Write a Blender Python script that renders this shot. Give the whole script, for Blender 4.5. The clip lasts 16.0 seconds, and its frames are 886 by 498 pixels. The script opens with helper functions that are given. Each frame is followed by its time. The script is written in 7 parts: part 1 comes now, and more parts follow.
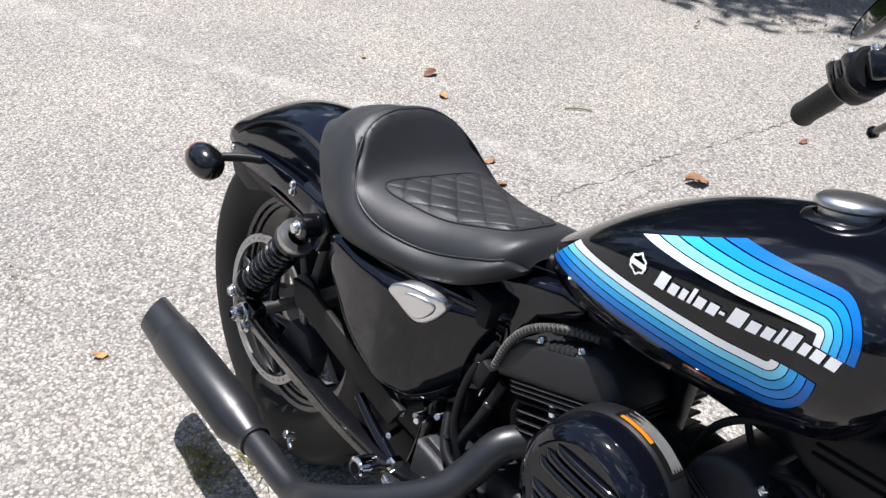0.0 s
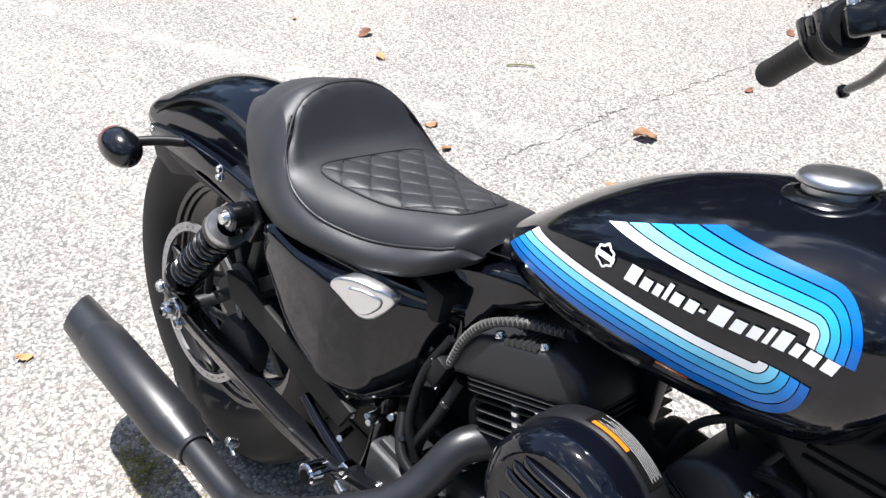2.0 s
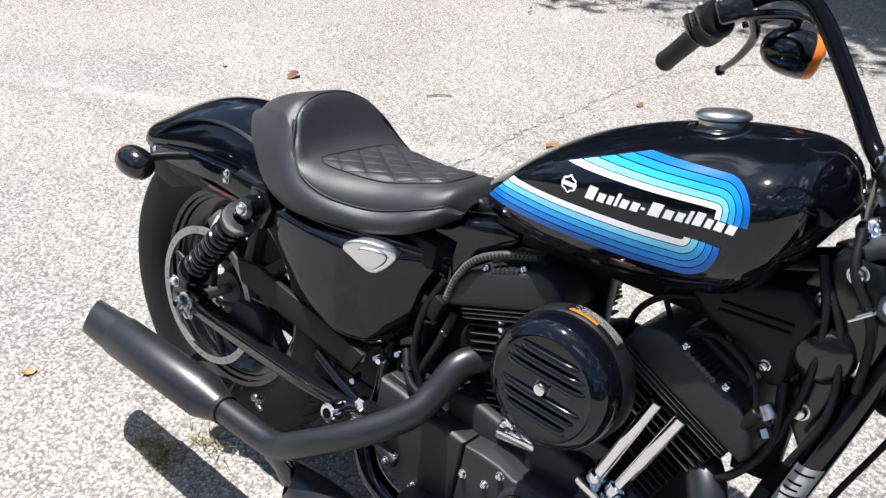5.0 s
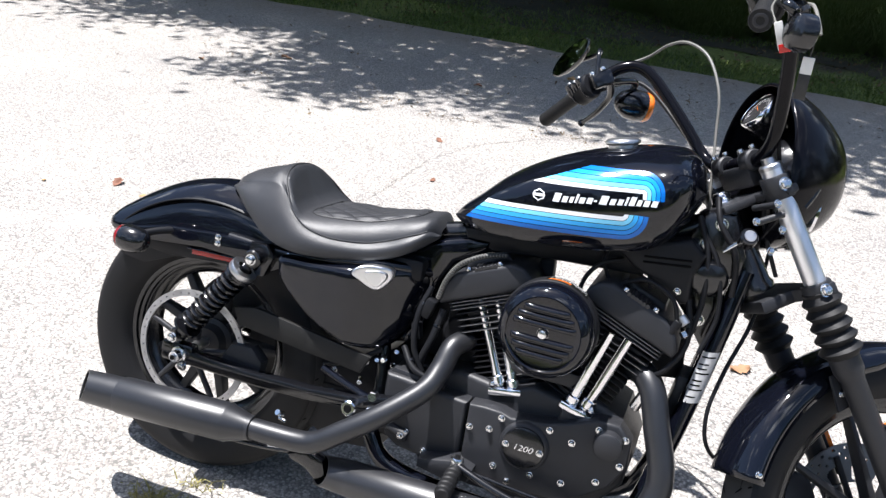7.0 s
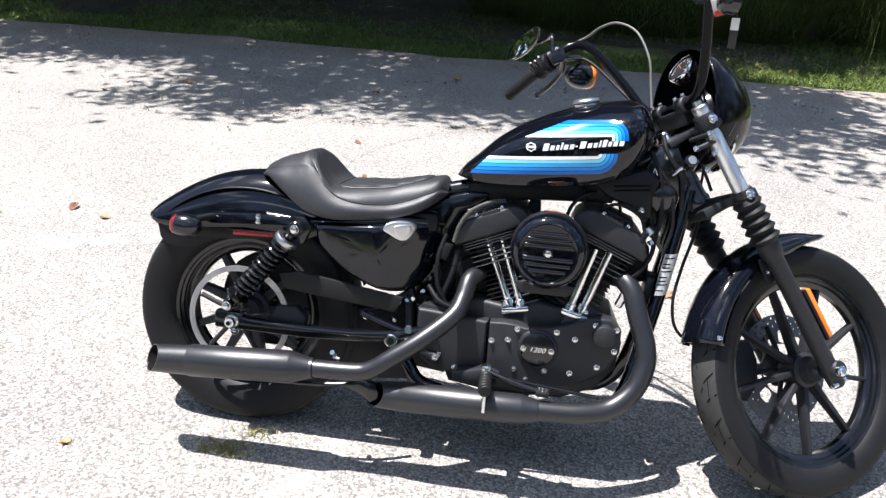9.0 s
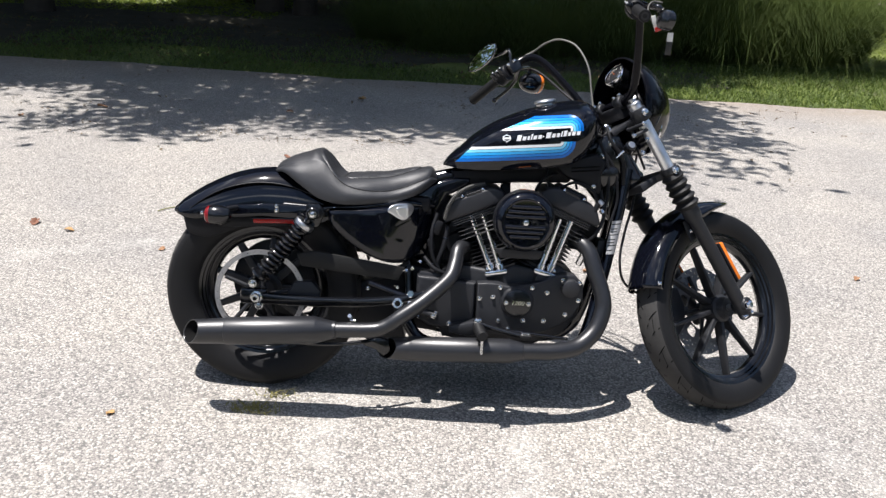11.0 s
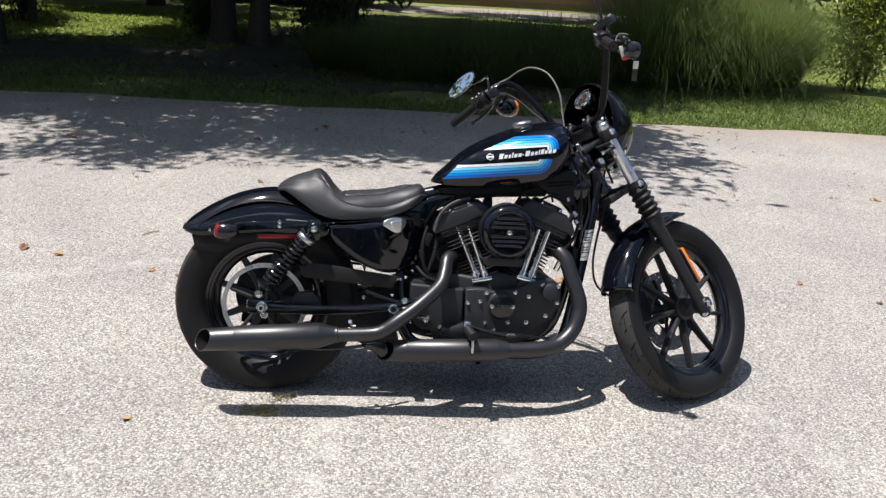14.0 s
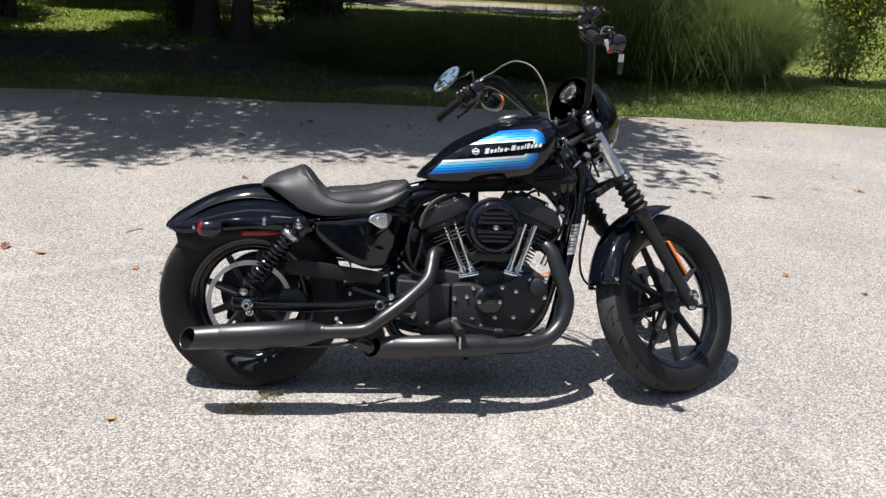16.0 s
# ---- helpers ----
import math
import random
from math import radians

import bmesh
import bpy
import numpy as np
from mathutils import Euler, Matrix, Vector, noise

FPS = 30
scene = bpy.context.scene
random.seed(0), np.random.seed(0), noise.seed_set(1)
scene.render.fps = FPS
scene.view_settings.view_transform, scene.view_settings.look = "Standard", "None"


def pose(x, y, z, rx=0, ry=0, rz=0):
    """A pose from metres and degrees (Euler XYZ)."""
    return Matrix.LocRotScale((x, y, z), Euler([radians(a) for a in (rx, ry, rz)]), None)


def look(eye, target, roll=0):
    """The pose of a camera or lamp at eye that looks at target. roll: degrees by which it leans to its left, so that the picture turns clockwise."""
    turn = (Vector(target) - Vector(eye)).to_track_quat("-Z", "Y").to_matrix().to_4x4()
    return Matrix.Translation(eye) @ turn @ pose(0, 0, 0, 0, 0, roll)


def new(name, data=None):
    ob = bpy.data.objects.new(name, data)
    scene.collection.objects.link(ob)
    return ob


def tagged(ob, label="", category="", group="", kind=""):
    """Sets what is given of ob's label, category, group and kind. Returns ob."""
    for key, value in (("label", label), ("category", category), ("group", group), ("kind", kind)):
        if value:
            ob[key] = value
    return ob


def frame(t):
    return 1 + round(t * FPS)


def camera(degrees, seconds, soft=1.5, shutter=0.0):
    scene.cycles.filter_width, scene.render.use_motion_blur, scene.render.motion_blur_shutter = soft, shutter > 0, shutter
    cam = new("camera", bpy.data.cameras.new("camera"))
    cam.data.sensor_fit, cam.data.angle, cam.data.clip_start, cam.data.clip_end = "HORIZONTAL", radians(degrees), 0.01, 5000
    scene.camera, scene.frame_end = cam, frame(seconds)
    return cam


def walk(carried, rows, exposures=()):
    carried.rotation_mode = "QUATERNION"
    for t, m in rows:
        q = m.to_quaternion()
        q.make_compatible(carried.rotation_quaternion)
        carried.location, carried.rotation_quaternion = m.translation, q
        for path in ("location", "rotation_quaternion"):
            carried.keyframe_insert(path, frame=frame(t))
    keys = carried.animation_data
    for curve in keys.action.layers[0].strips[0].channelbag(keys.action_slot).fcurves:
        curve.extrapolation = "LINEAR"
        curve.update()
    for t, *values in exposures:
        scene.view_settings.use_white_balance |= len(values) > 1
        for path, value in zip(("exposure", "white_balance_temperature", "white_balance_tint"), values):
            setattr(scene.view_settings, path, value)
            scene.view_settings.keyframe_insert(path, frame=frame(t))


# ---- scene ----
cam = camera(54.7, 16.0, 1.4)
PATH = [
    (0, (1.213, -0.52, 1.358), (-0.126, 0.446, 0.231), 3.8),
    (0.5, (1.154, -0.531, 1.353), (-0.049, 0.574, 0.199), 2.7),
    (1, (1.139, -0.471, 1.337), (-0.065, 0.63, 0.18), 5.5),
    (1.5, (1.127, -0.45, 1.325), (-0.071, 0.578, 0.097), 4.8),
    (2, (1.127, -0.457, 1.334), (-0.088, 0.578, 0.129), 3.6),
    (2.5, (1.121, -0.468, 1.339), (-0.095, 0.59, 0.154), 3.6),
    (3, (1.095, -0.488, 1.354), (-0.174, 0.603, 0.26), 2.8),
    (3.5, (1.089, -0.554, 1.347), (-0.242, 0.549, 0.34), -0.4),
    (4, (1.165, -0.606, 1.36), (-0.112, 0.561, 0.356), 3.5),
    (4.5, (1.268, -0.651, 1.368), (-0.061, 0.364, 0.271), 1.6),
    (4.7, (1.276, -0.686, 1.376), (0.029, 0.414, 0.265), 2.4),
    (6.8, (1.152, -1.376, 1.435), (0.425, 0.272, 0.566), 3.4),
    (7, (1.133, -1.442, 1.442), (0.486, 0.254, 0.603), 5.6),
    (7.5, (1.157, -1.607, 1.442), (0.438, 0.078, 0.641), 3.3),
    (8, (1.057, -1.743, 1.453), (0.515, 0.011, 0.66), 4.7),
    (8.5, (0.925, -1.837, 1.447), (0.55, -0.047, 0.639), 2.4),
    (9, (0.944, -1.983, 1.453), (0.583, -0.18, 0.666), 2.7),
    (9.5, (0.902, -2.123, 1.463), (0.592, -0.314, 0.668), 3.0),
    (10, (0.753, -2.255, 1.469), (0.583, -0.405, 0.728), 0.7),
    (10.2, (0.712, -2.313, 1.47), (0.586, -0.456, 0.737), 1.5),
    (12.3, (0.52, -2.725, 1.501), (0.524, -0.843, 0.824), 3.7),
    (12.5, (0.482, -2.735, 1.5), (0.513, -0.849, 0.837), 3.8),
    (13, (0.524, -2.745, 1.506), (0.581, -0.853, 0.861), 3.6),
    (13.5, (0.516, -2.771, 1.507), (0.569, -0.883, 0.85), 3.3),
    (14, (0.512, -2.785, 1.508), (0.571, -0.896, 0.855), 3.3),
    (14.5, (0.513, -2.79, 1.507), (0.576, -0.898, 0.861), 3.3),
    (15, (0.502, -2.782, 1.509), (0.581, -0.894, 0.854), 3.8),
    (15.5, (0.51, -2.779, 1.508), (0.596, -0.893, 0.848), 3.4),
    (16, (0.513, -2.768, 1.508), (0.604, -0.884, 0.843), 3.1),
]
EXPOSURES = [(0, 0.68, 6280, 10), (0.5, 0.82, 6280, 10), (1.5, 1.08, 6280, 10), (2.5, 1.06, 6280, 10), (3.5, 0.50, 6280, 10), (4.0, 0.43, 6280, 10), (4.7, 0.74, 6280, 10), (6.8, 1.32, 6230, 10), (8.5, 1.20, 6280, 10), (9.5, 1.34, 6300, 10), (10.2, 1.12, 6350, 10), (12.3, 0.66, 6500, 10), (16, 0.66, 6500, 10)]
walk(cam, [(t, look(eye, target, roll)) for t, eye, target, roll in PATH], EXPOSURES)


# ---- light ----
SUN_WAY = Vector((0.30, 0.03, -1.0)).normalized()
world = bpy.data.worlds.new("sky")
scene.world = world
world.use_nodes = True
wn, wl = world.node_tree.nodes, world.node_tree.links
sky = wn.new("ShaderNodeTexSky")
sky.sky_type = "NISHITA"
sky.sun_disc = False
sky.sun_elevation = math.asin(-SUN_WAY.z)
sky.sun_rotation = math.atan2(-SUN_WAY.x, -SUN_WAY.y)
wn["Background"].inputs["Strength"].default_value = 0.072
# scattered fair-weather clouds
wc = wn.new("ShaderNodeTexCoord")
wmap = wn.new("ShaderNodeMapping")
wmap.inputs["Scale"].default_value = (1.0, 1.0, 2.6)
wnoise = wn.new("ShaderNodeTexNoise")
wnoise.inputs["Scale"].default_value = 3.2
wnoise.inputs["Detail"].default_value = 7
wramp = wn.new("ShaderNodeValToRGB")
wramp.color_ramp.elements[0].position, wramp.color_ramp.elements[1].position = 0.57, 0.72
wmix = wn.new("ShaderNodeMixRGB")
wmix.inputs[2].default_value = (20.0, 20.4, 21.0, 1)
wl.new(wc.outputs["Generated"], wmap.inputs[0])
wl.new(wmap.outputs[0], wnoise.inputs["Vector"])
wl.new(wnoise.outputs["Fac"], wramp.inputs[0])
wl.new(wramp.outputs[0], wmix.inputs[0])
wl.new(sky.outputs[0], wmix.inputs[1])
wl.new(wmix.outputs[0], wn["Background"].inputs["Color"])

sun = new("sun", bpy.data.lights.new("sun", "SUN"))
sun.data.energy = 5.0
sun.data.angle = radians(0.53)
sun.data.color = (1.0, 0.955, 0.92)
sun.matrix_world = Matrix.Translation((0, 0, 30)) @ SUN_WAY.to_track_quat("-Z", "Y").to_matrix().to_4x4()

# ---- materials ----


def material(name, base, rough=0.5, metal=0.0, coat=0.0, vary=0.0, vary_scale=8.0, grain=0.0, grain_scale=400.0, rough_vary=0.0, spec=0.5):
    """A surface with uneven colour and gloss at two scales and a fine relief."""
    m = bpy.data.materials.new(name)
    m.use_nodes = True
    n, l = m.node_tree.nodes, m.node_tree.links
    b = n["Principled BSDF"]
    b.inputs["Base Color"].default_value = (*base, 1)
    b.inputs["Roughness"].default_value = rough
    b.inputs["Metallic"].default_value = metal
    b.inputs["Coat Weight"].default_value = coat
    b.inputs["Coat Roughness"].default_value = 0.03
    b.inputs["Specular IOR Level"].default_value = spec
    c = n.new("ShaderNodeTexCoord")
    if vary or rough_vary:
        t = n.new("ShaderNodeTexNoise")
        t.inputs["Scale"].default_value = vary_scale
        t.inputs["Detail"].default_value = 8
        t.inputs["Roughness"].default_value = 0.65
        l.new(c.outputs["Object"], t.inputs["Vector"])
        if vary:
            r = n.new("ShaderNodeMixRGB")
            r.inputs[1].default_value = (*[v * (1 - vary) for v in base], 1)
            r.inputs[2].default_value = (*[min(1, v * (1 + vary)) for v in base], 1)
            l.new(t.outputs["Fac"], r.inputs[0])
            l.new(r.outputs[0], b.inputs["Base Color"])
        if rough_vary:
            q = n.new("ShaderNodeMapRange")
            q.inputs["To Min"].default_value = max(0.02, rough - rough_vary)
            q.inputs["To Max"].default_value = rough + rough_vary
            l.new(t.outputs["Fac"], q.inputs["Value"])
            l.new(q.outputs[0], b.inputs["Roughness"])
    if grain:
        g = n.new("ShaderNodeTexNoise")
        g.inputs["Scale"].default_value = grain_scale
        g.inputs["Detail"].default_value = 3
        u = n.new("ShaderNodeBump")
        u.inputs["Strength"].default_value = grain
        u.inputs["Distance"].default_value = 0.001
        l.new(c.outputs["Object"], g.inputs["Vector"])
        l.new(g.outputs["Fac"], u.inputs["Height"])
        l.new(u.outputs[0], b.inputs["Normal"])
    return m


PAINT = material("black_paint", (0.0028, 0.0034, 0.0064), 0.07, coat=0.12, spec=0.46, rough_vary=0.02, vary_scale=3)
SHELL = material("fairing_black", (0.003, 0.003, 0.0045), 0.14, coat=0.0, spec=0.16, rough_vary=0.03, vary_scale=6)
SATIN = material("wrinkle_black", (0.0185, 0.0192, 0.0222), 0.46, spec=0.38, vary=0.3, vary_scale=20, grain=0.35, grain_scale=900, rough_vary=0.08)
GLOSSY = material("gloss_black_part", (0.0052, 0.0055, 0.0070), 0.19, coat=0.3, spec=0.50, vary=0.3, vary_scale=15, rough_vary=0.06)
EXHAUST = material("black_exhaust", (0.0130, 0.0136, 0.0160), 0.37, spec=0.62, vary=0.25, vary_scale=12, grain=0.10, grain_scale=1100, rough_vary=0.06)
BORE_BLACK = material("bore_black", (0.006, 0.006, 0.006), 0.9, spec=0.1)
PIPING = material("seam_piping", (0.022, 0.022, 0.024), 0.38, spec=0.6, grain=0.3, grain_scale=900)
LEATHER = material("black_vinyl", (0.0250, 0.0258, 0.0290), 0.45, spec=0.46, vary=0.2, vary_scale=12, grain=0.30, grain_scale=1100, rough_vary=0.06)
RUBBER = material("tyre_rubber", (0.0095, 0.0095, 0.0102), 0.55, spec=0.24, vary=0.35, vary_scale=14, grain=0.3, grain_scale=500, rough_vary=0.1)
TREAD = material("pale_tread", (0.042, 0.041, 0.040), 0.72, spec=0.2, vary=0.35, vary_scale=18, grain=0.4, grain_scale=500, rough_vary=0.08)
# near-black that paints the shade of grooves and recesses; also used for print
GROOVE = material("groove_black", (0.004, 0.004, 0.004), 0.9, spec=0.1)
PLATE = material("matt_black_plate", (0.0095, 0.0095, 0.0092), 0.55, spec=0.32, vary=0.3, vary_scale=18, grain=0.4, grain_scale=900, rough_vary=0.06)
PLASTIC = material("black_plastic", (0.0092, 0.0095, 0.0112), 0.45, spec=0.2, vary=0.2, vary_scale=20, grain=0.2, grain_scale=800, rough_vary=0.08)
CHROME = material("chrome", (0.80, 0.80, 0.82), 0.09, metal=1.0, rough_vary=0.04, vary_scale=30)
STEEL = material("brushed_steel", (0.52, 0.52, 0.53), 0.34, metal=1.0, vary=0.12, vary_scale=60, rough_vary=0.08)
TUBE = material("hard_fork_tube", (0.80, 0.80, 0.82), 0.36, metal=0.9, rough_vary=0.05, vary_scale=25)
SILVER = material("satin_silver", (0.78, 0.78, 0.79), 0.30, metal=1.0, rough_vary=0.05, vary_scale=60)
ZINC = material("zinc_bolt", (0.78, 0.78, 0.78), 0.2, metal=1.0, rough_vary=0.08, vary_scale=80)
DISC = material("machined_disc", (0.42, 0.42, 0.43), 0.42, metal=0.85, vary=0.1, vary_scale=90, rough_vary=0.08)
# darker copy of the disc metal: the far front disc's shade is in its colour
GREY_DISC = material("grey_disc", (0.22, 0.22, 0.225), 0.45, metal=0.8, vary=0.15, vary_scale=90, rough_vary=0.08)
WHITE = material("white_stripe", (0.82, 0.83, 0.85), 0.2, coat=0.4, spec=0.3)
BLUES = [
    material("deep_blue_stripe", (0.006, 0.135, 0.52), 0.2, coat=0.15, spec=0.3),
    material("blue_stripe", (0.010, 0.235, 0.72), 0.2, coat=0.15, spec=0.3),
    material("sky_blue_stripe", (0.035, 0.38, 0.80), 0.2, coat=0.15, spec=0.3),
    material("pale_blue_stripe", (0.20, 0.62, 0.86), 0.2, coat=0.15, spec=0.3),
]
ORANGE = material("orange_reflector", (0.85, 0.20, 0.015), 0.2, coat=0.6, grain=0.3, grain_scale=600)
RED_LENS = material("red_lens", (0.16, 0.004, 0.006), 0.25, coat=0.2)
RED = material("red_reflector", (0.42, 0.010, 0.008), 0.25, coat=0.2, grain=0.3, grain_scale=600)
MIRROR = material("mirror_glass", (0.92, 0.92, 0.93), 0.02, metal=1.0)
CABLE = material("grey_cable", (0.13, 0.127, 0.115), 0.5, vary=0.2, grain=0.3)
LABEL = material("printed_label", (0.55, 0.55, 0.55), 0.5)
STICKER = material("grey_sticker", (0.42, 0.42, 0.42), 0.4, metal=0.2, vary=0.3, vary_scale=90)
TAG = material("white_tag", (0.62, 0.62, 0.60), 0.6)
DIAL = material("dial_face", (0.02, 0.02, 0.022), 0.5, spec=0.05)
BRAID = material("braided_sleeve", (0.016, 0.016, 0.016), 0.5, vary=1.0, vary_scale=300, grain=1.0, grain_scale=420)

glass = bpy.data.materials.new("lens_glass")
glass.use_nodes = True
gb = glass.node_tree.nodes["Principled BSDF"]
gb.inputs["Transmission Weight"].default_value = 1.0
gb.inputs["Roughness"].default_value = 0.02
gb.inputs["IOR"].default_value = 1.45
GLASS = glass
COVER = glass.copy()
COVER.name = "dial_cover"
COVER.node_tree.nodes["Principled BSDF"].inputs["IOR"].default_value = 1.12

# ---- building tools ----


def part(name, bm, mat, parent=None, label="", flat=False, m=None, mirror=False):
    """One bmesh (or mesh) as one mesh object under a thing or a part."""
    if isinstance(bm, bpy.types.Mesh):
        me = bm
    else:
        if m is not None:
            bmesh.ops.transform(bm, matrix=m, verts=bm.verts)
            m = None
        if mirror:
            bmesh.ops.transform(bm, matrix=Matrix.Diagonal((1, -1, 1, 1)), verts=bm.verts)
            bmesh.ops.reverse_faces(bm, faces=bm.faces)
        me = bpy.data.meshes.new(name)
        for f in bm.faces:
            f.smooth = not flat
        bm.to_mesh(me)
        bm.free()
        if mat:
            me.materials.append(mat)
        if not flat:
            me.set_sharp_from_angle(angle=radians(38))
    ob = new(name, me)
    if parent is not None:
        ob.parent = parent
    if m is not None:
        ob.matrix_basis = m
    if label:
        ob["label"] = label
    return ob


def frame_to(p, q, up=(0, 0, 1)):
    """A matrix whose z runs from p to q, at p."""
    p, q = Vector(p), Vector(q)
    z = (q - p).normalized()
    u = Vector(up)
    if abs(z.dot(u)) > 0.97:
        u = Vector((1, 0, 0))
    x = u.cross(z).normalized()
    y = z.cross(x)
    return Matrix(((x.x, y.x, z.x, p.x), (x.y, y.y, z.y, p.y), (x.z, y.z, z.z, p.z), (0, 0, 0, 1)))


def join(*bms):
    """Several bmeshes as one."""
    out = bmesh.new()
    for b in bms:
        me = bpy.data.meshes.new("joint")
        b.to_mesh(me)
        b.free()
        out.from_mesh(me)
        bpy.data.meshes.remove(me)
    return out


def box(c, s, bev=0.004, m=None, segs=2):
    bm = bmesh.new()
    bmesh.ops.create_cube(bm, size=1)
    bmesh.ops.scale(bm, vec=s, verts=bm.verts)
    if bev:
        bmesh.ops.bevel(bm, geom=bm.edges[:], offset=min(bev, min(s) * 0.45), segments=segs, affect="EDGES", profile=0.5)
    if m is not None:
        bmesh.ops.transform(bm, matrix=m, verts=bm.verts)
    bmesh.ops.translate(bm, vec=c, verts=bm.verts)
    return bm


def lathe(profile, m=None, seg=40, closed=False, squash=1.0):
    """A profile of (radius, height) turned round z."""
    bm = bmesh.new()
    rings = []
    for r, h in profile:
        if r < 1e-5:
            rings.append([bm.verts.new((0, 0, h))])
        else:
            rings.append([bm.verts.new((r * math.cos(2 * math.pi * i / seg), squash * r * math.sin(2 * math.pi * i / seg), h)) for i in range(seg)])
    pairs = list(zip(rings, rings[1:]))
    if closed:
        pairs.append((rings[-1], rings[0]))
    for a, b in pairs:
        for i in range(seg):
            j = (i + 1) % seg
            if len(a) == 1 and len(b) == 1:
                continue
            if len(a) == 1:
                bm.faces.new((a[0], b[j], b[i]))
            elif len(b) == 1:
                bm.faces.new((a[i], a[j], b[0]))
            else:
                bm.faces.new((a[i], a[j], b[j], b[i]))
    bmesh.ops.recalc_face_normals(bm, faces=bm.faces[:])
    if m is not None:
        bmesh.ops.transform(bm, matrix=m, verts=bm.verts)
    return bm


def rod(p, q, r, seg=20, bev=0.0, r2=None):
    """A round bar from p to q with softened ends."""
    h = (Vector(q) - Vector(p)).length
    r2 = r if r2 is None else r2
    b = min(bev or r * 0.15, h * 0.3)
    return lathe([(0, 0), (r - b, 0), (r, b), (r2, h - b), (r2 - b, h), (0, h)], frame_to(p, q), seg)


def spline(points, n=8):
    """Catmull-Rom through the points, n steps a span."""
    ps = [Vector(p) for p in points]
    ps = [2 * ps[0] - ps[1]] + ps + [2 * ps[-1] - ps[-2]]
    out = []
    for i in range(1, len(ps) - 2):
        a, b, c, d = ps[i - 1 : i + 3]
        for k in range(n):
            t = k / n
            out.append(0.5 * ((2 * b) + (c - a) * t + (2 * a - 5 * b + 4 * c - d) * t * t + (3 * b - a - 3 * c + d) * t**3))
    out.append(ps[-2])
    return out


def tube(points, r, seg=12, n=8, radii=None, smooth=True, caps=True):
    """A round tube along a curve; radii gives a radius for each control point."""
    line = spline(points, n) if smooth else [Vector(p) for p in points]
    if radii:
        rr = [v.x for v in spline([(a, 0, 0) for a in radii], n)] if smooth else list(radii)
    else:
        rr = [r] * len(line)
    bm = bmesh.new()
    x = None
    rings = []
    for i, p in enumerate(line):
        d = (line[min(i + 1, len(line) - 1)] - line[max(i - 1, 0)]).normalized()
        if x is None:
            x = d.orthogonal().normalized()
        x = (x - d * x.dot(d)).normalized()
        y = d.cross(x)
        rings.append([bm.verts.new(p + rr[i] * (math.cos(2 * math.pi * k / seg) * x + math.sin(2 * math.pi * k / seg) * y)) for k in range(seg)])
    for a, b in zip(rings, rings[1:]):
        for k in range(seg):
            bm.faces.new((a[k], a[(k + 1) % seg], b[(k + 1) % seg], b[k]))
    if caps:
        bm.faces.new(rings[0][::-1])
        bm.faces.new(rings[-1])
    bmesh.ops.recalc_face_normals(bm, faces=bm.faces[:])
    return bm


def prism(outline, y0, y1, bev=0.004, segs=2, m=None, smooth=0):
    """An outline in (x, z) given thickness from y0 to y1, with rounded edges."""
    if smooth:
        pts = [Vector((a, 0, c)) for a, c in outline]
        loop = spline(pts[-2:] + pts + pts[:2], smooth)
        outline = [(v.x, v.z) for v in loop[2 * smooth : (len(pts) + 2) * smooth]]
    bm = bmesh.new()
    f = bm.faces.new([bm.verts.new((x, y0, z)) for x, z in outline])
    r = bmesh.ops.extrude_face_region(bm, geom=[f])
    bmesh.ops.translate(bm, vec=(0, y1 - y0, 0), verts=[v for v in r["geom"] if isinstance(v, bmesh.types.BMVert)])
    bmesh.ops.recalc_face_normals(bm, faces=bm.faces[:])
    if bev:
        rim = [e for e in bm.edges if abs(e.verts[0].co.y - e.verts[1].co.y) < 1e-6]
        bmesh.ops.bevel(bm, geom=rim, offset=bev, segments=segs, affect="EDGES", profile=0.5, clamp_overlap=True)
    if m is not None:
        bmesh.ops.transform(bm, matrix=m, verts=bm.verts)
    return bm


def sheet(rows, close=False):
    """A surface through rows of points."""
    bm = bmesh.new()
    vs = [[bm.verts.new(p) for p in row] for row in rows]
    for a, b in zip(vs, vs[1:]):
        n = len(a)
        for i in range(n if close else n - 1):
            j = (i + 1) % n
            bm.faces.new((a[i], b[i], b[j], a[j]))
    return bm


def lerp(x, table):
    """Smooth value at x from a table of (x, value)."""
    xs, ys = [a for a, _ in table], [b for _, b in table]
    if x <= xs[0]:
        return ys[0]
    if x >= xs[-1]:
        return ys[-1]
    i = max(k for k in range(len(xs) - 1) if xs[k] <= x)
    h = xs[i + 1] - xs[i]
    t = (x - xs[i]) / h

    def slope(k):
        if k == 0:
            return (ys[1] - ys[0]) / (xs[1] - xs[0])
        if k == len(xs) - 1:
            return (ys[-1] - ys[-2]) / (xs[-1] - xs[-2])
        return (ys[k + 1] - ys[k - 1]) / (xs[k + 1] - xs[k - 1])

    a, b = slope(i) * h, slope(i + 1) * h
    return (2 * t**3 - 3 * t * t + 1) * ys[i] + (t**3 - 2 * t * t + t) * a + (3 * t * t - 2 * t**3) * ys[i + 1] + (t**3 - t * t) * b


def thick(ob, w, offset=-1.0, even=True):
    s = ob.modifiers.new("thickness", "SOLIDIFY")
    s.thickness, s.offset, s.use_even_offset = w, offset, even
    return ob


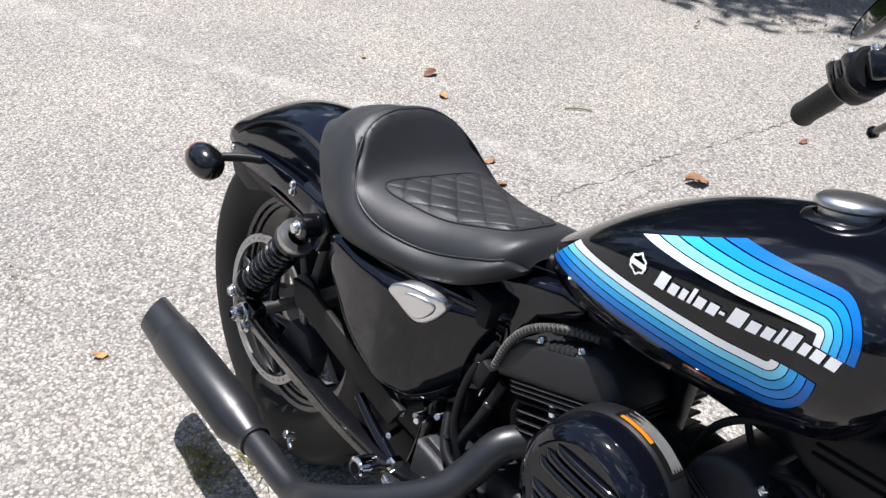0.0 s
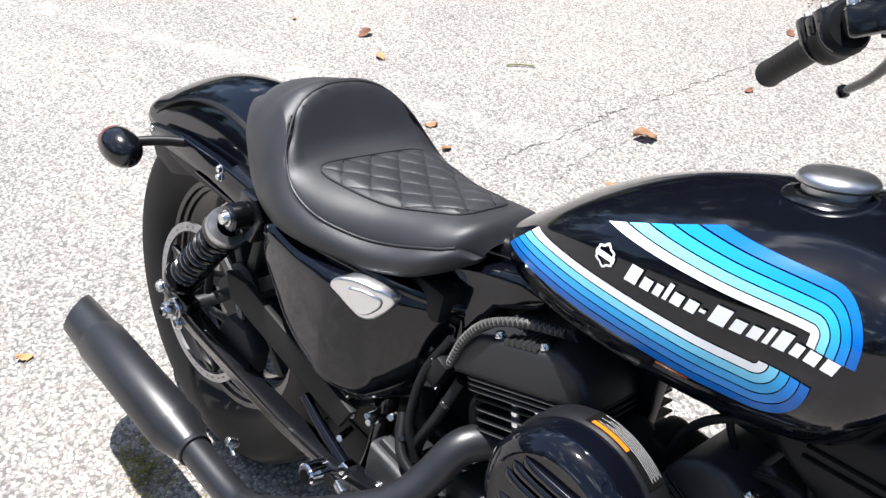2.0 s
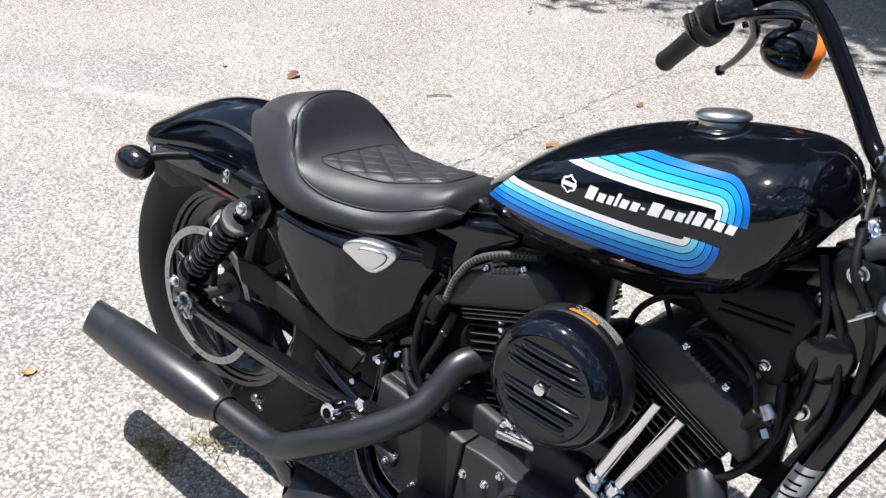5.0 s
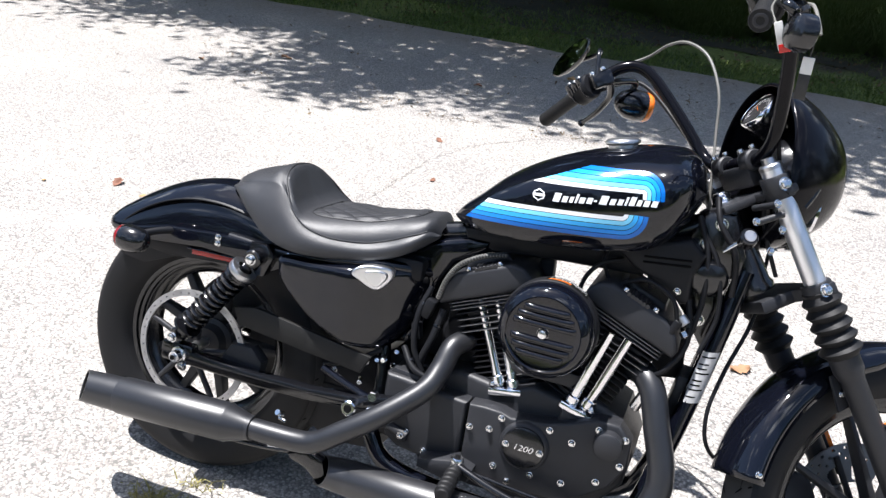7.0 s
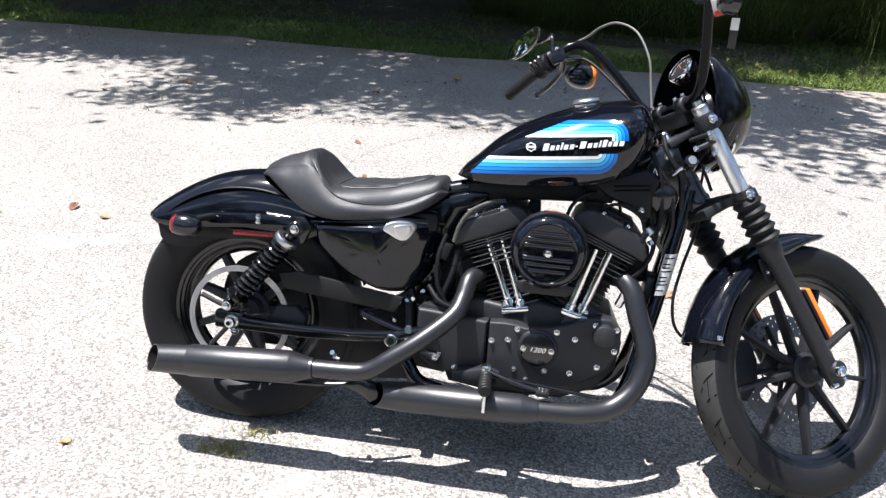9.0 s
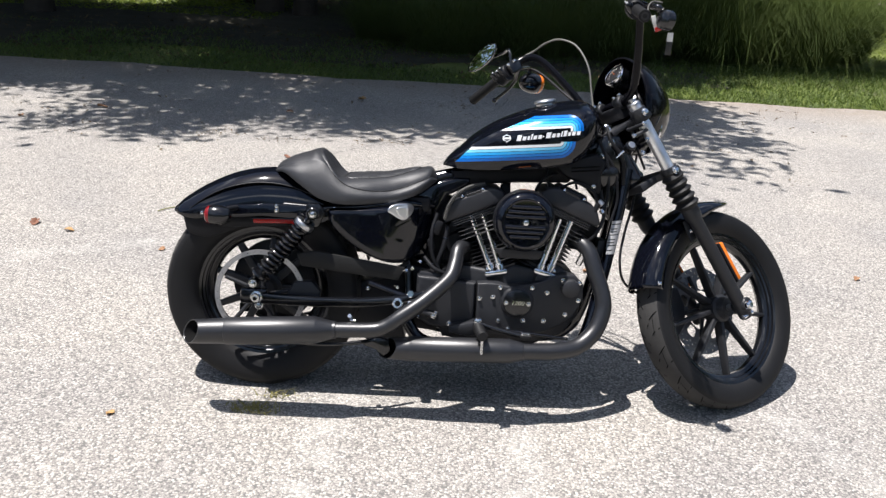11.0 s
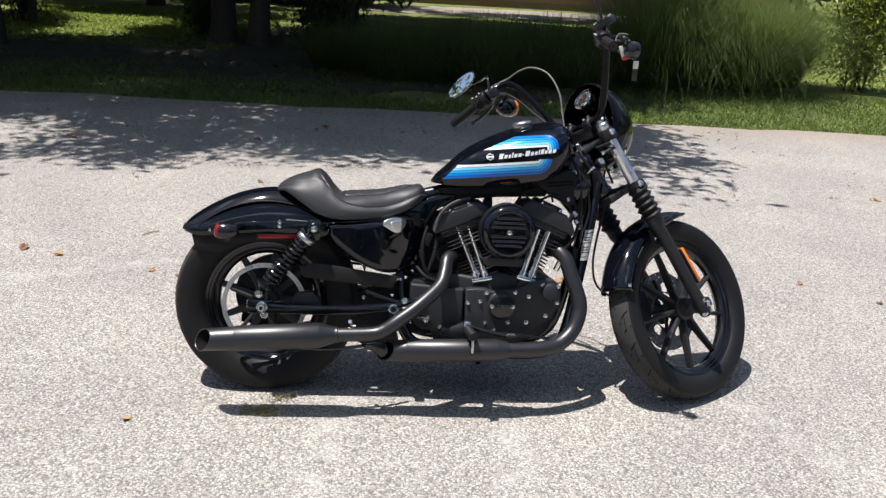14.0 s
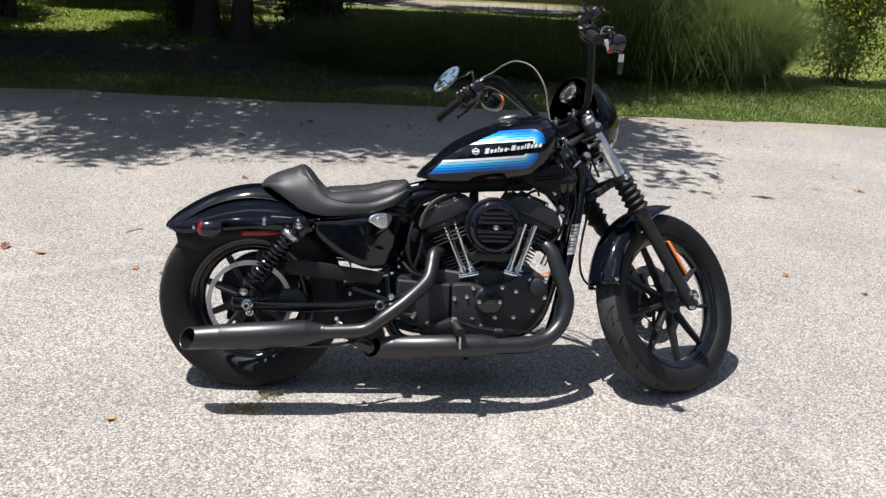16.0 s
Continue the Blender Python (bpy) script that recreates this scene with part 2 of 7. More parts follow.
def hexbolt(r=0.006, h=0.006):
    """A domed socket bolt along z."""
    bm = lathe([(0, h), (r * 0.55, h), (r * 0.8, h * 0.9), (r, h * 0.45), (r, 0), (r * 1.25, 0), (r * 1.25, -0.0015), (0, -0.0015)], seg=16)
    me = bpy.data.meshes.new("bolt")
    for f in bm.faces:
        f.smooth = True
    bm.to_mesh(me)
    bm.free()
    me.materials.append(ZINC)
    me.set_sharp_from_angle(angle=radians(38))
    return me


BOLT, BIG_BOLT = hexbolt(), hexbolt(0.010, 0.009)


def bolts(parent, places, way=(0, -1, 0), mesh=None, name="bolt", m=None):
    for p in places:
        q = Vector(p) + Vector(way)
        t = frame_to(p, q)
        part(name, mesh or BOLT, None, parent, m=(m @ t) if m is not None else t)

# ---- ground and road ----


def ground_material():
    m = bpy.data.materials.new("grass_soil")
    m.use_nodes = True
    n, l = m.node_tree.nodes, m.node_tree.links
    b = n["Principled BSDF"]
    c = n.new("ShaderNodeTexCoord")
    t = n.new("ShaderNodeTexNoise")
    t.inputs["Scale"].default_value, t.inputs["Detail"].default_value = 0.9, 10
    r = n.new("ShaderNodeValToRGB")
    e = r.color_ramp.elements
    e[0].position, e[0].color = 0.30, (0.050, 0.040, 0.026, 1)
    e[1].position, e[1].color = 0.62, (0.16, 0.19, 0.04, 1)
    e.new(0.42).color = (0.10, 0.125, 0.03, 1)
    f = n.new("ShaderNodeTexNoise")
    f.inputs["Scale"].default_value, f.inputs["Detail"].default_value = 30, 6
    mx = n.new("ShaderNodeMixRGB")
    mx.blend_type, mx.inputs[0].default_value = "OVERLAY", 0.7
    u = n.new("ShaderNodeBump")
    u.inputs["Distance"].default_value = 0.03
    l.new(c.outputs["Object"], t.inputs["Vector"])
    l.new(c.outputs["Object"], f.inputs["Vector"])
    l.new(t.outputs["Fac"], r.inputs[0])
    l.new(r.outputs[0], mx.inputs[1])
    l.new(f.outputs["Fac"], mx.inputs[2])
    l.new(mx.outputs[0], b.inputs["Base Color"])
    l.new(f.outputs["Fac"], u.inputs["Height"])
    l.new(u.outputs[0], b.inputs["Normal"])
    b.inputs["Roughness"].default_value = 0.95
    return m


def road_material():
    """Worn asphalt with pale exposed stones of 3 to 9 mm, patchy at the scale of metres."""
    m = bpy.data.materials.new("worn_asphalt")
    m.use_nodes = True
    n, l = m.node_tree.nodes, m.node_tree.links
    b = n["Principled BSDF"]
    c = n.new("ShaderNodeTexCoord")

    def vor(scale):
        v = n.new("ShaderNodeTexVoronoi")
        v.inputs["Scale"].default_value = scale
        l.new(c.outputs["Object"], v.inputs["Vector"])
        return v

    def ramp(src, stops):
        r = n.new("ShaderNodeValToRGB")
        e = r.color_ramp.elements
        e[0].position, e[0].color = stops[0][0], (*stops[0][1], 1)
        e[1].position, e[1].color = stops[-1][0], (*stops[-1][1], 1)
        for p, col in stops[1:-1]:
            e.new(p).color = (*col, 1)
        l.new(src, r.inputs[0])
        return r

    def mix(kind, fac, a, bb):
        x = n.new("ShaderNodeMixRGB")
        x.blend_type = kind
        if isinstance(fac, float):
            x.inputs[0].default_value = fac
        else:
            l.new(fac, x.inputs[0])
        l.new(a, x.inputs[1])
        if isinstance(bb, tuple):
            x.inputs[2].default_value = (*bb, 1)
        else:
            l.new(bb, x.inputs[2])
        return x.outputs[0]

    big, small = vor(142), vor(340)
    sep = n.new("ShaderNodeSeparateColor")
    l.new(big.outputs["Color"], sep.inputs[0])
    stones = ramp(sep.outputs[0], [(0.0, (0.150, 0.142, 0.135)), (0.35, (0.29, 0.272, 0.253)), (0.7, (0.45, 0.428, 0.397)), (1.0, (0.70, 0.675, 0.635))])
    sep2 = n.new("ShaderNodeSeparateColor")
    l.new(small.outputs["Color"], sep2.inputs[0])
    fine = ramp(sep2.outputs[1], [(0.0, (0.15, 0.145, 0.14)), (1.0, (0.50, 0.48, 0.44))])
    col = mix("MIX", 0.45, stones.outputs[0], fine.outputs[0])
    gaps = ramp(big.outputs["Distance"], [(0.50, (0, 0, 0)), (0.78, (1, 1, 1))])
    col = mix("MIX", gaps.outputs[0], col, (0.15, 0.145, 0.14))
    patch = n.new("ShaderNodeTexNoise")
    patch.inputs["Scale"].default_value, patch.inputs["Detail"].default_value = 1.3, 8
    l.new(c.outputs["Object"], patch.inputs["Vector"])
    tone = ramp(patch.outputs["Fac"], [(0.30, (0.804, 0.795, 0.800)), (0.70, (1.047, 1.018, 0.975))])
    col = mix("MULTIPLY", 1.0, col, tone.outputs[0])
    # worn-off paint of old bay lines, running along y
    xyz = n.new("ShaderNodeSeparateXYZ")
    l.new(c.outputs["Object"], xyz.inputs[0])
    worn = n.new("ShaderNodeTexNoise")
    worn.inputs["Scale"].default_value, worn.inputs["Detail"].default_value = 9, 8
    l.new(c.outputs["Object"], worn.inputs["Vector"])

    def line(x0, slope, half, y0, y1):
        def op(kind, a, bb=None, c2=None):
            q = n.new("ShaderNodeMath")
            q.operation = kind
            for i, v in enumerate((a, bb, c2)):
                if v is None:
                    continue
                if isinstance(v, (int, float)):
                    q.inputs[i].default_value = v
                else:
                    l.new(v, q.inputs[i])
            return q.outputs[0]

        off = op("ABSOLUTE", op("SUBTRACT", op("MULTIPLY_ADD", xyz.outputs["Y"], -slope, xyz.outputs["X"]), x0))
        inside = n.new("ShaderNodeMapRange")
        inside.inputs["From Min"].default_value, inside.inputs["From Max"].default_value = half * 2.0, half * 0.4
        l.new(off, inside.inputs["Value"])
        reach = op("MULTIPLY", op("GREATER_THAN", xyz.outputs["Y"], y0), op("LESS_THAN", xyz.outputs["Y"], y1))
        w = n.new("ShaderNodeMapRange")
        w.inputs["From Min"].default_value, w.inputs["From Max"].default_value = 0.38, 0.78
        w.inputs["To Max"].default_value = 0.34
        l.new(worn.outputs["Fac"], w.inputs["Value"])
        return op("MULTIPLY", op("MULTIPLY", inside.outputs[0], reach), w.outputs[0])

    for args in ((0.27, 0.06, 0.05, -2.5, -0.02), (0.85, 0.0, 0.045, -2.5, -0.1), (1.70, -0.55, 0.05, -2.5, 0.3), (-3.02, 1.92, 0.10, -0.4, 1.4)):
        col = mix("MIX", line(*args), col, (0.62, 0.60, 0.55))
    # soil washed over the edge beside the grass
    rim = n.new("ShaderNodeMapRange")
    rim.inputs["From Min"].default_value, rim.inputs["From Max"].default_value = 4.9, 5.75
    l.new(xyz.outputs["Y"], rim.inputs["Value"])
    soil = n.new("ShaderNodeMath")
    soil.operation = "MULTIPLY"
    l.new(rim.outputs[0], soil.inputs[0])
    l.new(worn.outputs["Fac"], soil.inputs[1])
    col = mix("MIX", soil.outputs[0], col, (0.23, 0.175, 0.125))
    l.new(col, b.inputs["Base Color"])
    b.inputs["Roughness"].default_value = 0.88
    h = n.new("ShaderNodeMath")
    h.operation = "ADD"
    l.new(big.outputs["Distance"], h.inputs[0])
    l.new(small.outputs["Distance"], h.inputs[1])
    u = n.new("ShaderNodeBump")
    u.invert = True
    u.inputs["Strength"].default_value, u.inputs["Distance"].default_value = 0.6, 0.003
    l.new(h.outputs[0], u.inputs["Height"])
    l.new(u.outputs[0], b.inputs["Normal"])
    return m


GRASS_SOIL, ASPHALT = ground_material(), road_material()
DARK_CRACK = material("crack_fill", (0.10, 0.095, 0.088), 0.95, vary=0.4, vary_scale=60)

gb_ = bmesh.new()
bmesh.ops.create_grid(gb_, x_segments=80, y_segments=80, size=400)
for v in gb_.verts:
    v.co.z = -0.045
tagged(part("ground", gb_, GRASS_SOIL), "grassy ground reaching to the horizon", "ground", kind="structure")

EDGE = lambda x: 5.72 + 0.035 * math.sin(1.7 * x) + 0.03 * math.sin(4.3 * x + 1) + 0.02 * math.sin(11 * x)
rb = bmesh.new()
n_ = 260
tops, outs = [], []
for i in range(n_ + 1):
    x = -45 + 90 * i / n_
    tops.append((rb.verts.new((x, -14, 0)), rb.verts.new((x, EDGE(x), 0))))
    outs.append((rb.verts.new((x, -14.05, -0.06)), rb.verts.new((x, EDGE(x) + 0.03, -0.06))))
for i in range(n_):
    rb.faces.new((tops[i][0], tops[i + 1][0], tops[i + 1][1], tops[i][1]))
    rb.faces.new((tops[i][1], tops[i + 1][1], outs[i + 1][1], outs[i][1]))
    rb.faces.new((outs[i][0], outs[i + 1][0], tops[i + 1][0], tops[i][0]))
bmesh.ops.recalc_face_normals(rb, faces=rb.faces[:])
road = tagged(part("road", rb, ASPHALT, flat=True), "worn pale grey asphalt with exposed stones", "road", kind="structure")

drive = bmesh.new()
for x, y in ((-1.5, 20.5), (12, 21.5), (12, 25), (-1.5, 24)):
    drive.verts.new((x, y, -0.04))
drive.faces.new(drive.verts[:])
tagged(part("pavement", drive, ASPHALT, flat=True), "pale drive beyond the shrubs", "pavement", kind="structure")

SIDING = material("brown_siding", (0.17, 0.105, 0.062), 0.7, vary=0.25, vary_scale=3, grain=0.4, grain_scale=60)
house = bmesh.new()
for k in range(16):
    bmesh.ops.create_cube(house, size=1, matrix=Matrix.Translation((4.5, 25.6 - 0.006 * (k % 2), 0.06 + 0.18 * k)) @ Matrix.Diagonal((15.0, 0.22, 0.174, 1)))
tagged(part("house_wall", house, SIDING, flat=True), "brown boarded house wall beyond the drive", "house wall", kind="structure")

rng = random.Random(4)


def crack(points, width=0.0075):
    """A crooked open crack as a thin dark ribbon in the road."""
    line = spline([(x, y, 0.0022) for x, y in points], 14)
    rows = []
    for i, p in enumerate(line):
        d = (line[min(i + 1, len(line) - 1)] - line[max(i - 1, 0)]).normalized()
        s = Vector((-d.y, d.x, 0))
        p = p + s * rng.uniform(-0.012, 0.012)
        w = 0.8 * width * rng.uniform(0.15, 1.0) * (0.35 if i in (0, len(line) - 1) else 1)
        rows.append([p - s * w / 2, p + s * w / 2])
    bm = sheet(rows)
    bmesh.ops.recalc_face_normals(bm, faces=bm.faces[:])
    part("crack", bm, DARK_CRACK, road, "open crack", flat=True)


crack([(-0.46, 1.02), (-0.47, 1.17), (-0.47, 1.41), (-0.49, 1.62), (-0.48, 1.82), (-0.47, 2.05), (-0.46, 2.28), (-0.45, 2.5), (-0.30, 2.9), (0.05, 3.3), (0.38, 3.58), (0.62, 4.2), (0.85, 4.84), (0.95, 5.6)])
crack([(-0.28, 1.10), (-0.31, 1.22), (-0.34, 1.39), (-0.32, 1.53), (-0.33, 1.66)], 0.004)
crack([(1.06, 0.62), (1.25, 0.48), (1.45, 0.42)], 0.005)

# ---- the motorcycle: x to its front, y to its left, z up, from the rear tyre's contact ----
LEAN_ANGLE, HEADING = 11.5, 2.5
bike = tagged(new("motorcycle"), "black cruiser motorcycle with blue-striped tank on its side stand", "motorcycle")
bike.matrix_basis = pose(0, 0, 0, 0, 0, HEADING) @ pose(0, 0, 0, -LEAN_ANGLE, 0, 0)

# front end: f ahead, l to the left, s up along the steering axis
STEER, RAKE, OFFSET = radians(36), radians(33), 0.056
k_axis = Vector((-math.sin(RAKE), 0, math.cos(RAKE)))
f_zero = Vector((math.cos(RAKE), 0, math.sin(RAKE)))
f_axis = math.cos(STEER) * f_zero + math.sin(STEER) * Vector((0, 1, 0))
l_axis = math.cos(STEER) * Vector((0, 1, 0)) - math.sin(STEER) * f_zero
fork_foot = Vector((1.507, 0.033, 0.312)) - OFFSET * f_axis
FORK = Matrix((
    (f_axis.x, l_axis.x, k_axis.x, fork_foot.x),
    (f_axis.y, l_axis.y, k_axis.y, fork_foot.y),
    (f_axis.z, l_axis.z, k_axis.z, fork_foot.z),
    (0, 0, 0, 1),
))
TO_AXLE = Matrix.Rotation(radians(90), 4, "X")  # turns z to -y


def tyre_profile(r_out, half, r_rim, rim_half, crown):
    """Section of a tyre as (radius, along the axle), outside and in."""
    pts = []
    for i in range(13):
        a = -math.pi / 2 + math.pi * i / 12
        y = half * math.sin(a)
        pts.append((r_out - crown * (1 - math.cos(a) ** 0.9 if abs(a) < 1.5 else 1.0), y))
    side = [(r_out - crown - 0.022, half * 1.0), (r_rim + 0.022, half * 0.93), (r_rim + 0.006, rim_half + 0.004), (r_rim, rim_half - 0.004)]
    return [(r, -y) for r, y in side[::-1]] + pts + side


def drilled_disc(r_out, r_in, thick=0.0025):
    """A flat ring with real holes; a wide ring also has long windows between its webs."""
    wide = r_in < 0.8 * r_out
    seg, lanes = (240 if wide else 420), max(5, round((r_out - r_in) / (0.0028 if wide else 0.0016)))

    def solid(i, k):
        a, r = 2 * math.pi * (i + 0.5) / seg, r_in + (r_out - r_in) * (k + 0.5) / lanes
        if wide:
            u = (a * 10 / (2 * math.pi)) % 1
            if ((u - 0.5) / 0.33) ** 4 + ((r / r_out - 0.60) / 0.115) ** 4 < 1:
                return False
            rings = ((0.80, 30, 0), (0.875, 30, 0.5), (0.945, 30, 0))
        else:
            rings = ((0.945, 40, 0),)
        for share, n, off in rings:
            turn = 2 * math.pi / n
            da = (a - off * turn + turn / 2) % turn - turn / 2
            if (da * r) ** 2 + (r - share * r_out) ** 2 < (0.0036 if wide else 0.0021) ** 2:
                return False
        return True

    keep = [[solid(i, k) for k in range(lanes)] for i in range(seg)]
    bm = bmesh.new()
    grid = [[[bm.verts.new(((r_in + (r_out - r_in) * k / lanes) * math.cos(2 * math.pi * i / seg), (r_in + (r_out - r_in) * k / lanes) * math.sin(2 * math.pi * i / seg), z)) for k in range(lanes + 1)] for i in range(seg)] for z in (-thick, thick)]
    low, top = grid
    for i in range(seg):
        j = (i + 1) % seg
        for k in range(lanes):
            if not keep[i][k]:
                continue
            bm.faces.new((top[i][k], top[i][k + 1], top[j][k + 1], top[j][k]))
            bm.faces.new((low[i][k], low[j][k], low[j][k + 1], low[i][k + 1]))
            for gone, p, q in ((k == 0 or not keep[i][k - 1], (i, k), (j, k)), (k == lanes - 1 or not keep[i][k + 1], (i, k + 1), (j, k + 1)),
                               (not keep[i - 1][k], (i, k), (i, k + 1)), (not keep[j][k], (j, k), (j, k + 1))):
                if gone:
                    bm.faces.new((low[p[0]][p[1]], low[q[0]][q[1]], top[q[0]][q[1]], top[p[0]][p[1]]))
    bmesh.ops.delete(bm, geom=[v for v in bm.verts if not v.link_faces], context="VERTS")
    bmesh.ops.recalc_face_normals(bm, faces=bm.faces[:])
    return bm


def build_wheel(name, centre, r_out, half, r_rim, rim_half, crown, m, spokes, disc_y, disc_r, hub_r, deep=0.033, stout=1.0, band=0.865):
    """A cast wheel with its tyre, rim, spokes, hub and brake disc; z is the axle."""
    place = m @ Matrix.Translation(centre) @ TO_AXLE
    wheel = part(name, lathe([(r_rim + 0.004, -rim_half), (r_rim + 0.008, -rim_half + 0.003), (r_rim - 0.004, -rim_half + 0.012), (r_rim - 0.022, -rim_half + 0.022),
                              (r_rim - deep + 0.003, 0), (r_rim - 0.022, rim_half - 0.022), (r_rim - 0.004, rim_half - 0.012), (r_rim + 0.008, rim_half - 0.003),
                              (r_rim + 0.004, rim_half), (r_rim - 0.006, rim_half - 0.002), (r_rim - 0.008, rim_half - 0.009), (r_rim - 0.015, rim_half - 0.011), (r_rim - 0.017, rim_half - 0.018), (r_rim - 0.024, rim_half - 0.020), (r_rim - deep, 0.009),
                              (r_rim - deep, -0.009), (r_rim - 0.024, -rim_half + 0.020), (r_rim - 0.017, -rim_half + 0.018), (r_rim - 0.015, -rim_half + 0.011), (r_rim - 0.008, -rim_half + 0.009), (r_rim - 0.006, -rim_half + 0.002)], seg=72, closed=True), GLOSSY, bike, "gloss black cast wheel rim", m=place)
    tyre = part("tyre", lathe(tyre_profile(r_out, half, r_rim, rim_half, crown), seg=96), RUBBER, wheel, "treaded black rubber tyre", m=place)
    tread_ring = [(r_out - crown * (1 - math.cos(a) ** 0.9) + 0.0004, half * math.sin(a)) for a in [radians(-64 + 8 * i) for i in range(17)]]
    part("tread", lathe(tread_ring, seg=96), TREAD, wheel, "grey tread, lighter than the sidewalls", m=place)
    # tread grooves drawn as ribbons: a slanting one, a thin line down from it and a short one, over and over
    # the ribbons' black stands in for the shade inside each groove
    ribbons = bmesh.new()

    def groove(a0, s0, a1, s1, wide):
        rows = []
        for k in range(6):
            t = k / 5
            sn = s0 + (s1 - s0) * t
            a = a0 + (a1 - a0) * t
            r = r_out - crown * (1 - math.cos(math.asin(sn)) ** 0.9) + 0.0014
            w = wide * (0.55 + 0.45 * math.sin(math.pi * t)) / r_out
            rows.append([ribbons.verts.new((r * math.cos(a + q), r * math.sin(a + q), half * sn)) if abs(s1 - s0) > 0.1 else
                         ribbons.verts.new((r * math.cos(a), r * math.sin(a), half * sn + q * r_out)) for q in (-w, w)])
        for a, b in zip(rows, rows[1:]):
            ribbons.faces.new((a[0], b[0], b[1], a[1]))

    n = 18
    pitch = 2 * math.pi / n
    for i in range(n):
        for sgn in (-1, 1):
            a0 = pitch * (i + (0.5 if sgn > 0 else 0))
            groove(a0 + 0.075, sgn * 0.30, a0, sgn * 0.84, 0.0026)
            groove(a0 + 0.045, sgn * 0.56, a0 + pitch * 0.58, sgn * 0.50, 0.0011)
            groove(a0 + pitch * 0.64, sgn * 0.32, a0 + pitch * 0.54, sgn * 0.58, 0.0024)
            groove(a0 + pitch * 0.42, sgn * 0.04, a0 + pitch * 0.32, sgn * 0.22, 0.0022)
            groove(a0 + pitch * 0.50, sgn * 0.78, a0 + pitch * 0.47, sgn * 0.90, 0.0022)
    bmesh.ops.recalc_face_normals(ribbons, faces=ribbons.faces[:])
    tagged(part("groove_black", ribbons, GROOVE, wheel, "slanting black ribbons drawn as tread grooves", m=place), kind="stuff")
    hub = part("hub", lathe([(0, -0.050), (hub_r * 0.6, -0.050), (hub_r * 0.66, -0.05), (hub_r * 0.8, -0.03), (hub_r, -0.024), (hub_r, 0.024), (hub_r * 0.8, 0.03), (hub_r * 0.66, 0.05), (hub_r * 0.6, 0.050), (0, 0.050)], seg=40), SATIN, wheel, m=place)
    spoke = bmesh.new()
    length = r_rim - deep + 0.005 - hub_r * 0.9
    bmesh.ops.create_cube(spoke, size=1)
    for v in spoke.verts:
        out = v.co.x + 0.5
        v.co = Vector((hub_r * 0.9 + out * length, v.co.y * stout * (0.017 if out < 0.5 else 0.012), v.co.z * (0.036 if out < 0.5 else 0.026)))
    bmesh.ops.bevel(spoke, geom=spoke.edges[:], offset=0.0035, segments=2, affect="EDGES", profile=0.5)
    sm = bpy.data.meshes.new("spoke")
    for f in spoke.faces:
        f.smooth = True
    spoke.to_mesh(sm)
    spoke.free()
    sm.materials.append(SATIN)
    sm.set_sharp_from_angle(angle=radians(38))
    for i in range(spokes):
        part("spoke", sm, None, wheel, m=place @ Matrix.Rotation(2 * math.pi * (i + 0.05) / spokes, 4, "Z"))
    # brake disc: a drilled band, and in a wide one windows towards the hub
    sgn = 1 if disc_y > 0 else -1
    disc = part("brake_disc", drilled_disc(disc_r, disc_r * band), DISC if disc_y > 0 else GREY_DISC, wheel, "machined steel brake disc with drilled holes", m=place @ Matrix.Translation((0, 0, disc_y)))
    for i in range(5):
        a = 2 * math.pi * i / 5
        arm = rod((hub_r * 0.5 * math.cos(a), hub_r * 0.5 * math.sin(a), disc_y - sgn * 0.006), (disc_r * 0.86 * math.cos(a + 0.2), disc_r * 0.86 * math.sin(a + 0.2), disc_y - sgn * 0.004), 0.007, 10)
        part("disc_carrier", arm, SATIN, disc, m=place)
    return wheel


ONE = Matrix.Identity(4)
rear_wheel = build_wheel("rear_wheel", (-0.010, 0, 0.311), 0.322, 0.076, 0.209, 0.052, 0.030, ONE, 9, 0.105, 0.145, 0.055, 0.042, 1.6, 0.895)
front_wheel = build_wheel("front_wheel", (OFFSET, 0, 0), 0.334, 0.051, 0.251, 0.036, 0.026, FORK, 9, -0.066, 0.150, 0.046, 0.030, 0.95, 0.46)

# ---- fuel tank ----
TANK_ZB = [(0.555, 0.752), (0.60, 0.747), (0.68, 0.748), (0.80, 0.757), (0.90, 0.768), (0.96, 0.784), (1.00, 0.812), (1.03, 0.858), (1.046, 0.892)]
TANK_ZT = [(0.555, 0.758), (0.572, 0.782), (0.60, 0.808), (0.65, 0.856), (0.70, 0.891), (0.76, 0.922), (0.83, 0.949), (0.90, 0.969), (0.96, 0.979), (1.0, 0.977), (1.03, 0.953), (1.046, 0.912)]
TANK_HW = [(0.555, 0.030), (0.57, 0.054), (0.595, 0.082), (0.65, 0.111), (0.74, 0.137), (0.85, 0.1485), (0.93, 0.1425), (0.98, 0.1455), (1.02, 0.121), (1.046, 0.062)]


def tank_side(x, v):
    """Half width, as a share of the greatest, at a share v of the height: drawn in under the front."""
    if v > 0.53:
        return max(0.0, 1 - ((v - 0.53) / 0.47) ** 2.6) ** 0.62
    tuck = 0.06 + 0.22 * min(1, max(0, (x - 0.6) / 0.4))
    return 1 - tuck * ((0.53 - v) / 0.53) ** 3.2


def tank_y(x, z):
    zb, zt = lerp(x, TANK_ZB), lerp(x, TANK_ZT)
    return lerp(x, TANK_HW) * tank_side(x, min(1, max(0, (z - zb) / (zt - zb))))


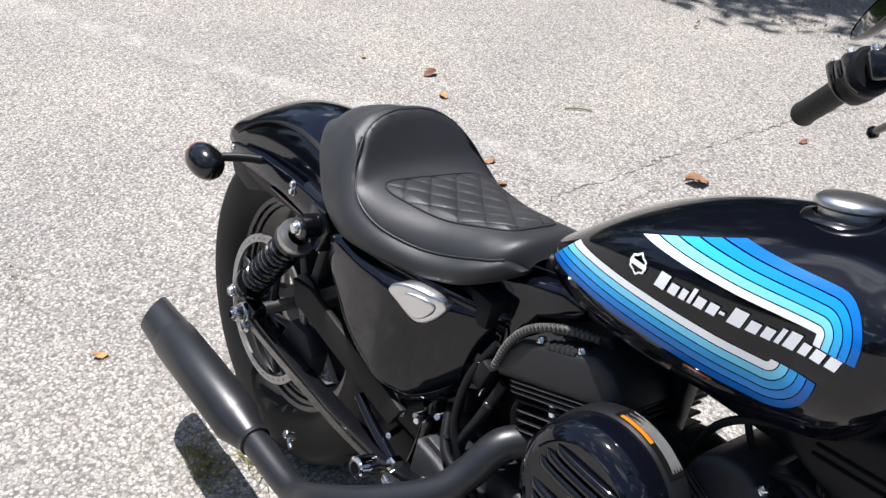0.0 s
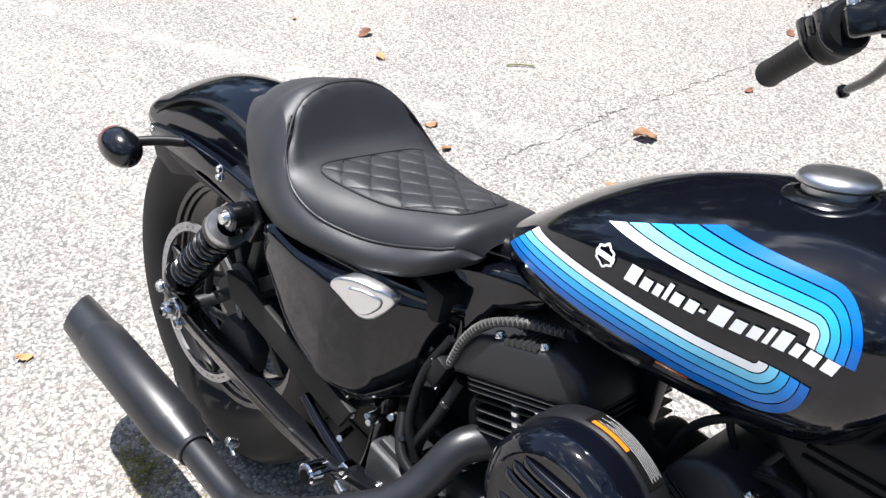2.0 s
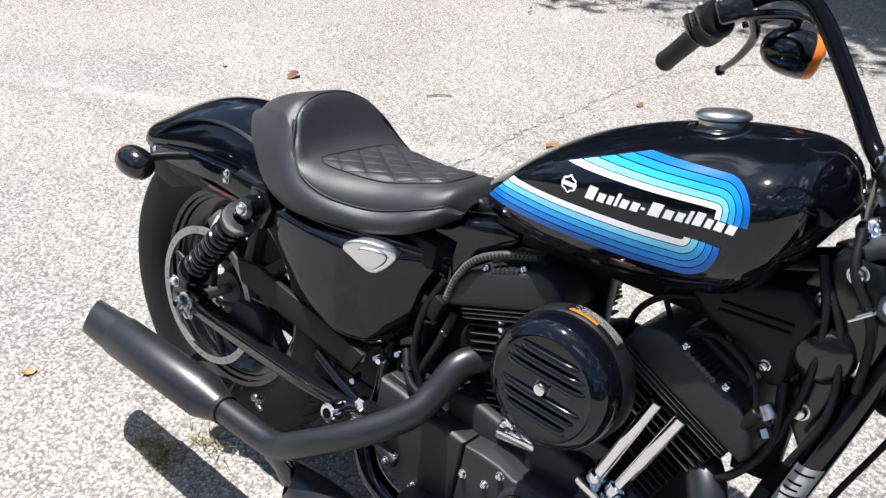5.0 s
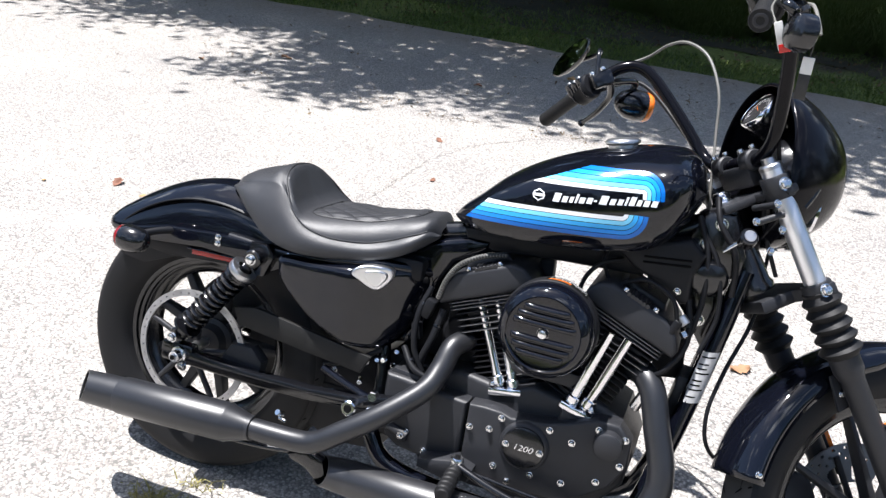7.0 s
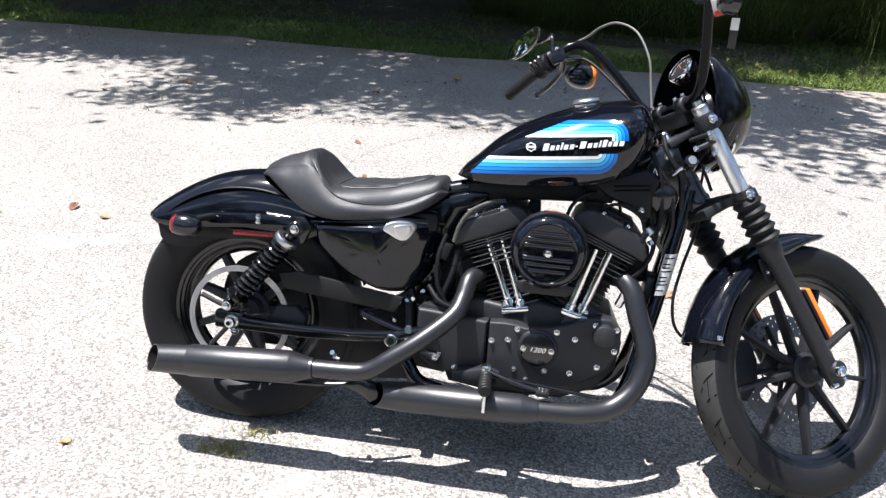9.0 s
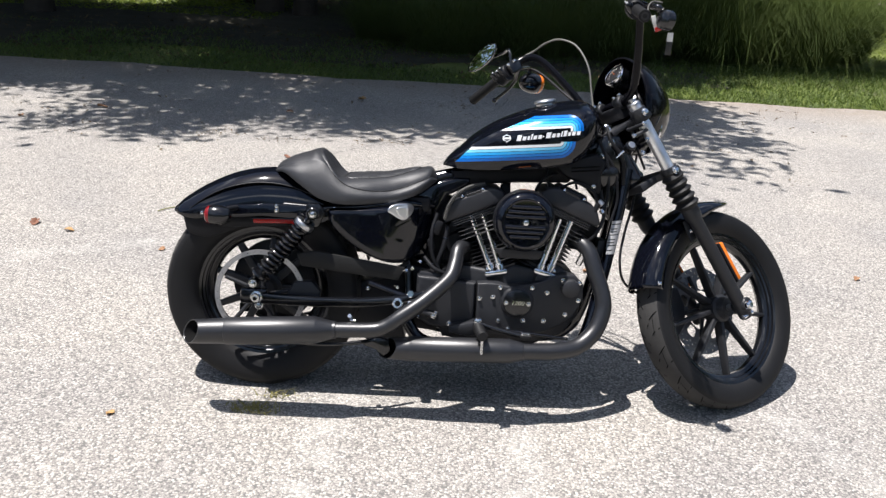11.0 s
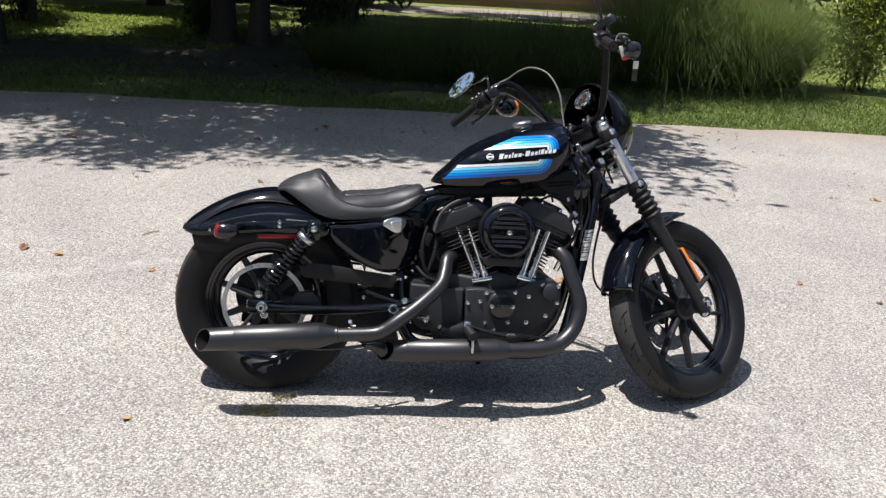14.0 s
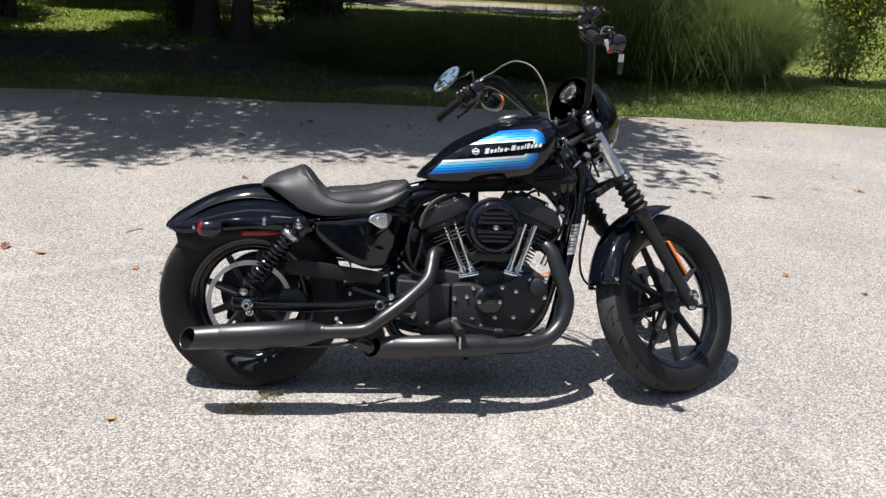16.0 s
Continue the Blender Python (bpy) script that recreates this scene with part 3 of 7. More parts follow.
rows = []
stations = [0.555 + (1.046 - 0.555) * (0.5 - 0.5 * math.cos(math.pi * i / 56)) for i in range(57)]
for x in stations:
    zb, zt, w = lerp(x, TANK_ZB), lerp(x, TANK_ZT), lerp(x, TANK_HW)
    half = []
    for k in range(25):
        v = 1 - (1 - k / 24) ** 1.6
        half.append((x, -w * tank_side(x, v), zb + (zt - zb) * v))
    rows.append([(x, 0, zb + 0.004)] + half + [(a, -b, c) for a, b, c in half[-2::-1]])
tank_bm = sheet(rows, close=True)
tank_bm.faces.new([v for v in tank_bm.verts[: len(rows[0])]])
tank_bm.verts.ensure_lookup_table()
tank_bm.faces.new([tank_bm.verts[len(tank_bm.verts) - 1 - i] for i in range(len(rows[0]))])
bmesh.ops.recalc_face_normals(tank_bm, faces=tank_bm.faces[:])
tank = part("fuel_tank", tank_bm, PAINT, bike, "glossy black peanut fuel tank with blue and white stripes")

TILT_ART = math.atan(0.10)
ART_ORIGIN = (0.944, 0.8665)


def art(u, v, lift=0.0011, side=-1):
    """A place on the tank's flank from the artwork's own axes."""
    x = ART_ORIGIN[0] + u * math.cos(TILT_ART) - v * math.sin(TILT_ART)
    z = ART_ORIGIN[1] + u * math.sin(TILT_ART) + v * math.cos(TILT_ART)
    e = 0.002
    y = tank_y(x, z)
    n = Vector((-(tank_y(x + e, z) - tank_y(x - e, z)) / (2 * e), 1, -(tank_y(x, z + e) - tank_y(x, z - e)) / (2 * e))).normalized()
    p = Vector((x, y, z)) + n * lift
    return (p.x, side * p.y, p.z)


def stripe_line(d, upper, start):
    """The course of a stripe at distance d from the artwork's middle line."""
    vc, u0, gap = (0.0262, -0.0035, 0.0165) if upper else (0.0145, -0.0380, 0.0145)
    r = d - vc
    pts = [(start + (u0 - start) * i / 26, d) for i in range(27)]
    pts += [(u0 + r * math.sin(a), vc + r * math.cos(a)) for a in [math.pi / 2 * i / 10 for i in range(1, 11)]]
    pts += [(u0 + r, vc + (gap - vc) * i / 2) for i in (1, 2)] if upper else []
    return [(u, v if upper else -v) for u, v in pts]


def stripe(d0, d1, upper, start0, start1, mat, side):
    a, b = stripe_line(d0, upper, start0), stripe_line(d1, upper, start1)
    rows = [[art(p[0] + (q[0] - p[0]) * t, p[1] + (q[1] - p[1]) * t, side=side) for t in (0, 0.5, 1)] for p, q in zip(a, b)]
    bm = sheet(rows)
    bmesh.ops.recalc_face_normals(bm, faces=bm.faces[:])
    part("stripe", bm, mat, tank)


for side in (-1, 1):
    for i, mat in enumerate([WHITE, BLUES[3], BLUES[2], BLUES[1], BLUES[0]]):
        d0 = 0.0192 + i * 0.0092
        d1 = d0 + 0.0080
        e0 = 0.0270 + i * 0.0081
        e1 = e0 + 0.0070
        up = lambda d: -0.217 + (d - 0.0270) * 2.75
        lo = lambda d: -0.307 - (d - 0.0192) * 1.18
        stripe(e0, e1, True, up(e0), up(e1), mat, side)
        stripe(d0, d1, False, lo(d0), lo(d1), mat, side)
    # maker's wordmark as a row of plain slanting bars, and its badge as a plain shape
    u = -0.172
    widths = [14, 11, 8, 5, 11, 11, 6, 15, 11, 10, 5, 11, 9, 11, 11]
    tall = [1.0, 0.68, 0.68, 1.0, 0.68, 0.68, 0.2, 1.0, 0.68, 0.68, 0.95, 1.0, 0.68, 0.68, 0.68]
    scale = 0.199 / (sum(widths) + len(widths) * 1.3)
    for wd, ht in zip(widths, tall):
        w, h = wd * scale, 0.0170 * ht
        v0 = -0.0050 + 0.054 * (u + 0.172) + (0.0042 if ht < 0.3 else 0)
        bm = sheet([[art(u + (0.08 + 0.80 * p) * w + 0.30 * q * h, v0 + q * h, 0.0022, side) for p in (0, 0.5, 1)] for q in (0, 0.33, 0.67, 1)])
        bmesh.ops.recalc_face_normals(bm, faces=bm.faces[:])
        part("wordmark_bar", bm, WHITE, tank, "plain white lettering bar")
        u += w + 1.3 * scale
    ring = []
    for i in range(24):
        a = 2 * math.pi * i / 24
        r = 0.0115 + 0.0014 * math.cos(6 * a)
        ring.append([art(-0.199 + q * r * math.sin(a), 0.004 + q * r * 0.92 * math.cos(a), 0.0016, side) for q in (1.0, 0.78)])
    ring.append(ring[0])
    bm = sheet(ring)
    bmesh.ops.recalc_face_normals(bm, faces=bm.faces[:])
    badge = part("badge", bm, WHITE, tank, "plain white badge outline")
    bm = sheet([[art(-0.199 + a, 0.004 + b, 0.0016, side) for a in (-0.0125, 0, 0.0125)] for b in (-0.0026, 0.0026)])
    bmesh.ops.recalc_face_normals(bm, faces=bm.faces[:])
    part("badge_bar", bm, WHITE, badge)

cap_m = Matrix.Translation((0.872, -0.018, 0.951)) @ Matrix.Rotation(radians(-12), 4, "Y")
cap = part("filler_cap", lathe([(0, 0.0275), (0.016, 0.0272), (0.029, 0.0255), (0.0335, 0.022), (0.0350, 0.0195), (0.0350, 0.0165), (0.032, 0.0145), (0.029, 0.013), (0.029, 0)], seg=48), STEEL, tank, "brushed aluminium screw cap", m=cap_m)
part("filler_neck", lathe([(0.034, -0.004), (0.040, -0.004), (0.045, 0.002), (0.041, 0.006), (0.034, 0.007)], seg=40), GLOSSY, cap, m=cap_m)

# ---- seat ----
SEAT_ZC = [(0.018, 0.715), (0.033, 0.733), (0.078, 0.757), (0.127, 0.773), (0.158, 0.780), (0.20, 0.745), (0.225, 0.706), (0.25, 0.703), (0.30, 0.706), (0.38, 0.714), (0.44, 0.727), (0.49, 0.737), (0.518, 0.740), (0.536, 0.720)]
SEAT_ZP = [(0.018, 0.708), (0.033, 0.716), (0.078, 0.732), (0.127, 0.743), (0.155, 0.748), (0.18, 0.744), (0.20, 0.728), (0.22, 0.706), (0.25, 0.683), (0.28, 0.672), (0.32, 0.666), (0.36, 0.665), (0.40, 0.669), (0.44, 0.681), (0.48, 0.698), (0.50, 0.706), (0.518, 0.714), (0.536, 0.706)]
SEAT_ZL = [(0.018, 0.700), (0.05, 0.704), (0.08, 0.690), (0.113, 0.670), (0.17, 0.636), (0.23, 0.622), (0.30, 0.622), (0.40, 0.632), (0.44, 0.643), (0.475, 0.657), (0.51, 0.678), (0.536, 0.700)]
SEAT_WP = [(0.018, 0.020), (0.033, 0.045), (0.078, 0.078), (0.127, 0.095), (0.165, 0.106), (0.20, 0.1175), (0.22, 0.1285), (0.25, 0.138), (0.28, 0.1415), (0.32, 0.139), (0.36, 0.128), (0.40, 0.115), (0.44, 0.104), (0.48, 0.096), (0.51, 0.082), (0.536, 0.050)]
SEAT_WL = [(0.018, 0.028), (0.033, 0.060), (0.08, 0.106), (0.13, 0.132), (0.18, 0.147), (0.25, 0.158), (0.30, 0.154), (0.35, 0.143), (0.40, 0.129), (0.44, 0.119), (0.49, 0.103), (0.536, 0.056)]
CREST_X = [(0.0, 0.158), (0.02, 0.1595), (0.04, 0.162), (0.06, 0.166), (0.08, 0.173), (0.10, 0.185), (0.12, 0.205)]
CREST_Z = [(0.0, 0.781), (0.02, 0.7805), (0.04, 0.778), (0.06, 0.7725), (0.08, 0.764), (0.10, 0.747), (0.12, 0.722)]


def pad_top(x, y):
    """Height of the sitting pad: flat across, rolled down to the seam at its sides."""
    wp, zp, zc = lerp(x, SEAT_WP), lerp(x, SEAT_ZP), lerp(max(x, 0.225), SEAT_ZC)
    k = min(1.0, abs(y) / wp)
    return zp + (zc - zp) * max(0.0, 1 - k**4.2) ** 0.72


def seat_top(x, y):
    """The raised back ends in a crest; before it a steep, flat backrest falls to the pad."""
    wp, zp, zc = lerp(x, SEAT_WP), lerp(x, SEAT_ZP), lerp(x, SEAT_ZC)
    k = min(1.0, abs(y) / wp)
    xs, zs = lerp(abs(y), CREST_X), lerp(abs(y), CREST_Z)
    if x <= xs:
        base = zp + (zc - zp) * max(0.0, 1 - k**2.3) ** 0.8
        wq, zq, zd = lerp(xs, SEAT_WP), lerp(xs, SEAT_ZP), lerp(xs, SEAT_ZC)
        there = zq + (zd - zq) * max(0.0, 1 - min(1.0, abs(y) / wq) ** 2.3) ** 0.8
        share = max(0.0, 1 - (xs - x) / 0.05)
        return base + (zs - there) * share * share * (3 - 2 * share) * (1 - k**6)
    d = x - xs
    roll = 0.012
    face = zs + (0.0026 * math.sin(math.pi * d / roll) - 0.35 * d if d < roll else -0.0042 - 1.62 * (d - roll))
    pad = pad_top(x, y)
    soft = 0.018
    h = max(0.0, soft - abs(face - pad)) / soft
    z = max(face, pad) + h * h * soft * 0.25
    e = min(1.0, max(0.0, (k - 0.84) / 0.16))
    return z + (pad - z) * e * e * (3 - 2 * e)


rows = []
for i in range(121):
    t = i / 120
    x = 0.018 + 0.518 * (t - 0.10 * math.sin(2 * math.pi * t) if t < 0.5 else 0.5 - 0.5 * math.cos(math.pi * t))
    wl_, zl_, wp_, zp_ = lerp(x, SEAT_WL), lerp(x, SEAT_ZL), lerp(x, SEAT_WP), lerp(x, SEAT_ZP)
    half = [(x, -wl_ + 0.012, zl_ + 0.006), (x, -wl_ + 0.003, zl_)]
    for k in range(1, 9):
        t = k / 9
        bulge = math.sin(math.pi * t) * 0.009
        half.append((x, -(wl_ + (wp_ - wl_) * t + bulge), zl_ + (zp_ - zl_) * t + 0.3 * bulge))
    for k in range(25):
        y = -wp_ * math.cos(math.pi / 2 * k / 24)
        half.append((x, y, seat_top(x, y)))
    rows.append(half + [(a, -b, c) for a, b, c in half[-2::-1]])
seat_bm = sheet(rows)
bmesh.ops.recalc_face_normals(seat_bm, faces=seat_bm.faces[:])
seat = part("seat", seat_bm, LEATHER, bike, "black vinyl solo seat with raised back and quilted middle")
if max(seat.data.polygons, key=lambda f: f.center.z).normal.z < 0:
    seat.data.flip_normals()
thick(seat, 0.003, even=False)
line = [(x, -lerp(x, SEAT_WP) - 0.0006, lerp(x, SEAT_ZP) + 0.0012) for x in [0.514 - 0.302 * i / 28 for i in range(29)]]
over = [(lerp(y, CREST_X) + 0.001, -y, seat_top(lerp(y, CREST_X), y) + 0.0012) for y in (0.116, 0.11, 0.10, 0.09, 0.08, 0.06, 0.04, 0.02)]
over += [(a, -b, c) for a, b, c in over[::-1]]
part("piping", tube(line + over + [(a, -b, c) for a, b, c in line[::-1]], 0.0017, 8, 3), PIPING, seat, "piped seam")
# quilted diamonds: each a low puff between stitch lines
q0, q1 = 0.247, 0.484
QUILT_W = [(0.247, 0.078), (0.251, 0.090), (0.262, 0.098), (0.287, 0.100), (0.345, 0.092), (0.396, 0.080), (0.435, 0.066), (0.470, 0.050), (0.480, 0.040), (0.484, 0.028)]
rows = []
for i in range(141):
    t = i / 140
    x = q0 + (q1 - q0) * t
    w = lerp(x, QUILT_W)
    row = []
    for j in range(111):
        y = w * (-1 + 2 * j / 110)
        a, b = (x - q0) / 0.064 + y / 0.050, (x - q0) / 0.064 - y / 0.050
        puff = (abs(math.sin(math.pi * a)) * abs(math.sin(math.pi * b))) ** 0.34
        edge = min(1, 14 * min(t, 1 - t, 0.5 - abs(y) / (2 * w) + 1e-4))
        row.append((x, y, seat_top(x, y) + 0.0005 + 0.0044 * puff * edge))
    rows.append(row)
quilt = sheet(rows)
bmesh.ops.recalc_face_normals(quilt, faces=quilt.faces[:])
part("quilted_panel", quilt, LEATHER, seat, "diamond-stitched black vinyl panel")
for sgn in (-1, 1):
    for k in range(-3, 8):
        run = []
        for i in range(80):
            y = -0.11 + 0.22 * i / 79
            x = q0 + 0.064 * (k - sgn * y / 0.050)
            if q0 < x < q1 and abs(y) < lerp(x, QUILT_W) - 0.002:
                run.append((x, y, seat_top(x, y) + 0.0006))
        if len(run) > 3:
            part("stitch_line", tube(run, 0.0009, 6, smooth=False), GROOVE, seat)
border = [(x, -lerp(x, QUILT_W), seat_top(x, lerp(x, QUILT_W)) + 0.001) for x in [q0 + (q1 - q0) * i / 50 for i in range(51)]]
ends = [[(x, w * (-1 + 2 * k / 16), seat_top(x, w * (-1 + 2 * k / 16)) + 0.001) for k in range(1, 16)] for x, w in ((q0, 0.078), (q1, 0.028))]
loop = border + ends[1] + [(a, -b, c) for a, b, c in border[::-1]] + ends[0][::-1] + [border[0]]
part("stitching", tube(loop, 0.0015, 6, smooth=False), PIPING, seat, "seam round the quilting")

# ---- rear fender, struts and signals ----
FEND_T = [(-0.295, 0.577), (-0.289, 0.588), (-0.268, 0.607), (-0.205, 0.648), (-0.13, 0.684), (-0.057, 0.705), (0.01, 0.713), (0.10, 0.706), (0.20, 0.672)]
FEND_E = [(-0.295, 0.559), (-0.278, 0.553), (-0.235, 0.543), (-0.20, 0.546), (-0.16, 0.552), (-0.08, 0.566), (0.0, 0.575), (0.13, 0.575), (0.20, 0.570)]
FEND_W = [(-0.295, 0.062), (-0.285, 0.080), (-0.27, 0.088), (-0.2, 0.094), (0.2, 0.096)]
rows = []
for i in range(49):
    x = -0.295 + 0.495 * i / 48
    zt, ze, w = lerp(x, FEND_T), lerp(x, FEND_E), lerp(x, FEND_W)
    row = []
    for k in range(25):
        a = -math.pi / 2 + math.pi * k / 24
        row.append((x, w * math.copysign(abs(math.sin(a)), a), ze + (zt - ze) * max(0, math.cos(a)) ** 0.80))
    rows.append(row)
fb = sheet(rows)
bmesh.ops.recalc_face_normals(fb, faces=fb.faces[:])
rear_fender = part("rear_fender", fb, PAINT, bike, "glossy black chopped rear fender")
thick(rear_fender, 0.003)
part("fender_lip", tube([rows[0][k] for k in range(25)], 0.003, 8, smooth=False), PAINT, rear_fender)
# inner mud flap that closes the arch above the tyre
inner = [[(0.0 + 0.352 * math.cos(a), y, 0.315 + 0.352 * math.sin(a)) for y in (-0.088, -0.04, 0, 0.04, 0.088)] for a in [radians(20 + 119 * i / 30) for i in range(31)]]
ib = sheet(inner)
thick(part("inner_fender", ib, PLASTIC, rear_fender), 0.003)
for sgn in (-1, 1):
    part("fender_skirt", prism([(-0.266, 0.562), (-0.254, 0.510), (-0.240, 0.492), (-0.178, 0.483), (-0.095, 0.517), (-0.040, 0.542), (-0.035, 0.572), (-0.190, 0.570)], sgn * 0.0815, sgn * 0.0865, 0.001), PLASTIC, rear_fender)

for sgn in (-1, 1):
    mir = sgn > 0
    strut_o = [(-0.205, 0.572), (-0.10, 0.596), (0.02, 0.606), (0.16, 0.606), (0.20, 0.600), (0.205, 0.565), (0.17, 0.548), (0.10, 0.562), (0.0, 0.566), (-0.10, 0.556), (-0.19, 0.548), (-0.21, 0.556)]
    strut = part("fender_strut", prism(strut_o, -0.118, -0.100, 0.004), PAINT, bike, "gloss black fender support bar", mirror=mir)
    cover = [(-0.18, 0.552), (0.12, 0.566), (0.15, 0.552), (0.11, 0.540), (-0.10, 0.522), (-0.17, 0.526)]
    part("strut_cover", prism(cover, -0.098, -0.088, 0.003), PLASTIC, strut, mirror=mir)
    part("reflector", box((0.034, -0.1000, 0.5495), (0.143, 0.006, 0.0145), 0.003, Matrix.Rotation(radians(-2.0), 4, "Y")), RED, strut, "red side reflector", mirror=mir)
    part("reflector_hood", box((0.034, -0.1090, 0.5590), (0.150, 0.018, 0.003), 0.001, Matrix.Rotation(radians(-2.0), 4, "Y")), PAINT, strut, mirror=mir)
    stalk = part("signal_stalk", tube([(-0.085, -0.112, 0.588), (-0.105, -0.14, 0.586), (-0.125, -0.172, 0.580), (-0.130, -0.198, 0.576)], 0.0085, 12), PLASTIC, strut, mirror=mir)
    bullet = part("turn_signal", lathe([(0, 0.046), (0.012, 0.044), (0.022, 0.038), (0.030, 0.026), (0.0345, 0.010), (0.0355, -0.006), (0.0345, -0.022), (0.032, -0.028), (0, -0.028)],
                  Matrix.Translation((-0.122, -0.205, 0.574)) @ Matrix.Rotation(radians(90), 4, "Y") @ Matrix.Scale(0.87, 4), 32), GLOSSY, strut, "bullet turn signal with red lens", mirror=mir)
    part("lens", lathe([(0.0315, -0.028), (0.030, -0.036), (0.024, -0.043), (0.012, -0.047), (0, -0.048)], Matrix.Translation((-0.122, -0.205, 0.574)) @ Matrix.Rotation(radians(90), 4, "Y") @ Matrix.Scale(0.87, 4), 32), RED_LENS, bullet, mirror=mir)
    bolts(strut, [(0.039, sgn * 0.119, 0.586), (0.039, sgn * 0.119, 0.600), (-0.195, sgn * 0.114, 0.566)], (0, sgn, 0))

# ---- shocks, swingarm, axle ----
for sgn in (-1, 1):
    mir = sgn > 0
    top, low = Vector((0.160, -0.158, 0.587)), Vector((-0.020, -0.146, 0.360))
    way = (low - top).normalized()
    m = frame_to(top, low)
    shock = part("shock_absorber", rod(top + way * 0.02, low - way * 0.01, 0.011, 16), GLOSSY, bike, "black coil-over rear shock with silver collar", mirror=mir)
    L = (low - top).length
    spring = [m @ Vector((0.0245 * math.cos(2 * math.pi * 11.5 * t), 0.0245 * math.sin(2 * math.pi * 11.5 * t), 0.050 + (L - 0.098) * t)) for t in [i / 228 for i in range(229)]]
    part("spring", tube(spring, 0.0047, 8, smooth=False), GLOSSY, shock, mirror=mir)
    part("shock_body", lathe([(0, 0.05), (0.019, 0.05), (0.0195, 0.13), (0.017, 0.134), (0.017, L - 0.05), (0, L - 0.05)], m, 24), GLOSSY, shock, mirror=mir)
    part("collar", lathe([(0.018, 0.036), (0.031, 0.036), (0.0325, 0.039), (0.0325, 0.050), (0.031, 0.053), (0.018, 0.053)], m, 32), STEEL, shock, "silver preload collar", mirror=mir)
    part("spring_seat", lathe([(0.014, 0.052), (0.033, 0.053), (0.034, 0.056), (0.033, 0.050), (0.014, 0.063)], m, 32), GLOSSY, shock, mirror=mir)
    part("lower_seat", lathe([(0.010, L - 0.036), (0.032, L - 0.035), (0.033, L - 0.028), (0.022, L - 0.018), (0.010, L - 0.014)], m, 32), GLOSSY, shock, mirror=mir)
    for p, r in ((top, 0.0205), (low, 0.018)):
        part("eye", lathe([(0, -0.016), (r - 0.003, -0.016), (r, -0.013), (r, 0.013), (r - 0.003, 0.016), (0, 0.016)], Matrix.Translation(p) @ TO_AXLE, 28), GLOSSY, shock, mirror=mir)
        bolts(shock, [(p.x, sgn * 0.176, p.z)], (0, sgn, 0), BIG_BOLT)
    bolts(shock, [(0.117, sgn * 0.166, 0.560)], (0, sgn, 0), BIG_BOLT)
    part("clevis", prism([(0.135, 0.615), (0.175, 0.617), (0.195, 0.59), (0.175, 0.545), (0.155, 0.54), (0.135, 0.57)], -0.142, -0.112, 0.005), GLOSSY, shock, mirror=mir)
    arm = join(prism([(-0.062, 0.330), (0.05, 0.323), (0.18, 0.320), (0.32, 0.324), (0.44, 0.338), (0.53, 0.364), (0.545, 0.350), (0.53, 0.330), (0.44, 0.309), (0.32, 0.294), (0.18, 0.288), (0.05, 0.289), (-0.062, 0.292)], -0.152, -0.120, 0.007), box((-0.022, -0.136, 0.313), (0.085, 0.030, 0.050), 0.008))
    swing = part("swingarm", arm, GLOSSY, bike, "gloss black box-section swingarm", mirror=mir)
    part("axle_nut", lathe([(0, 0.034), (0.007, 0.034), (0.008, 0.029), (0.0125, 0.029), (0.014, 0.026), (0.014, 0.012), (0.019, 0.011), (0.020, 0.008), (0.020, 0), (0, 0)], Matrix.Translation((-0.012, -0.146, 0.313)) @ TO_AXLE, 24), ZINC, swing, "bare steel axle nut", mirror=mir)
    part("axle_tip", lathe([(0, 0.0345), (0.006, 0.0345), (0.006, 0.030)], Matrix.Translation((-0.012, -0.1463, 0.313)) @ TO_AXLE, 16), GROOVE, swing, mirror=mir)
    bolts(swing, [(-0.005, sgn * 0.150, 0.285)], (0, sgn, 0), BIG_BOLT)
part("axle", rod((-0.012, -0.13, 0.313), (-0.012, 0.13, 0.313), 0.012), STEEL, bike)
# rear caliper and torque arm on the right, belt, pulley and belt guard on the left
cal = part("rear_caliper", prism([(0.075, 0.315), (0.10, 0.36), (0.155, 0.365), (0.185, 0.335), (0.18, 0.29), (0.13, 0.285)], -0.122, -0.085, 0.008), SATIN, bike, "black rear brake caliper")
part("pulley", lathe([(0.03, 0.09), (0.135, 0.092), (0.142, 0.094), (0.142, 0.122), (0.135, 0.124), (0.12, 0.118), (0.03, 0.116)], Matrix.Translation((0, 0, 0.315)) @ Matrix.Rotation(radians(-90), 4, "X"), 56), SATIN, bike, "black belt pulley")
belt = part("drive_belt", prism([(0.02, 0.459), (0.54, 0.415), (0.575, 0.40), (0.58, 0.36), (0.55, 0.325), (0.52, 0.315), (0.02, 0.171), (0.02, 0.178), (0.515, 0.322), (0.55, 0.335), (0.57, 0.36), (0.565, 0.395), (0.54, 0.408), (0.02, 0.452)], 0.096, 0.120, 0), RUBBER, bike, "toothed black drive belt")
side_plate = part("side_plate", prism([(0.108, 0.456), (0.165, 0.467), (0.30, 0.449), (0.450, 0.428), (0.430, 0.386), (0.30, 0.398), (0.125, 0.416)], -0.136, -0.124, 0.003), PLATE, bike, "matt black plate under the side cover")
guard = part("belt_guard", prism([(0.08, 0.505), (0.13, 0.53), (0.30, 0.50), (0.50, 0.452), (0.52, 0.43), (0.50, 0.405), (0.30, 0.440), (0.16, 0.462)], 0.086, 0.130, 0.006), PLASTIC, bike, "matt black upper belt guard")
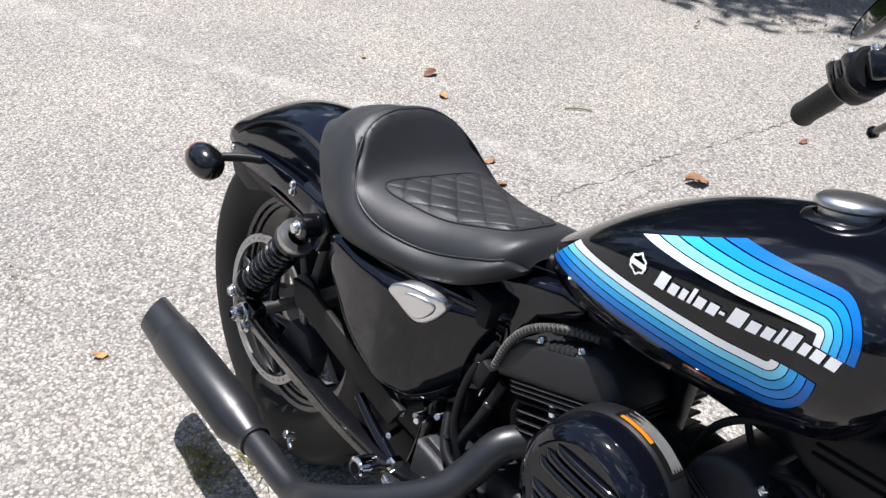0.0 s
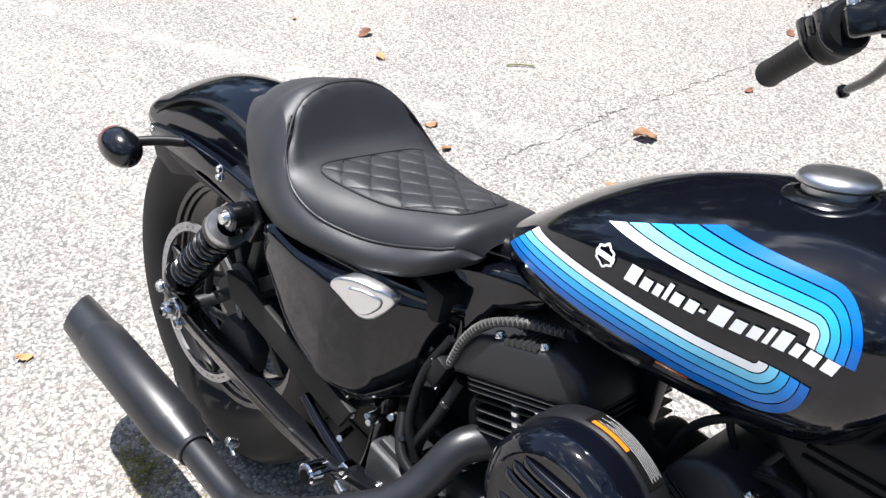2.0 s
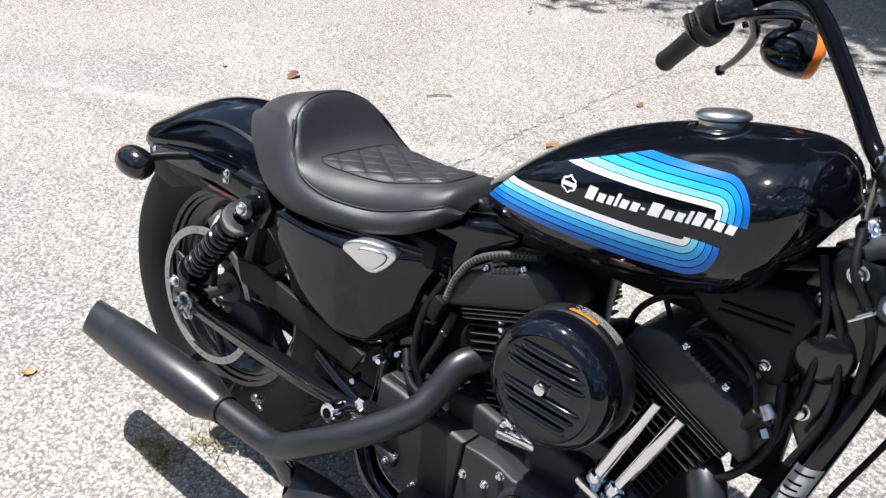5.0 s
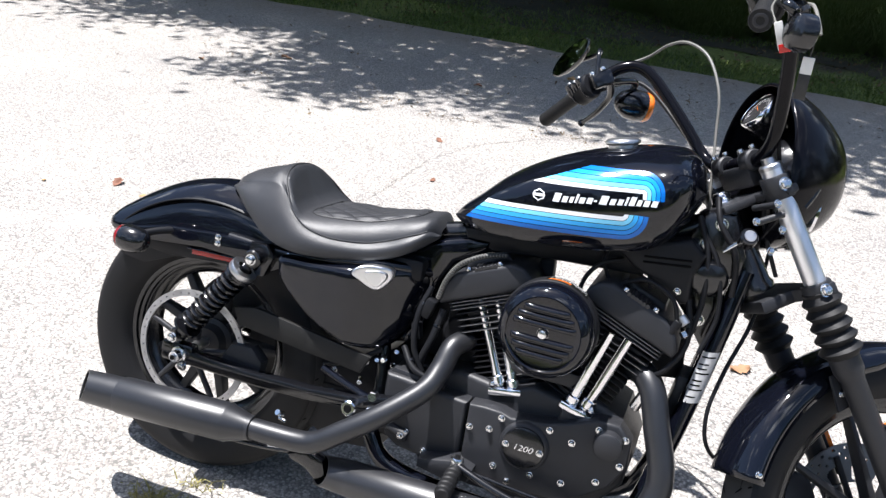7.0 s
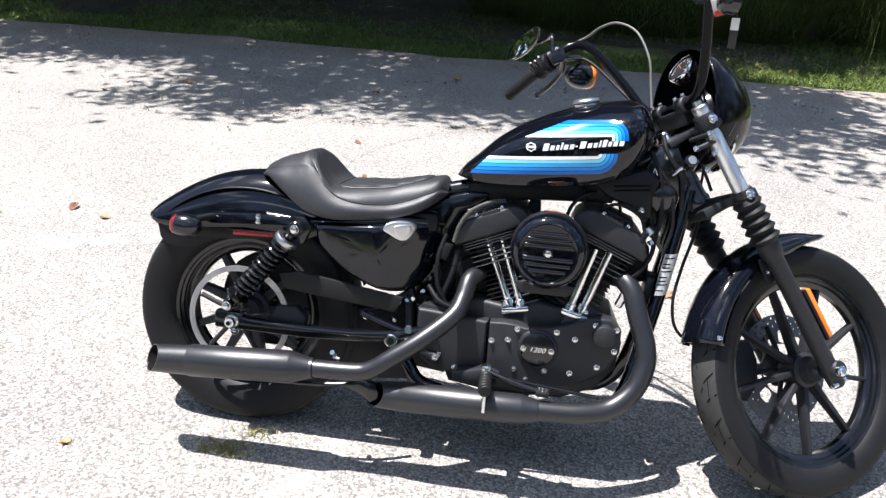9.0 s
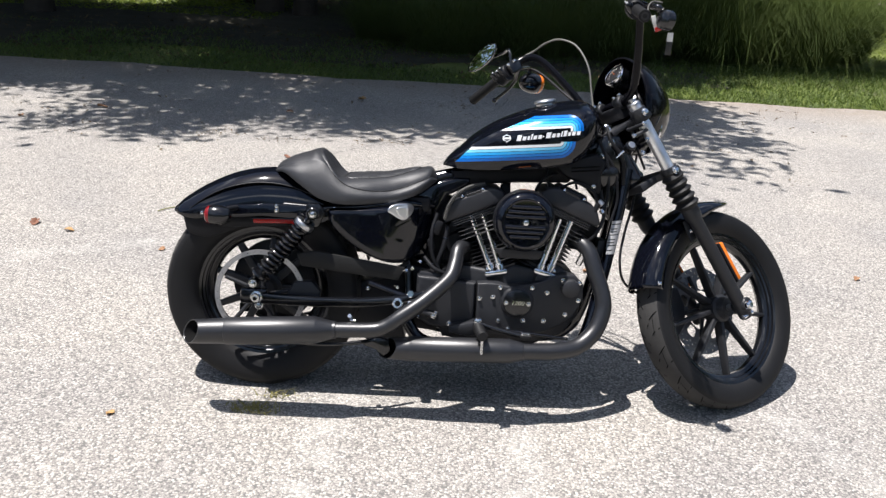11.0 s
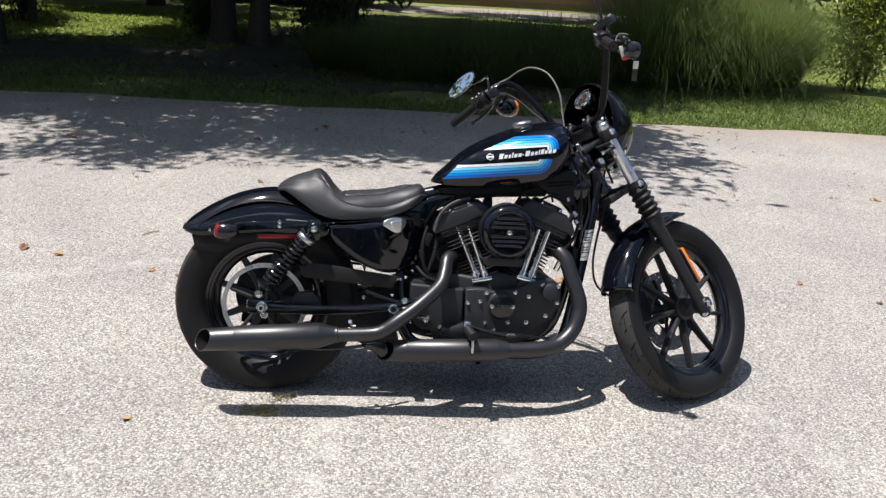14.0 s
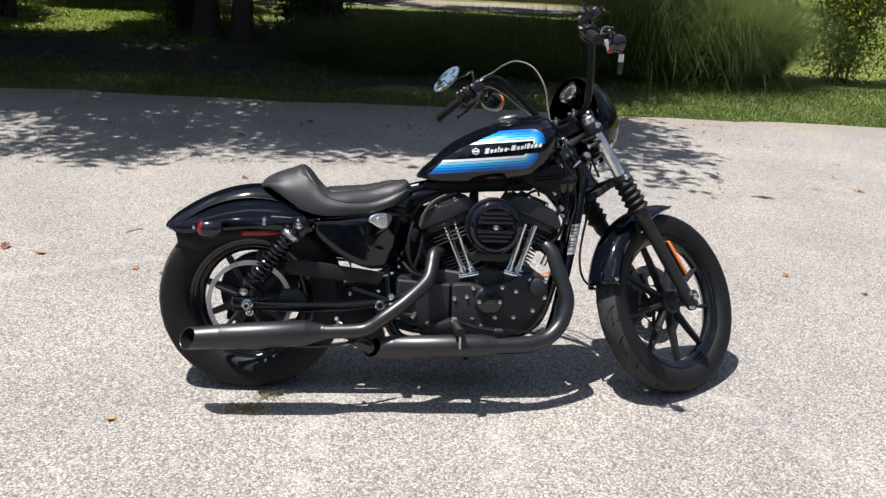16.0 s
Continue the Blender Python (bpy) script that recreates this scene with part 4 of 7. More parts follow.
part("debris_guard", prism([(-0.12, 0.23), (0.10, 0.185), (0.36, 0.255), (0.36, 0.235), (0.10, 0.165), (-0.12, 0.205)], 0.088, 0.128, 0.004), PLASTIC, bike)

# ---- frame ----
frame_parts = part("frame", tube([(0.20, 0, 0.60), (0.40, 0, 0.665), (0.62, 0, 0.725), (0.90, 0, 0.775), (1.06, 0, 0.84)], 0.024, 16), GLOSSY, bike, "gloss black tubular steel frame")
for sgn in (-1, 1):
    mir = sgn > 0
    part("seat_rail", tube([(0.06, -0.100, 0.600), (0.20, -0.105, 0.598), (0.36, -0.095, 0.618), (0.43, -0.066, 0.640), (0.50, -0.034, 0.668), (0.62, -0.030, 0.700), (0.80, -0.026, 0.735)], 0.0145, 14), GLOSSY, frame_parts, mirror=mir)
    part("down_tube", tube([(1.150, -0.022, 0.770), (1.130, -0.040, 0.640), (1.104, -0.058, 0.490), (1.085, -0.072, 0.40), (1.055, -0.095, 0.27), (1.02, -0.112, 0.20), (0.94, -0.115, 0.165), (0.70, -0.118, 0.165), (0.52, -0.118, 0.19), (0.46, -0.115, 0.26)], 0.0195, 14), PAINT, frame_parts, mirror=mir)
    part("rear_post", tube([(0.46, -0.112, 0.25), (0.465, -0.085, 0.36), (0.44, -0.065, 0.50), (0.40, -0.065, 0.61)], 0.016, 14), GLOSSY, frame_parts, mirror=mir)
    plate = prism([(1.035, 0.82), (1.06, 0.872), (1.11, 0.875), (1.145, 0.80), (1.14, 0.755), (1.10, 0.745), (1.05, 0.765)], -0.048, -0.020, 0.008)
    gus = part("neck_gusset", plate, GLOSSY, frame_parts, "black cast steering head plate", mirror=mir)
    bolts(gus, [(1.066, sgn * 0.049, 0.808), (1.087, sgn * 0.049, 0.853)], (0, sgn, 0), BIG_BOLT)
part("spine_cover", prism([(0.58, 0.735), (0.80, 0.760), (0.97, 0.790), (1.00, 0.765), (0.96, 0.716), (0.80, 0.708), (0.60, 0.690)], -0.045, 0.045, 0.012), PLASTIC, bike, "black cover under the tank")
neck = frame_to(FORK @ Vector((0, 0, 0.53)), FORK @ Vector((0, 0, 0.70)))
part("steering_head", lathe([(0, 0), (0.034, 0), (0.036, 0.01), (0.031, 0.02), (0.031, 0.15), (0.036, 0.16), (0.034, 0.17), (0, 0.17)], neck, 28), GLOSSY, frame_parts)

# ---- side covers ----


def cover_face(x, z):
    """How far the cover stands out: most at its upper rear, drawn in to the front and below."""
    return -(0.156 - 0.42 * max(0, x - 0.385) - 0.50 * max(0, x - 0.45) - 0.10 * max(0, 0.30 - x) - 0.12 * max(0, 0.60 - z) ** 2)


def panel(outline, face, y_in, round_, lip=1.0):
    """A domed panel over an outline in (x, z): an even rounded lip, then rings drawn in to the middle."""
    pts = [Vector((a, 0, c)) for a, c in outline]
    loop = spline(pts[-2:] + pts + pts[:2], 5)[10 : (len(pts) + 2) * 5]
    n = len(loop)
    mid = sum(loop, Vector()) / n
    inward = []
    for i, p in enumerate(loop):
        t = (loop[(i + 2) % n] - loop[i - 2]).normalized()
        w = Vector((-t.z, 0, t.x))
        inward.append(w if w.dot(mid - p) > 0 else -w)
    rows = [[(p.x, y_in, p.z) for p in loop]]
    for d, drop in ((0, 1.0), (0.0025, 0.55), (0.006, 0.25), (0.011, 0.07), (0.017, 0.0)):
        ring = [p + w * d * lip for p, w in zip(loop, inward)]
        rows.append([(q.x, face(q.x, q.z) + round_ * drop, q.z) for q in ring])
    for share in (0.86, 0.7, 0.5, 0.3, 0.12):
        rows.append([(q.x, face(q.x, q.z), q.z) for q in [mid + (p - mid) * share for p in ring]])
    bm = sheet(rows, close=True)
    bm.verts.ensure_lookup_table()
    bm.faces.new([bm.verts[len(bm.verts) - n + i] for i in range(n)])
    bmesh.ops.recalc_face_normals(bm, faces=bm.faces[:])
    return bm


for sgn in (-1, 1):
    mir = sgn > 0
    out = [(0.212, 0.604), (0.30, 0.612), (0.42, 0.622), (0.505, 0.626), (0.536, 0.602), (0.528, 0.542), (0.504, 0.484), (0.466, 0.446), (0.42, 0.438), (0.37, 0.447), (0.315, 0.470), (0.255, 0.510), (0.214, 0.548), (0.205, 0.580)]
    bm = panel(out, cover_face, -0.055, 0.020)
    cover = part("side_cover", bm, PAINT, bike, "glossy black rounded oil tank side cover", mirror=mir)
    rim = [(0.390, 0.607), (0.397, 0.621), (0.420, 0.628), (0.450, 0.628), (0.475, 0.623), (0.484, 0.610), (0.476, 0.592), (0.460, 0.579), (0.444, 0.577), (0.427, 0.584), (0.407, 0.596)]
    rim = [(0.390 + (a - 0.390) * 0.84, c + 0.05 * (a - 0.390)) for a, c in rim]
    med = part("medallion", panel(rim, lambda x, z: cover_face(x, z) - 0.006, -0.10, 0.003, 0.3), SILVER, cover, "polished chrome shield medallion", mirror=mir)
    inner = [(0.421, 0.614), (0.436, 0.619), (0.456, 0.619), (0.471, 0.613), (0.470, 0.599), (0.455, 0.585), (0.441, 0.585), (0.428, 0.596)]
    inner = [(0.390 + (a - 0.390) * 0.84, c + 0.05 * (a - 0.390)) for a, c in inner]
    part("medallion_shield", panel(inner, lambda x, z: cover_face(x, z) - 0.0095, -0.10, 0.0022, 0.2), SILVER, med, mirror=mir)
    band = part("cover_rail", tube([(0.195, -0.112, 0.600), (0.30, -0.124, 0.612), (0.42, -0.112, 0.628), (0.49, -0.074, 0.624), (0.535, -0.035, 0.616)], 0.012, 12), PAINT, cover, mirror=mir)
    bolts(cover, [(0.222, sgn * 0.124, 0.603)], (0, sgn, 0))
part("oil_tank", box((0.37, 0, 0.545), (0.26, 0.14, 0.13), 0.02), PLASTIC, bike, "black inner tank between the side covers")
part("under_seat_tray", box((0.29, 0, 0.625), (0.46, 0.17, 0.05), 0.012), PLASTIC, bike)

# ---- engine ----
CRANK = Vector((0.815, 0, 0.300))
case_o = [(0.56, 0.35), (0.57, 0.42), (0.64, 0.44), (0.74, 0.425), (0.80, 0.45), (0.86, 0.44), (0.93, 0.455), (0.99, 0.43), (1.025, 0.36), (1.015, 0.29), (0.97, 0.23), (0.88, 0.19), (0.70, 0.185), (0.58, 0.20), (0.55, 0.27)]
engine = part("crankcase", prism(case_o, -0.095, 0.10, 0.012, 3), SATIN, bike, "black powder-coated V-twin engine case")
cam_o = [(0.683, 0.391), (0.715, 0.394), (0.752, 0.393), (0.775, 0.386), (0.80, 0.390), (0.845, 0.396), (0.89, 0.410), (0.945, 0.434), (0.990, 0.434), (1.018, 0.405), (1.020, 0.35), (0.992, 0.300), (0.945, 0.262), (0.89, 0.238), (0.80, 0.228), (0.735, 0.228), (0.692, 0.234), (0.683, 0.245)]
cam_cover = part("cam_cover", prism(cam_o, -0.09, -0.138, 0.006, 3), SATIN, bike, "black wrinkle-finish cam cover with silver screws")
bolts(cam_cover, [(x, -0.139, z) for x, z in ((0.692, 0.343), (0.734, 0.350), (0.756, 0.381), (0.756, 0.273), (0.789, 0.248), (0.835, 0.277), (0.900, 0.280), (0.905, 0.372), (0.857, 0.385), (0.967, 0.305), (0.953, 0.415), (1.006, 0.352), (1.006, 0.409))])
sprock = [(0.490, 0.372), (0.491, 0.406), (0.535, 0.404), (0.60, 0.397), (0.678, 0.391), (0.678, 0.243), (0.58, 0.238), (0.535, 0.243), (0.505, 0.262), (0.492, 0.31)]
sprocket_cover = part("sprocket_cover", prism(sprock, -0.085, -0.134, 0.012, 4), SATIN, bike, "black sprocket cover")
part("cover_fin", prism([(0.494, 0.404), (0.502, 0.416), (0.56, 0.412), (0.60, 0.398), (0.60, 0.38), (0.505, 0.38)], -0.06, -0.120, 0.004), SATIN, sprocket_cover)
bolts(sprocket_cover, [(0.555, -0.135, 0.285), (0.53, -0.135, 0.36), (0.60, -0.135, 0.255)])
gen = frame_to((0.976, -0.10, 0.393), (0.976, -0.160, 0.393))
part("generator_cover", lathe([(0, 0.062), (0.024, 0.062), (0.028, 0.059), (0.029, 0.03), (0.036, 0.024), (0.038, 0)], gen, 36), SATIN, cam_cover)
dm = frame_to((0.812, -0.135, 0.336), (0.812, -0.165, 0.336))
part("timer_boss", lathe([(0, 0.012), (0.046, 0.012), (0.050, 0.009), (0.054, 0)], dm, 48), SATIN, cam_cover)
timer = part("timer_cover", lathe([(0, 0.017), (0.039, 0.017), (0.043, 0.0155), (0.0445, 0.012), (0.0445, 0.008)], dm, 48), GLOSSY, cam_cover, "round black timer cover marked 1200")
for p in ((0.776, -0.153, 0.336), (0.848, -0.153, 0.336)):
    bolts(timer, [p])
txt = bpy.data.curves.new("displacement_mark", "FONT")
txt.body, txt.size, txt.extrude, txt.align_x, txt.align_y = "1200", 0.0185, 0.0006, "CENTER", "CENTER"
txt.shear = 0.25
tob = new("displacement_mark", txt)
tob.matrix_basis = Matrix.Translation((0.812, -0.1531, 0.336)) @ Matrix.Rotation(radians(90), 4, "X") @ Matrix.Diagonal((1.15, 1, 1, 1))
bpy.context.view_layer.update()
tme = bpy.data.meshes.new_from_object(tob.evaluated_get(bpy.context.evaluated_depsgraph_get()))
tmat = tob.matrix_basis.copy()
bpy.data.objects.remove(tob)
tme.materials.clear()
tme.materials.append(CHROME)
part("displacement_mark", tme, None, timer, "silver raised figures 1200", m=tmat)


def cyl_frame(tilt):
    """w across, y along the axle, h up the cylinder, from the crank."""
    shift = Vector((0.006, -0.010, 0.014)) if tilt > 0 else Vector((-0.010, -0.004, 0.003))
    return Matrix.Translation(CRANK + shift) @ Matrix.Rotation(radians(tilt), 4, "Y")


for tilt, who in ((-22.5, "rear"), (22.5, "front")):
    cm = cyl_frame(tilt)
    sx = 1 if who == "front" else -1
    core = part("cylinder", lathe([(0, 0.11), (0.062, 0.11), (0.062, 0.26), (0, 0.26)], cm, 32), SATIN, bike, "black finned engine cylinder")
    for i in range(10):
        h = 0.135 + i * 0.0125
        s = 0.150 if i > 1 else 0.135
        part("cooling_fin", box((0, 0, h), (s, s * 0.98, 0.0036), 0.0015, segs=1), PLASTIC, core, m=cm)
    head = part("cylinder_head", box((0, 0, 0.292), (0.135, 0.13, 0.06), 0.006), SATIN, bike, "black cylinder head", m=cm)
    for i in range(4):
        part("head_fin", box((0, 0, 0.268 + i * 0.0135), (0.172, 0.168, 0.004), 0.0015, segs=1), PLASTIC, head, m=cm)
    for i in range(3):
        part("rocker_rib", box((0, 0, 0.3195 + i * 0.0072), (0.188, 0.172, 0.0045), 0.0015, segs=1), SATIN, head, m=cm)
    for i in range(3):
        part("fin_edge", box((0, -0.0862, 0.3195 + i * 0.0072), (0.176, 0.0012, 0.0010), 0), GREY_DISC, head, m=cm)
    for i in range(3):
        part("fin_edge", box((0, -0.0842, 0.268 + i * 0.0135), (0.160, 0.0012, 0.0010), 0), GREY_DISC, head, m=cm)
    ro = [(-0.096, 0.338), (-0.096, 0.362), (-0.084, 0.384), (-0.060, 0.398), (0.062, 0.398), (0.092, 0.382), (0.114, 0.356), (0.112, 0.338)]
    ro = [(sx * a, b) for a, b in ro]
    rocker = part("rocker_box", prism(ro, -0.094, 0.094, 0.010, 3), SATIN, bike, "matt black rocker box cover", m=cm)
    ro2 = [(-0.055, 0.394), (-0.045, 0.412), (0.045, 0.412), (0.055, 0.394)]
    part("rocker_crown", prism(ro2, -0.052, 0.052, 0.008, 3), SATIN, rocker, m=cm)
    for i in range(6):
        w = (-0.021 + i * 0.0084) + (0.004 if sx < 0 else -0.004)
        part("cast_rib", rod((w, -0.0935, 0.3970), (w, -0.060, 0.4008), 0.0046, 10), EXHAUST, rocker, m=cm)
    bolts(rocker, [(-0.034, -0.084, 0.399), (0.034, -0.084, 0.399), (-0.034, 0.084, 0.399), (0.034, 0.084, 0.399)], (0, 0, 1), m=cm)

# pushrod tubes and tappet blocks
for base, tops in (((0.7425, -0.078, 0.420), ((0.650, -0.070, 0.604), (0.690, -0.072, 0.608))), ((0.897, -0.100, 0.430), ((0.968, -0.096, 0.600), (0.931, -0.098, 0.606)))):
    dirx = -1 if base[0] < 0.8 else 1
    rot = Matrix.Rotation(radians(-12 if dirx < 0 else 16), 4, "Y")
    block = part("tappet_block", box(base, (0.072, 0.042, 0.016), 0.004, rot), CHROME, bike, "chrome tappet guide block")
    part("tappet_base", box((base[0], base[1] + 0.008, base[2] - 0.022), (0.062, 0.05, 0.036), 0.006, rot), SATIN, block)
    bolts(block, [(base[0] - 0.030, base[1] - 0.010, base[2] + 0.008), (base[0] + 0.030, base[1] - 0.010, base[2] + 0.008)], (0, 0, 1))
    for k, tp in enumerate(tops):
        bx = base[0] + dirx * (0.016 if k == 0 else -0.016)
        a, b = Vector((bx, base[1], base[2] + 0.005)), Vector(tp)
        d = (b - a).normalized()
        pt = part("pushrod_tube", tube([a, a + d * 0.09, b], 0.0108, 16, smooth=False), CHROME, bike, "chrome pushrod tube")
        part("tube_collar", rod(a + d * 0.004, a + d * 0.024, 0.0145, 16), CHROME, pt)

# ---- air cleaner ----
AIR = Vector((0.8155, -0.125, 0.600))
am = frame_to(AIR, AIR - Vector((0, 0.1, 0)))
air = part("air_cleaner", lathe([(0, 0), (0.094, 0.0), (0.097, 0.004), (0.097, 0.028), (0.094, 0.032), (0.080, 0.034)], am, 64), PLASTIC, bike, "round black air cleaner with louvred cover")
part("air_mount", lathe([(0.058, 0.004), (0.060, -0.010), (0.060, -0.055), (0, -0.055)], am, 40), PLASTIC, air)
cov = part("air_cover", lathe([(0.0925, 0.031), (0.0932, 0.052), (0.0908, 0.066), (0.084, 0.0755), (0.0745, 0.0805), (0.072, 0.0778), (0.066, 0.0770), (0, 0.0770)], am, 64), PAINT, air, "glossy black round cover")
for z in (0.047, 0.032, 0.017, -0.015, -0.030, -0.045):
    w = 0.96 * math.sqrt(0.067**2 - z * z)
    lou = []
    for i in range(41):
        u = -1 + 2 * i / 40
        lift = 0.0078 * max(0.0, 1 - abs(u) ** 4) ** 0.5
        lou.append([(AIR.x + u * w, AIR.y - 0.0765 - lift * math.sin(math.pi * k / 10) ** 0.8, AIR.z + z + 0.0012 + 0.0062 * math.cos(math.pi * k / 10)) for k in range(11)])
    bm = sheet(lou)
    bmesh.ops.recalc_face_normals(bm, faces=bm.faces[:])
    part("louvre", bm, PAINT, cov, "raised louvre")
bolts(cov, [(AIR.x, AIR.y - 0.0770, AIR.z + 0.001)], (0, -1, 0), BIG_BOLT)


def on_air(r, y0, y1, a0, a1):
    """A patch on the round side of the air cleaner."""
    bm = sheet([[(AIR.x + r * math.cos(a), y0 + (y1 - y0) * k / 2, AIR.z + r * math.sin(a)) for k in range(3)] for a in [radians(a0 + (a1 - a0) * i / 20) for i in range(21)]])
    bmesh.ops.recalc_face_normals(bm, faces=bm.faces[:])
    return bm


part("warning_label", on_air(0.0976, -0.129, -0.1535, 50, 104), GROOVE, air, "black warning label with orange heading")
part("label_bar", on_air(0.0981, -0.1475, -0.1530, 74, 100), ORANGE, air, "orange heading bar")
for k in range(7):
    part("label_bar", on_air(0.0981, -0.1450 + 0.0023 * k, -0.1455 + 0.0023 * k, 53 + 2 * (k % 2), 99 - 5 * (k % 3)), LABEL, air, "plain printed bar")
part("throttle_body", box((0.830, 0.0, 0.606), (0.075, 0.080, 0.050), 0.014), PLASTIC, bike, "black throttle body above the cylinders")
part("intake", box((0.815, -0.045, 0.585), (0.11, 0.10, 0.09), 0.02), SATIN, bike, "black intake manifold body")
part("air_bracket", prism([(0.73, 0.50), (0.90, 0.50), (0.875, 0.47), (0.755, 0.47)], -0.092, -0.100, 0.003), SATIN, air)

# ---- exhaust ----
part("rear_exhaust_pipe", tube([(0.640, -0.060, 0.500), (0.618, -0.100, 0.488), (0.608, -0.135, 0.445), (0.590, -0.172, 0.405), (0.520, -0.222, 0.346), (0.450, -0.246, 0.296), (0.405, -0.250, 0.264), (0.360, -0.250, 0.251), (0.235, -0.250, 0.245)], 0.0232, 24, 10), EXHAUST, bike, "matt black rear exhaust pipe")
mm = frame_to((0.247, -0.250, 0.2455), (-0.200, -0.250, 0.2165))
L = (Vector((0.247, -0.250, 0.2455)) - Vector((-0.200, -0.250, 0.2165))).length
MUF = [(0.0245, 0), (0.0265, 0.001), (0.0405, 0.052), (0.0425, 0.056), (0.0425, L - 0.120), (0.0418, L - 0.118), (0.0398, L - 0.117), (0.0392, L - 0.10), (0.0385, L - 0.07), (0.0376, L - 0.035), (0.0366, L), (0.0342, L), (0.0345, L - 0.05), (0.030, L - 0.10), (0, L - 0.10)]


def muffler(name, m, profile, length, cut, label, bore):
    """A slip-on muffler whose tail is cut at a slant, with a matt near-black bore."""

    def shaped(section):
        bm = lathe(section, None, 48)
        for v in bm.verts:
            if v.co.z > length - 0.101:
                v.co.z -= cut * ((0.5 * v.co.y + v.co.x) / 0.037 + 0.3) * (v.co.z - (length - 0.101)) / 0.101
        return bm

    can = part(name, shaped(profile), EXHAUST, bike, label, m=m)
    part("bore", shaped([(bore, length - 0.0015), (bore - 0.0006, length - 0.02), (bore - 0.0008, length - 0.07), (0, length - 0.07)]), BORE_BLACK, can, "matt near-black tailpipe bore", m=m)
    return can


upper_muffler = muffler("upper_muffler", mm, MUF, L, 0.030, "matt black slash-cut upper muffler", 0.0336)
part("muffler_clamp", lathe([(0.0248, -0.006), (0.0272, -0.005), (0.0272, 0.012), (0.0248, 0.013)], mm, 32), EXHAUST, upper_muffler)
part("front_exhaust_pipe", tube([(0.985, -0.045, 0.530), (1.012, -0.070, 0.527), (1.036, -0.092, 0.500), (1.058, -0.112, 0.440), (1.083, -0.130, 0.370), (1.085, -0.142, 0.318), (1.060, -0.160, 0.258), (1.005, -0.185, 0.214), (0.93, -0.212, 0.203), (0.81, -0.228, 0.202)], 0.0265, 24, 10), EXHAUST, bike, "matt black front exhaust pipe")
lm = frame_to((0.832, -0.228, 0.202), (0.402, -0.228, 0.190))
L2 = 0.43
MUF2 = [(0.0265, 0), (0.0280, 0.001), (0.037, 0.040), (0.0385, 0.045), (0.0385, L2 - 0.075), (0.0375, L2 - 0.073), (0.036, L2 - 0.04), (0.033, L2), (0.0305, L2), (0.031, L2 - 0.05), (0.027, L2 - 0.1), (0, L2 - 0.1)]
lower_muffler = muffler("lower_muffler", lm, MUF2, L2, 0.030, "matt black lower muffler", 0.0300)
part("muffler_bracket", prism([(0.33, 0.205), (0.38, 0.225), (0.415, 0.215), (0.425, 0.18), (0.40, 0.165), (0.375, 0.185), (0.34, 0.195)], -0.235, -0.205, 0.006), GLOSSY, lower_muffler, "black muffler hanger")
part("muffler_strap", tube([(0.10, -0.235, 0.196), (0.22, -0.215, 0.188), (0.34, -0.20, 0.20), (0.42, -0.17, 0.235)], 0.006, 10), GLOSSY, upper_muffler)

# ---- controls on the right ----
part("peg_bracket", prism([(0.60, 0.255), (0.68, 0.275), (0.72, 0.262), (0.715, 0.235), (0.66, 0.225), (0.60, 0.235)], -0.12, -0.175, 0.008), SATIN, bike, "black foot control bracket")
peg = part("foot_peg", rod((0.690, -0.175, 0.262), (0.700, -0.300, 0.262), 0.015, 20), RUBBER, bike, "folding rider foot peg with rubber")
for i in range(5):
    part("peg_rib", lathe([(0.0148, 0), (0.0172, 0.003), (0.0172, 0.009), (0.0148, 0.012)], frame_to((0.691 + i * 0.0014, -0.20 - i * 0.019, 0.262), (0.692 + i * 0.0014, -0.21 - i * 0.019, 0.262)), 20), RUBBER, peg)
part("peg_feeler", rod((0.699, -0.292, 0.250), (0.699, -0.294, 0.205), 0.0045, 10), ZINC, peg, "steel wear stud")
part("peg_pivot", lathe([(0, -0.012), (0.012, -0.012), (0.014, -0.009), (0.014, 0.009), (0.012, 0.012), (0, 0.012)], Matrix.Translation((0.689, -0.178, 0.276)), 20), ZINC, peg)
pedal = part("brake_pedal", tube([(0.695, -0.185, 0.272), (0.740, -0.195, 0.262), (0.790, -0.203, 0.252), (0.830, -0.208, 0.246)], 0.008, 12), GLOSSY, bike, "black rear brake pedal with studded pad")
part("pedal_pad", box((0.838, -0.212, 0.246), (0.034, 0.040, 0.012), 0.003), RUBBER, pedal)
for i in range(3):
    for j in range(3):
        part("pad_stud", box((0.828 + i * 0.009, -0.224 + j * 0.010, 0.2535), (0.0035, 0.0035, 0.003), 0.001, segs=1), ZINC, pedal)
part("brake_rod", rod((0.72, -0.165, 0.255), (0.98, -0.150, 0.228), 0.005, 10), GLOSSY, pedal)
cyl = part("master_cylinder", rod((0.47, -0.125, 0.300), (0.56, -0.135, 0.275), 0.013, 16), SATIN, bike, "rear brake master cylinder")
bolts(cyl, [(0.548, -0.150, 0.280)], (0, -1, 0))
part("hose_fitting", rod((0.468, -0.150, 0.318), (0.492, -0.158, 0.324), 0.008, 12), ZINC, cyl)
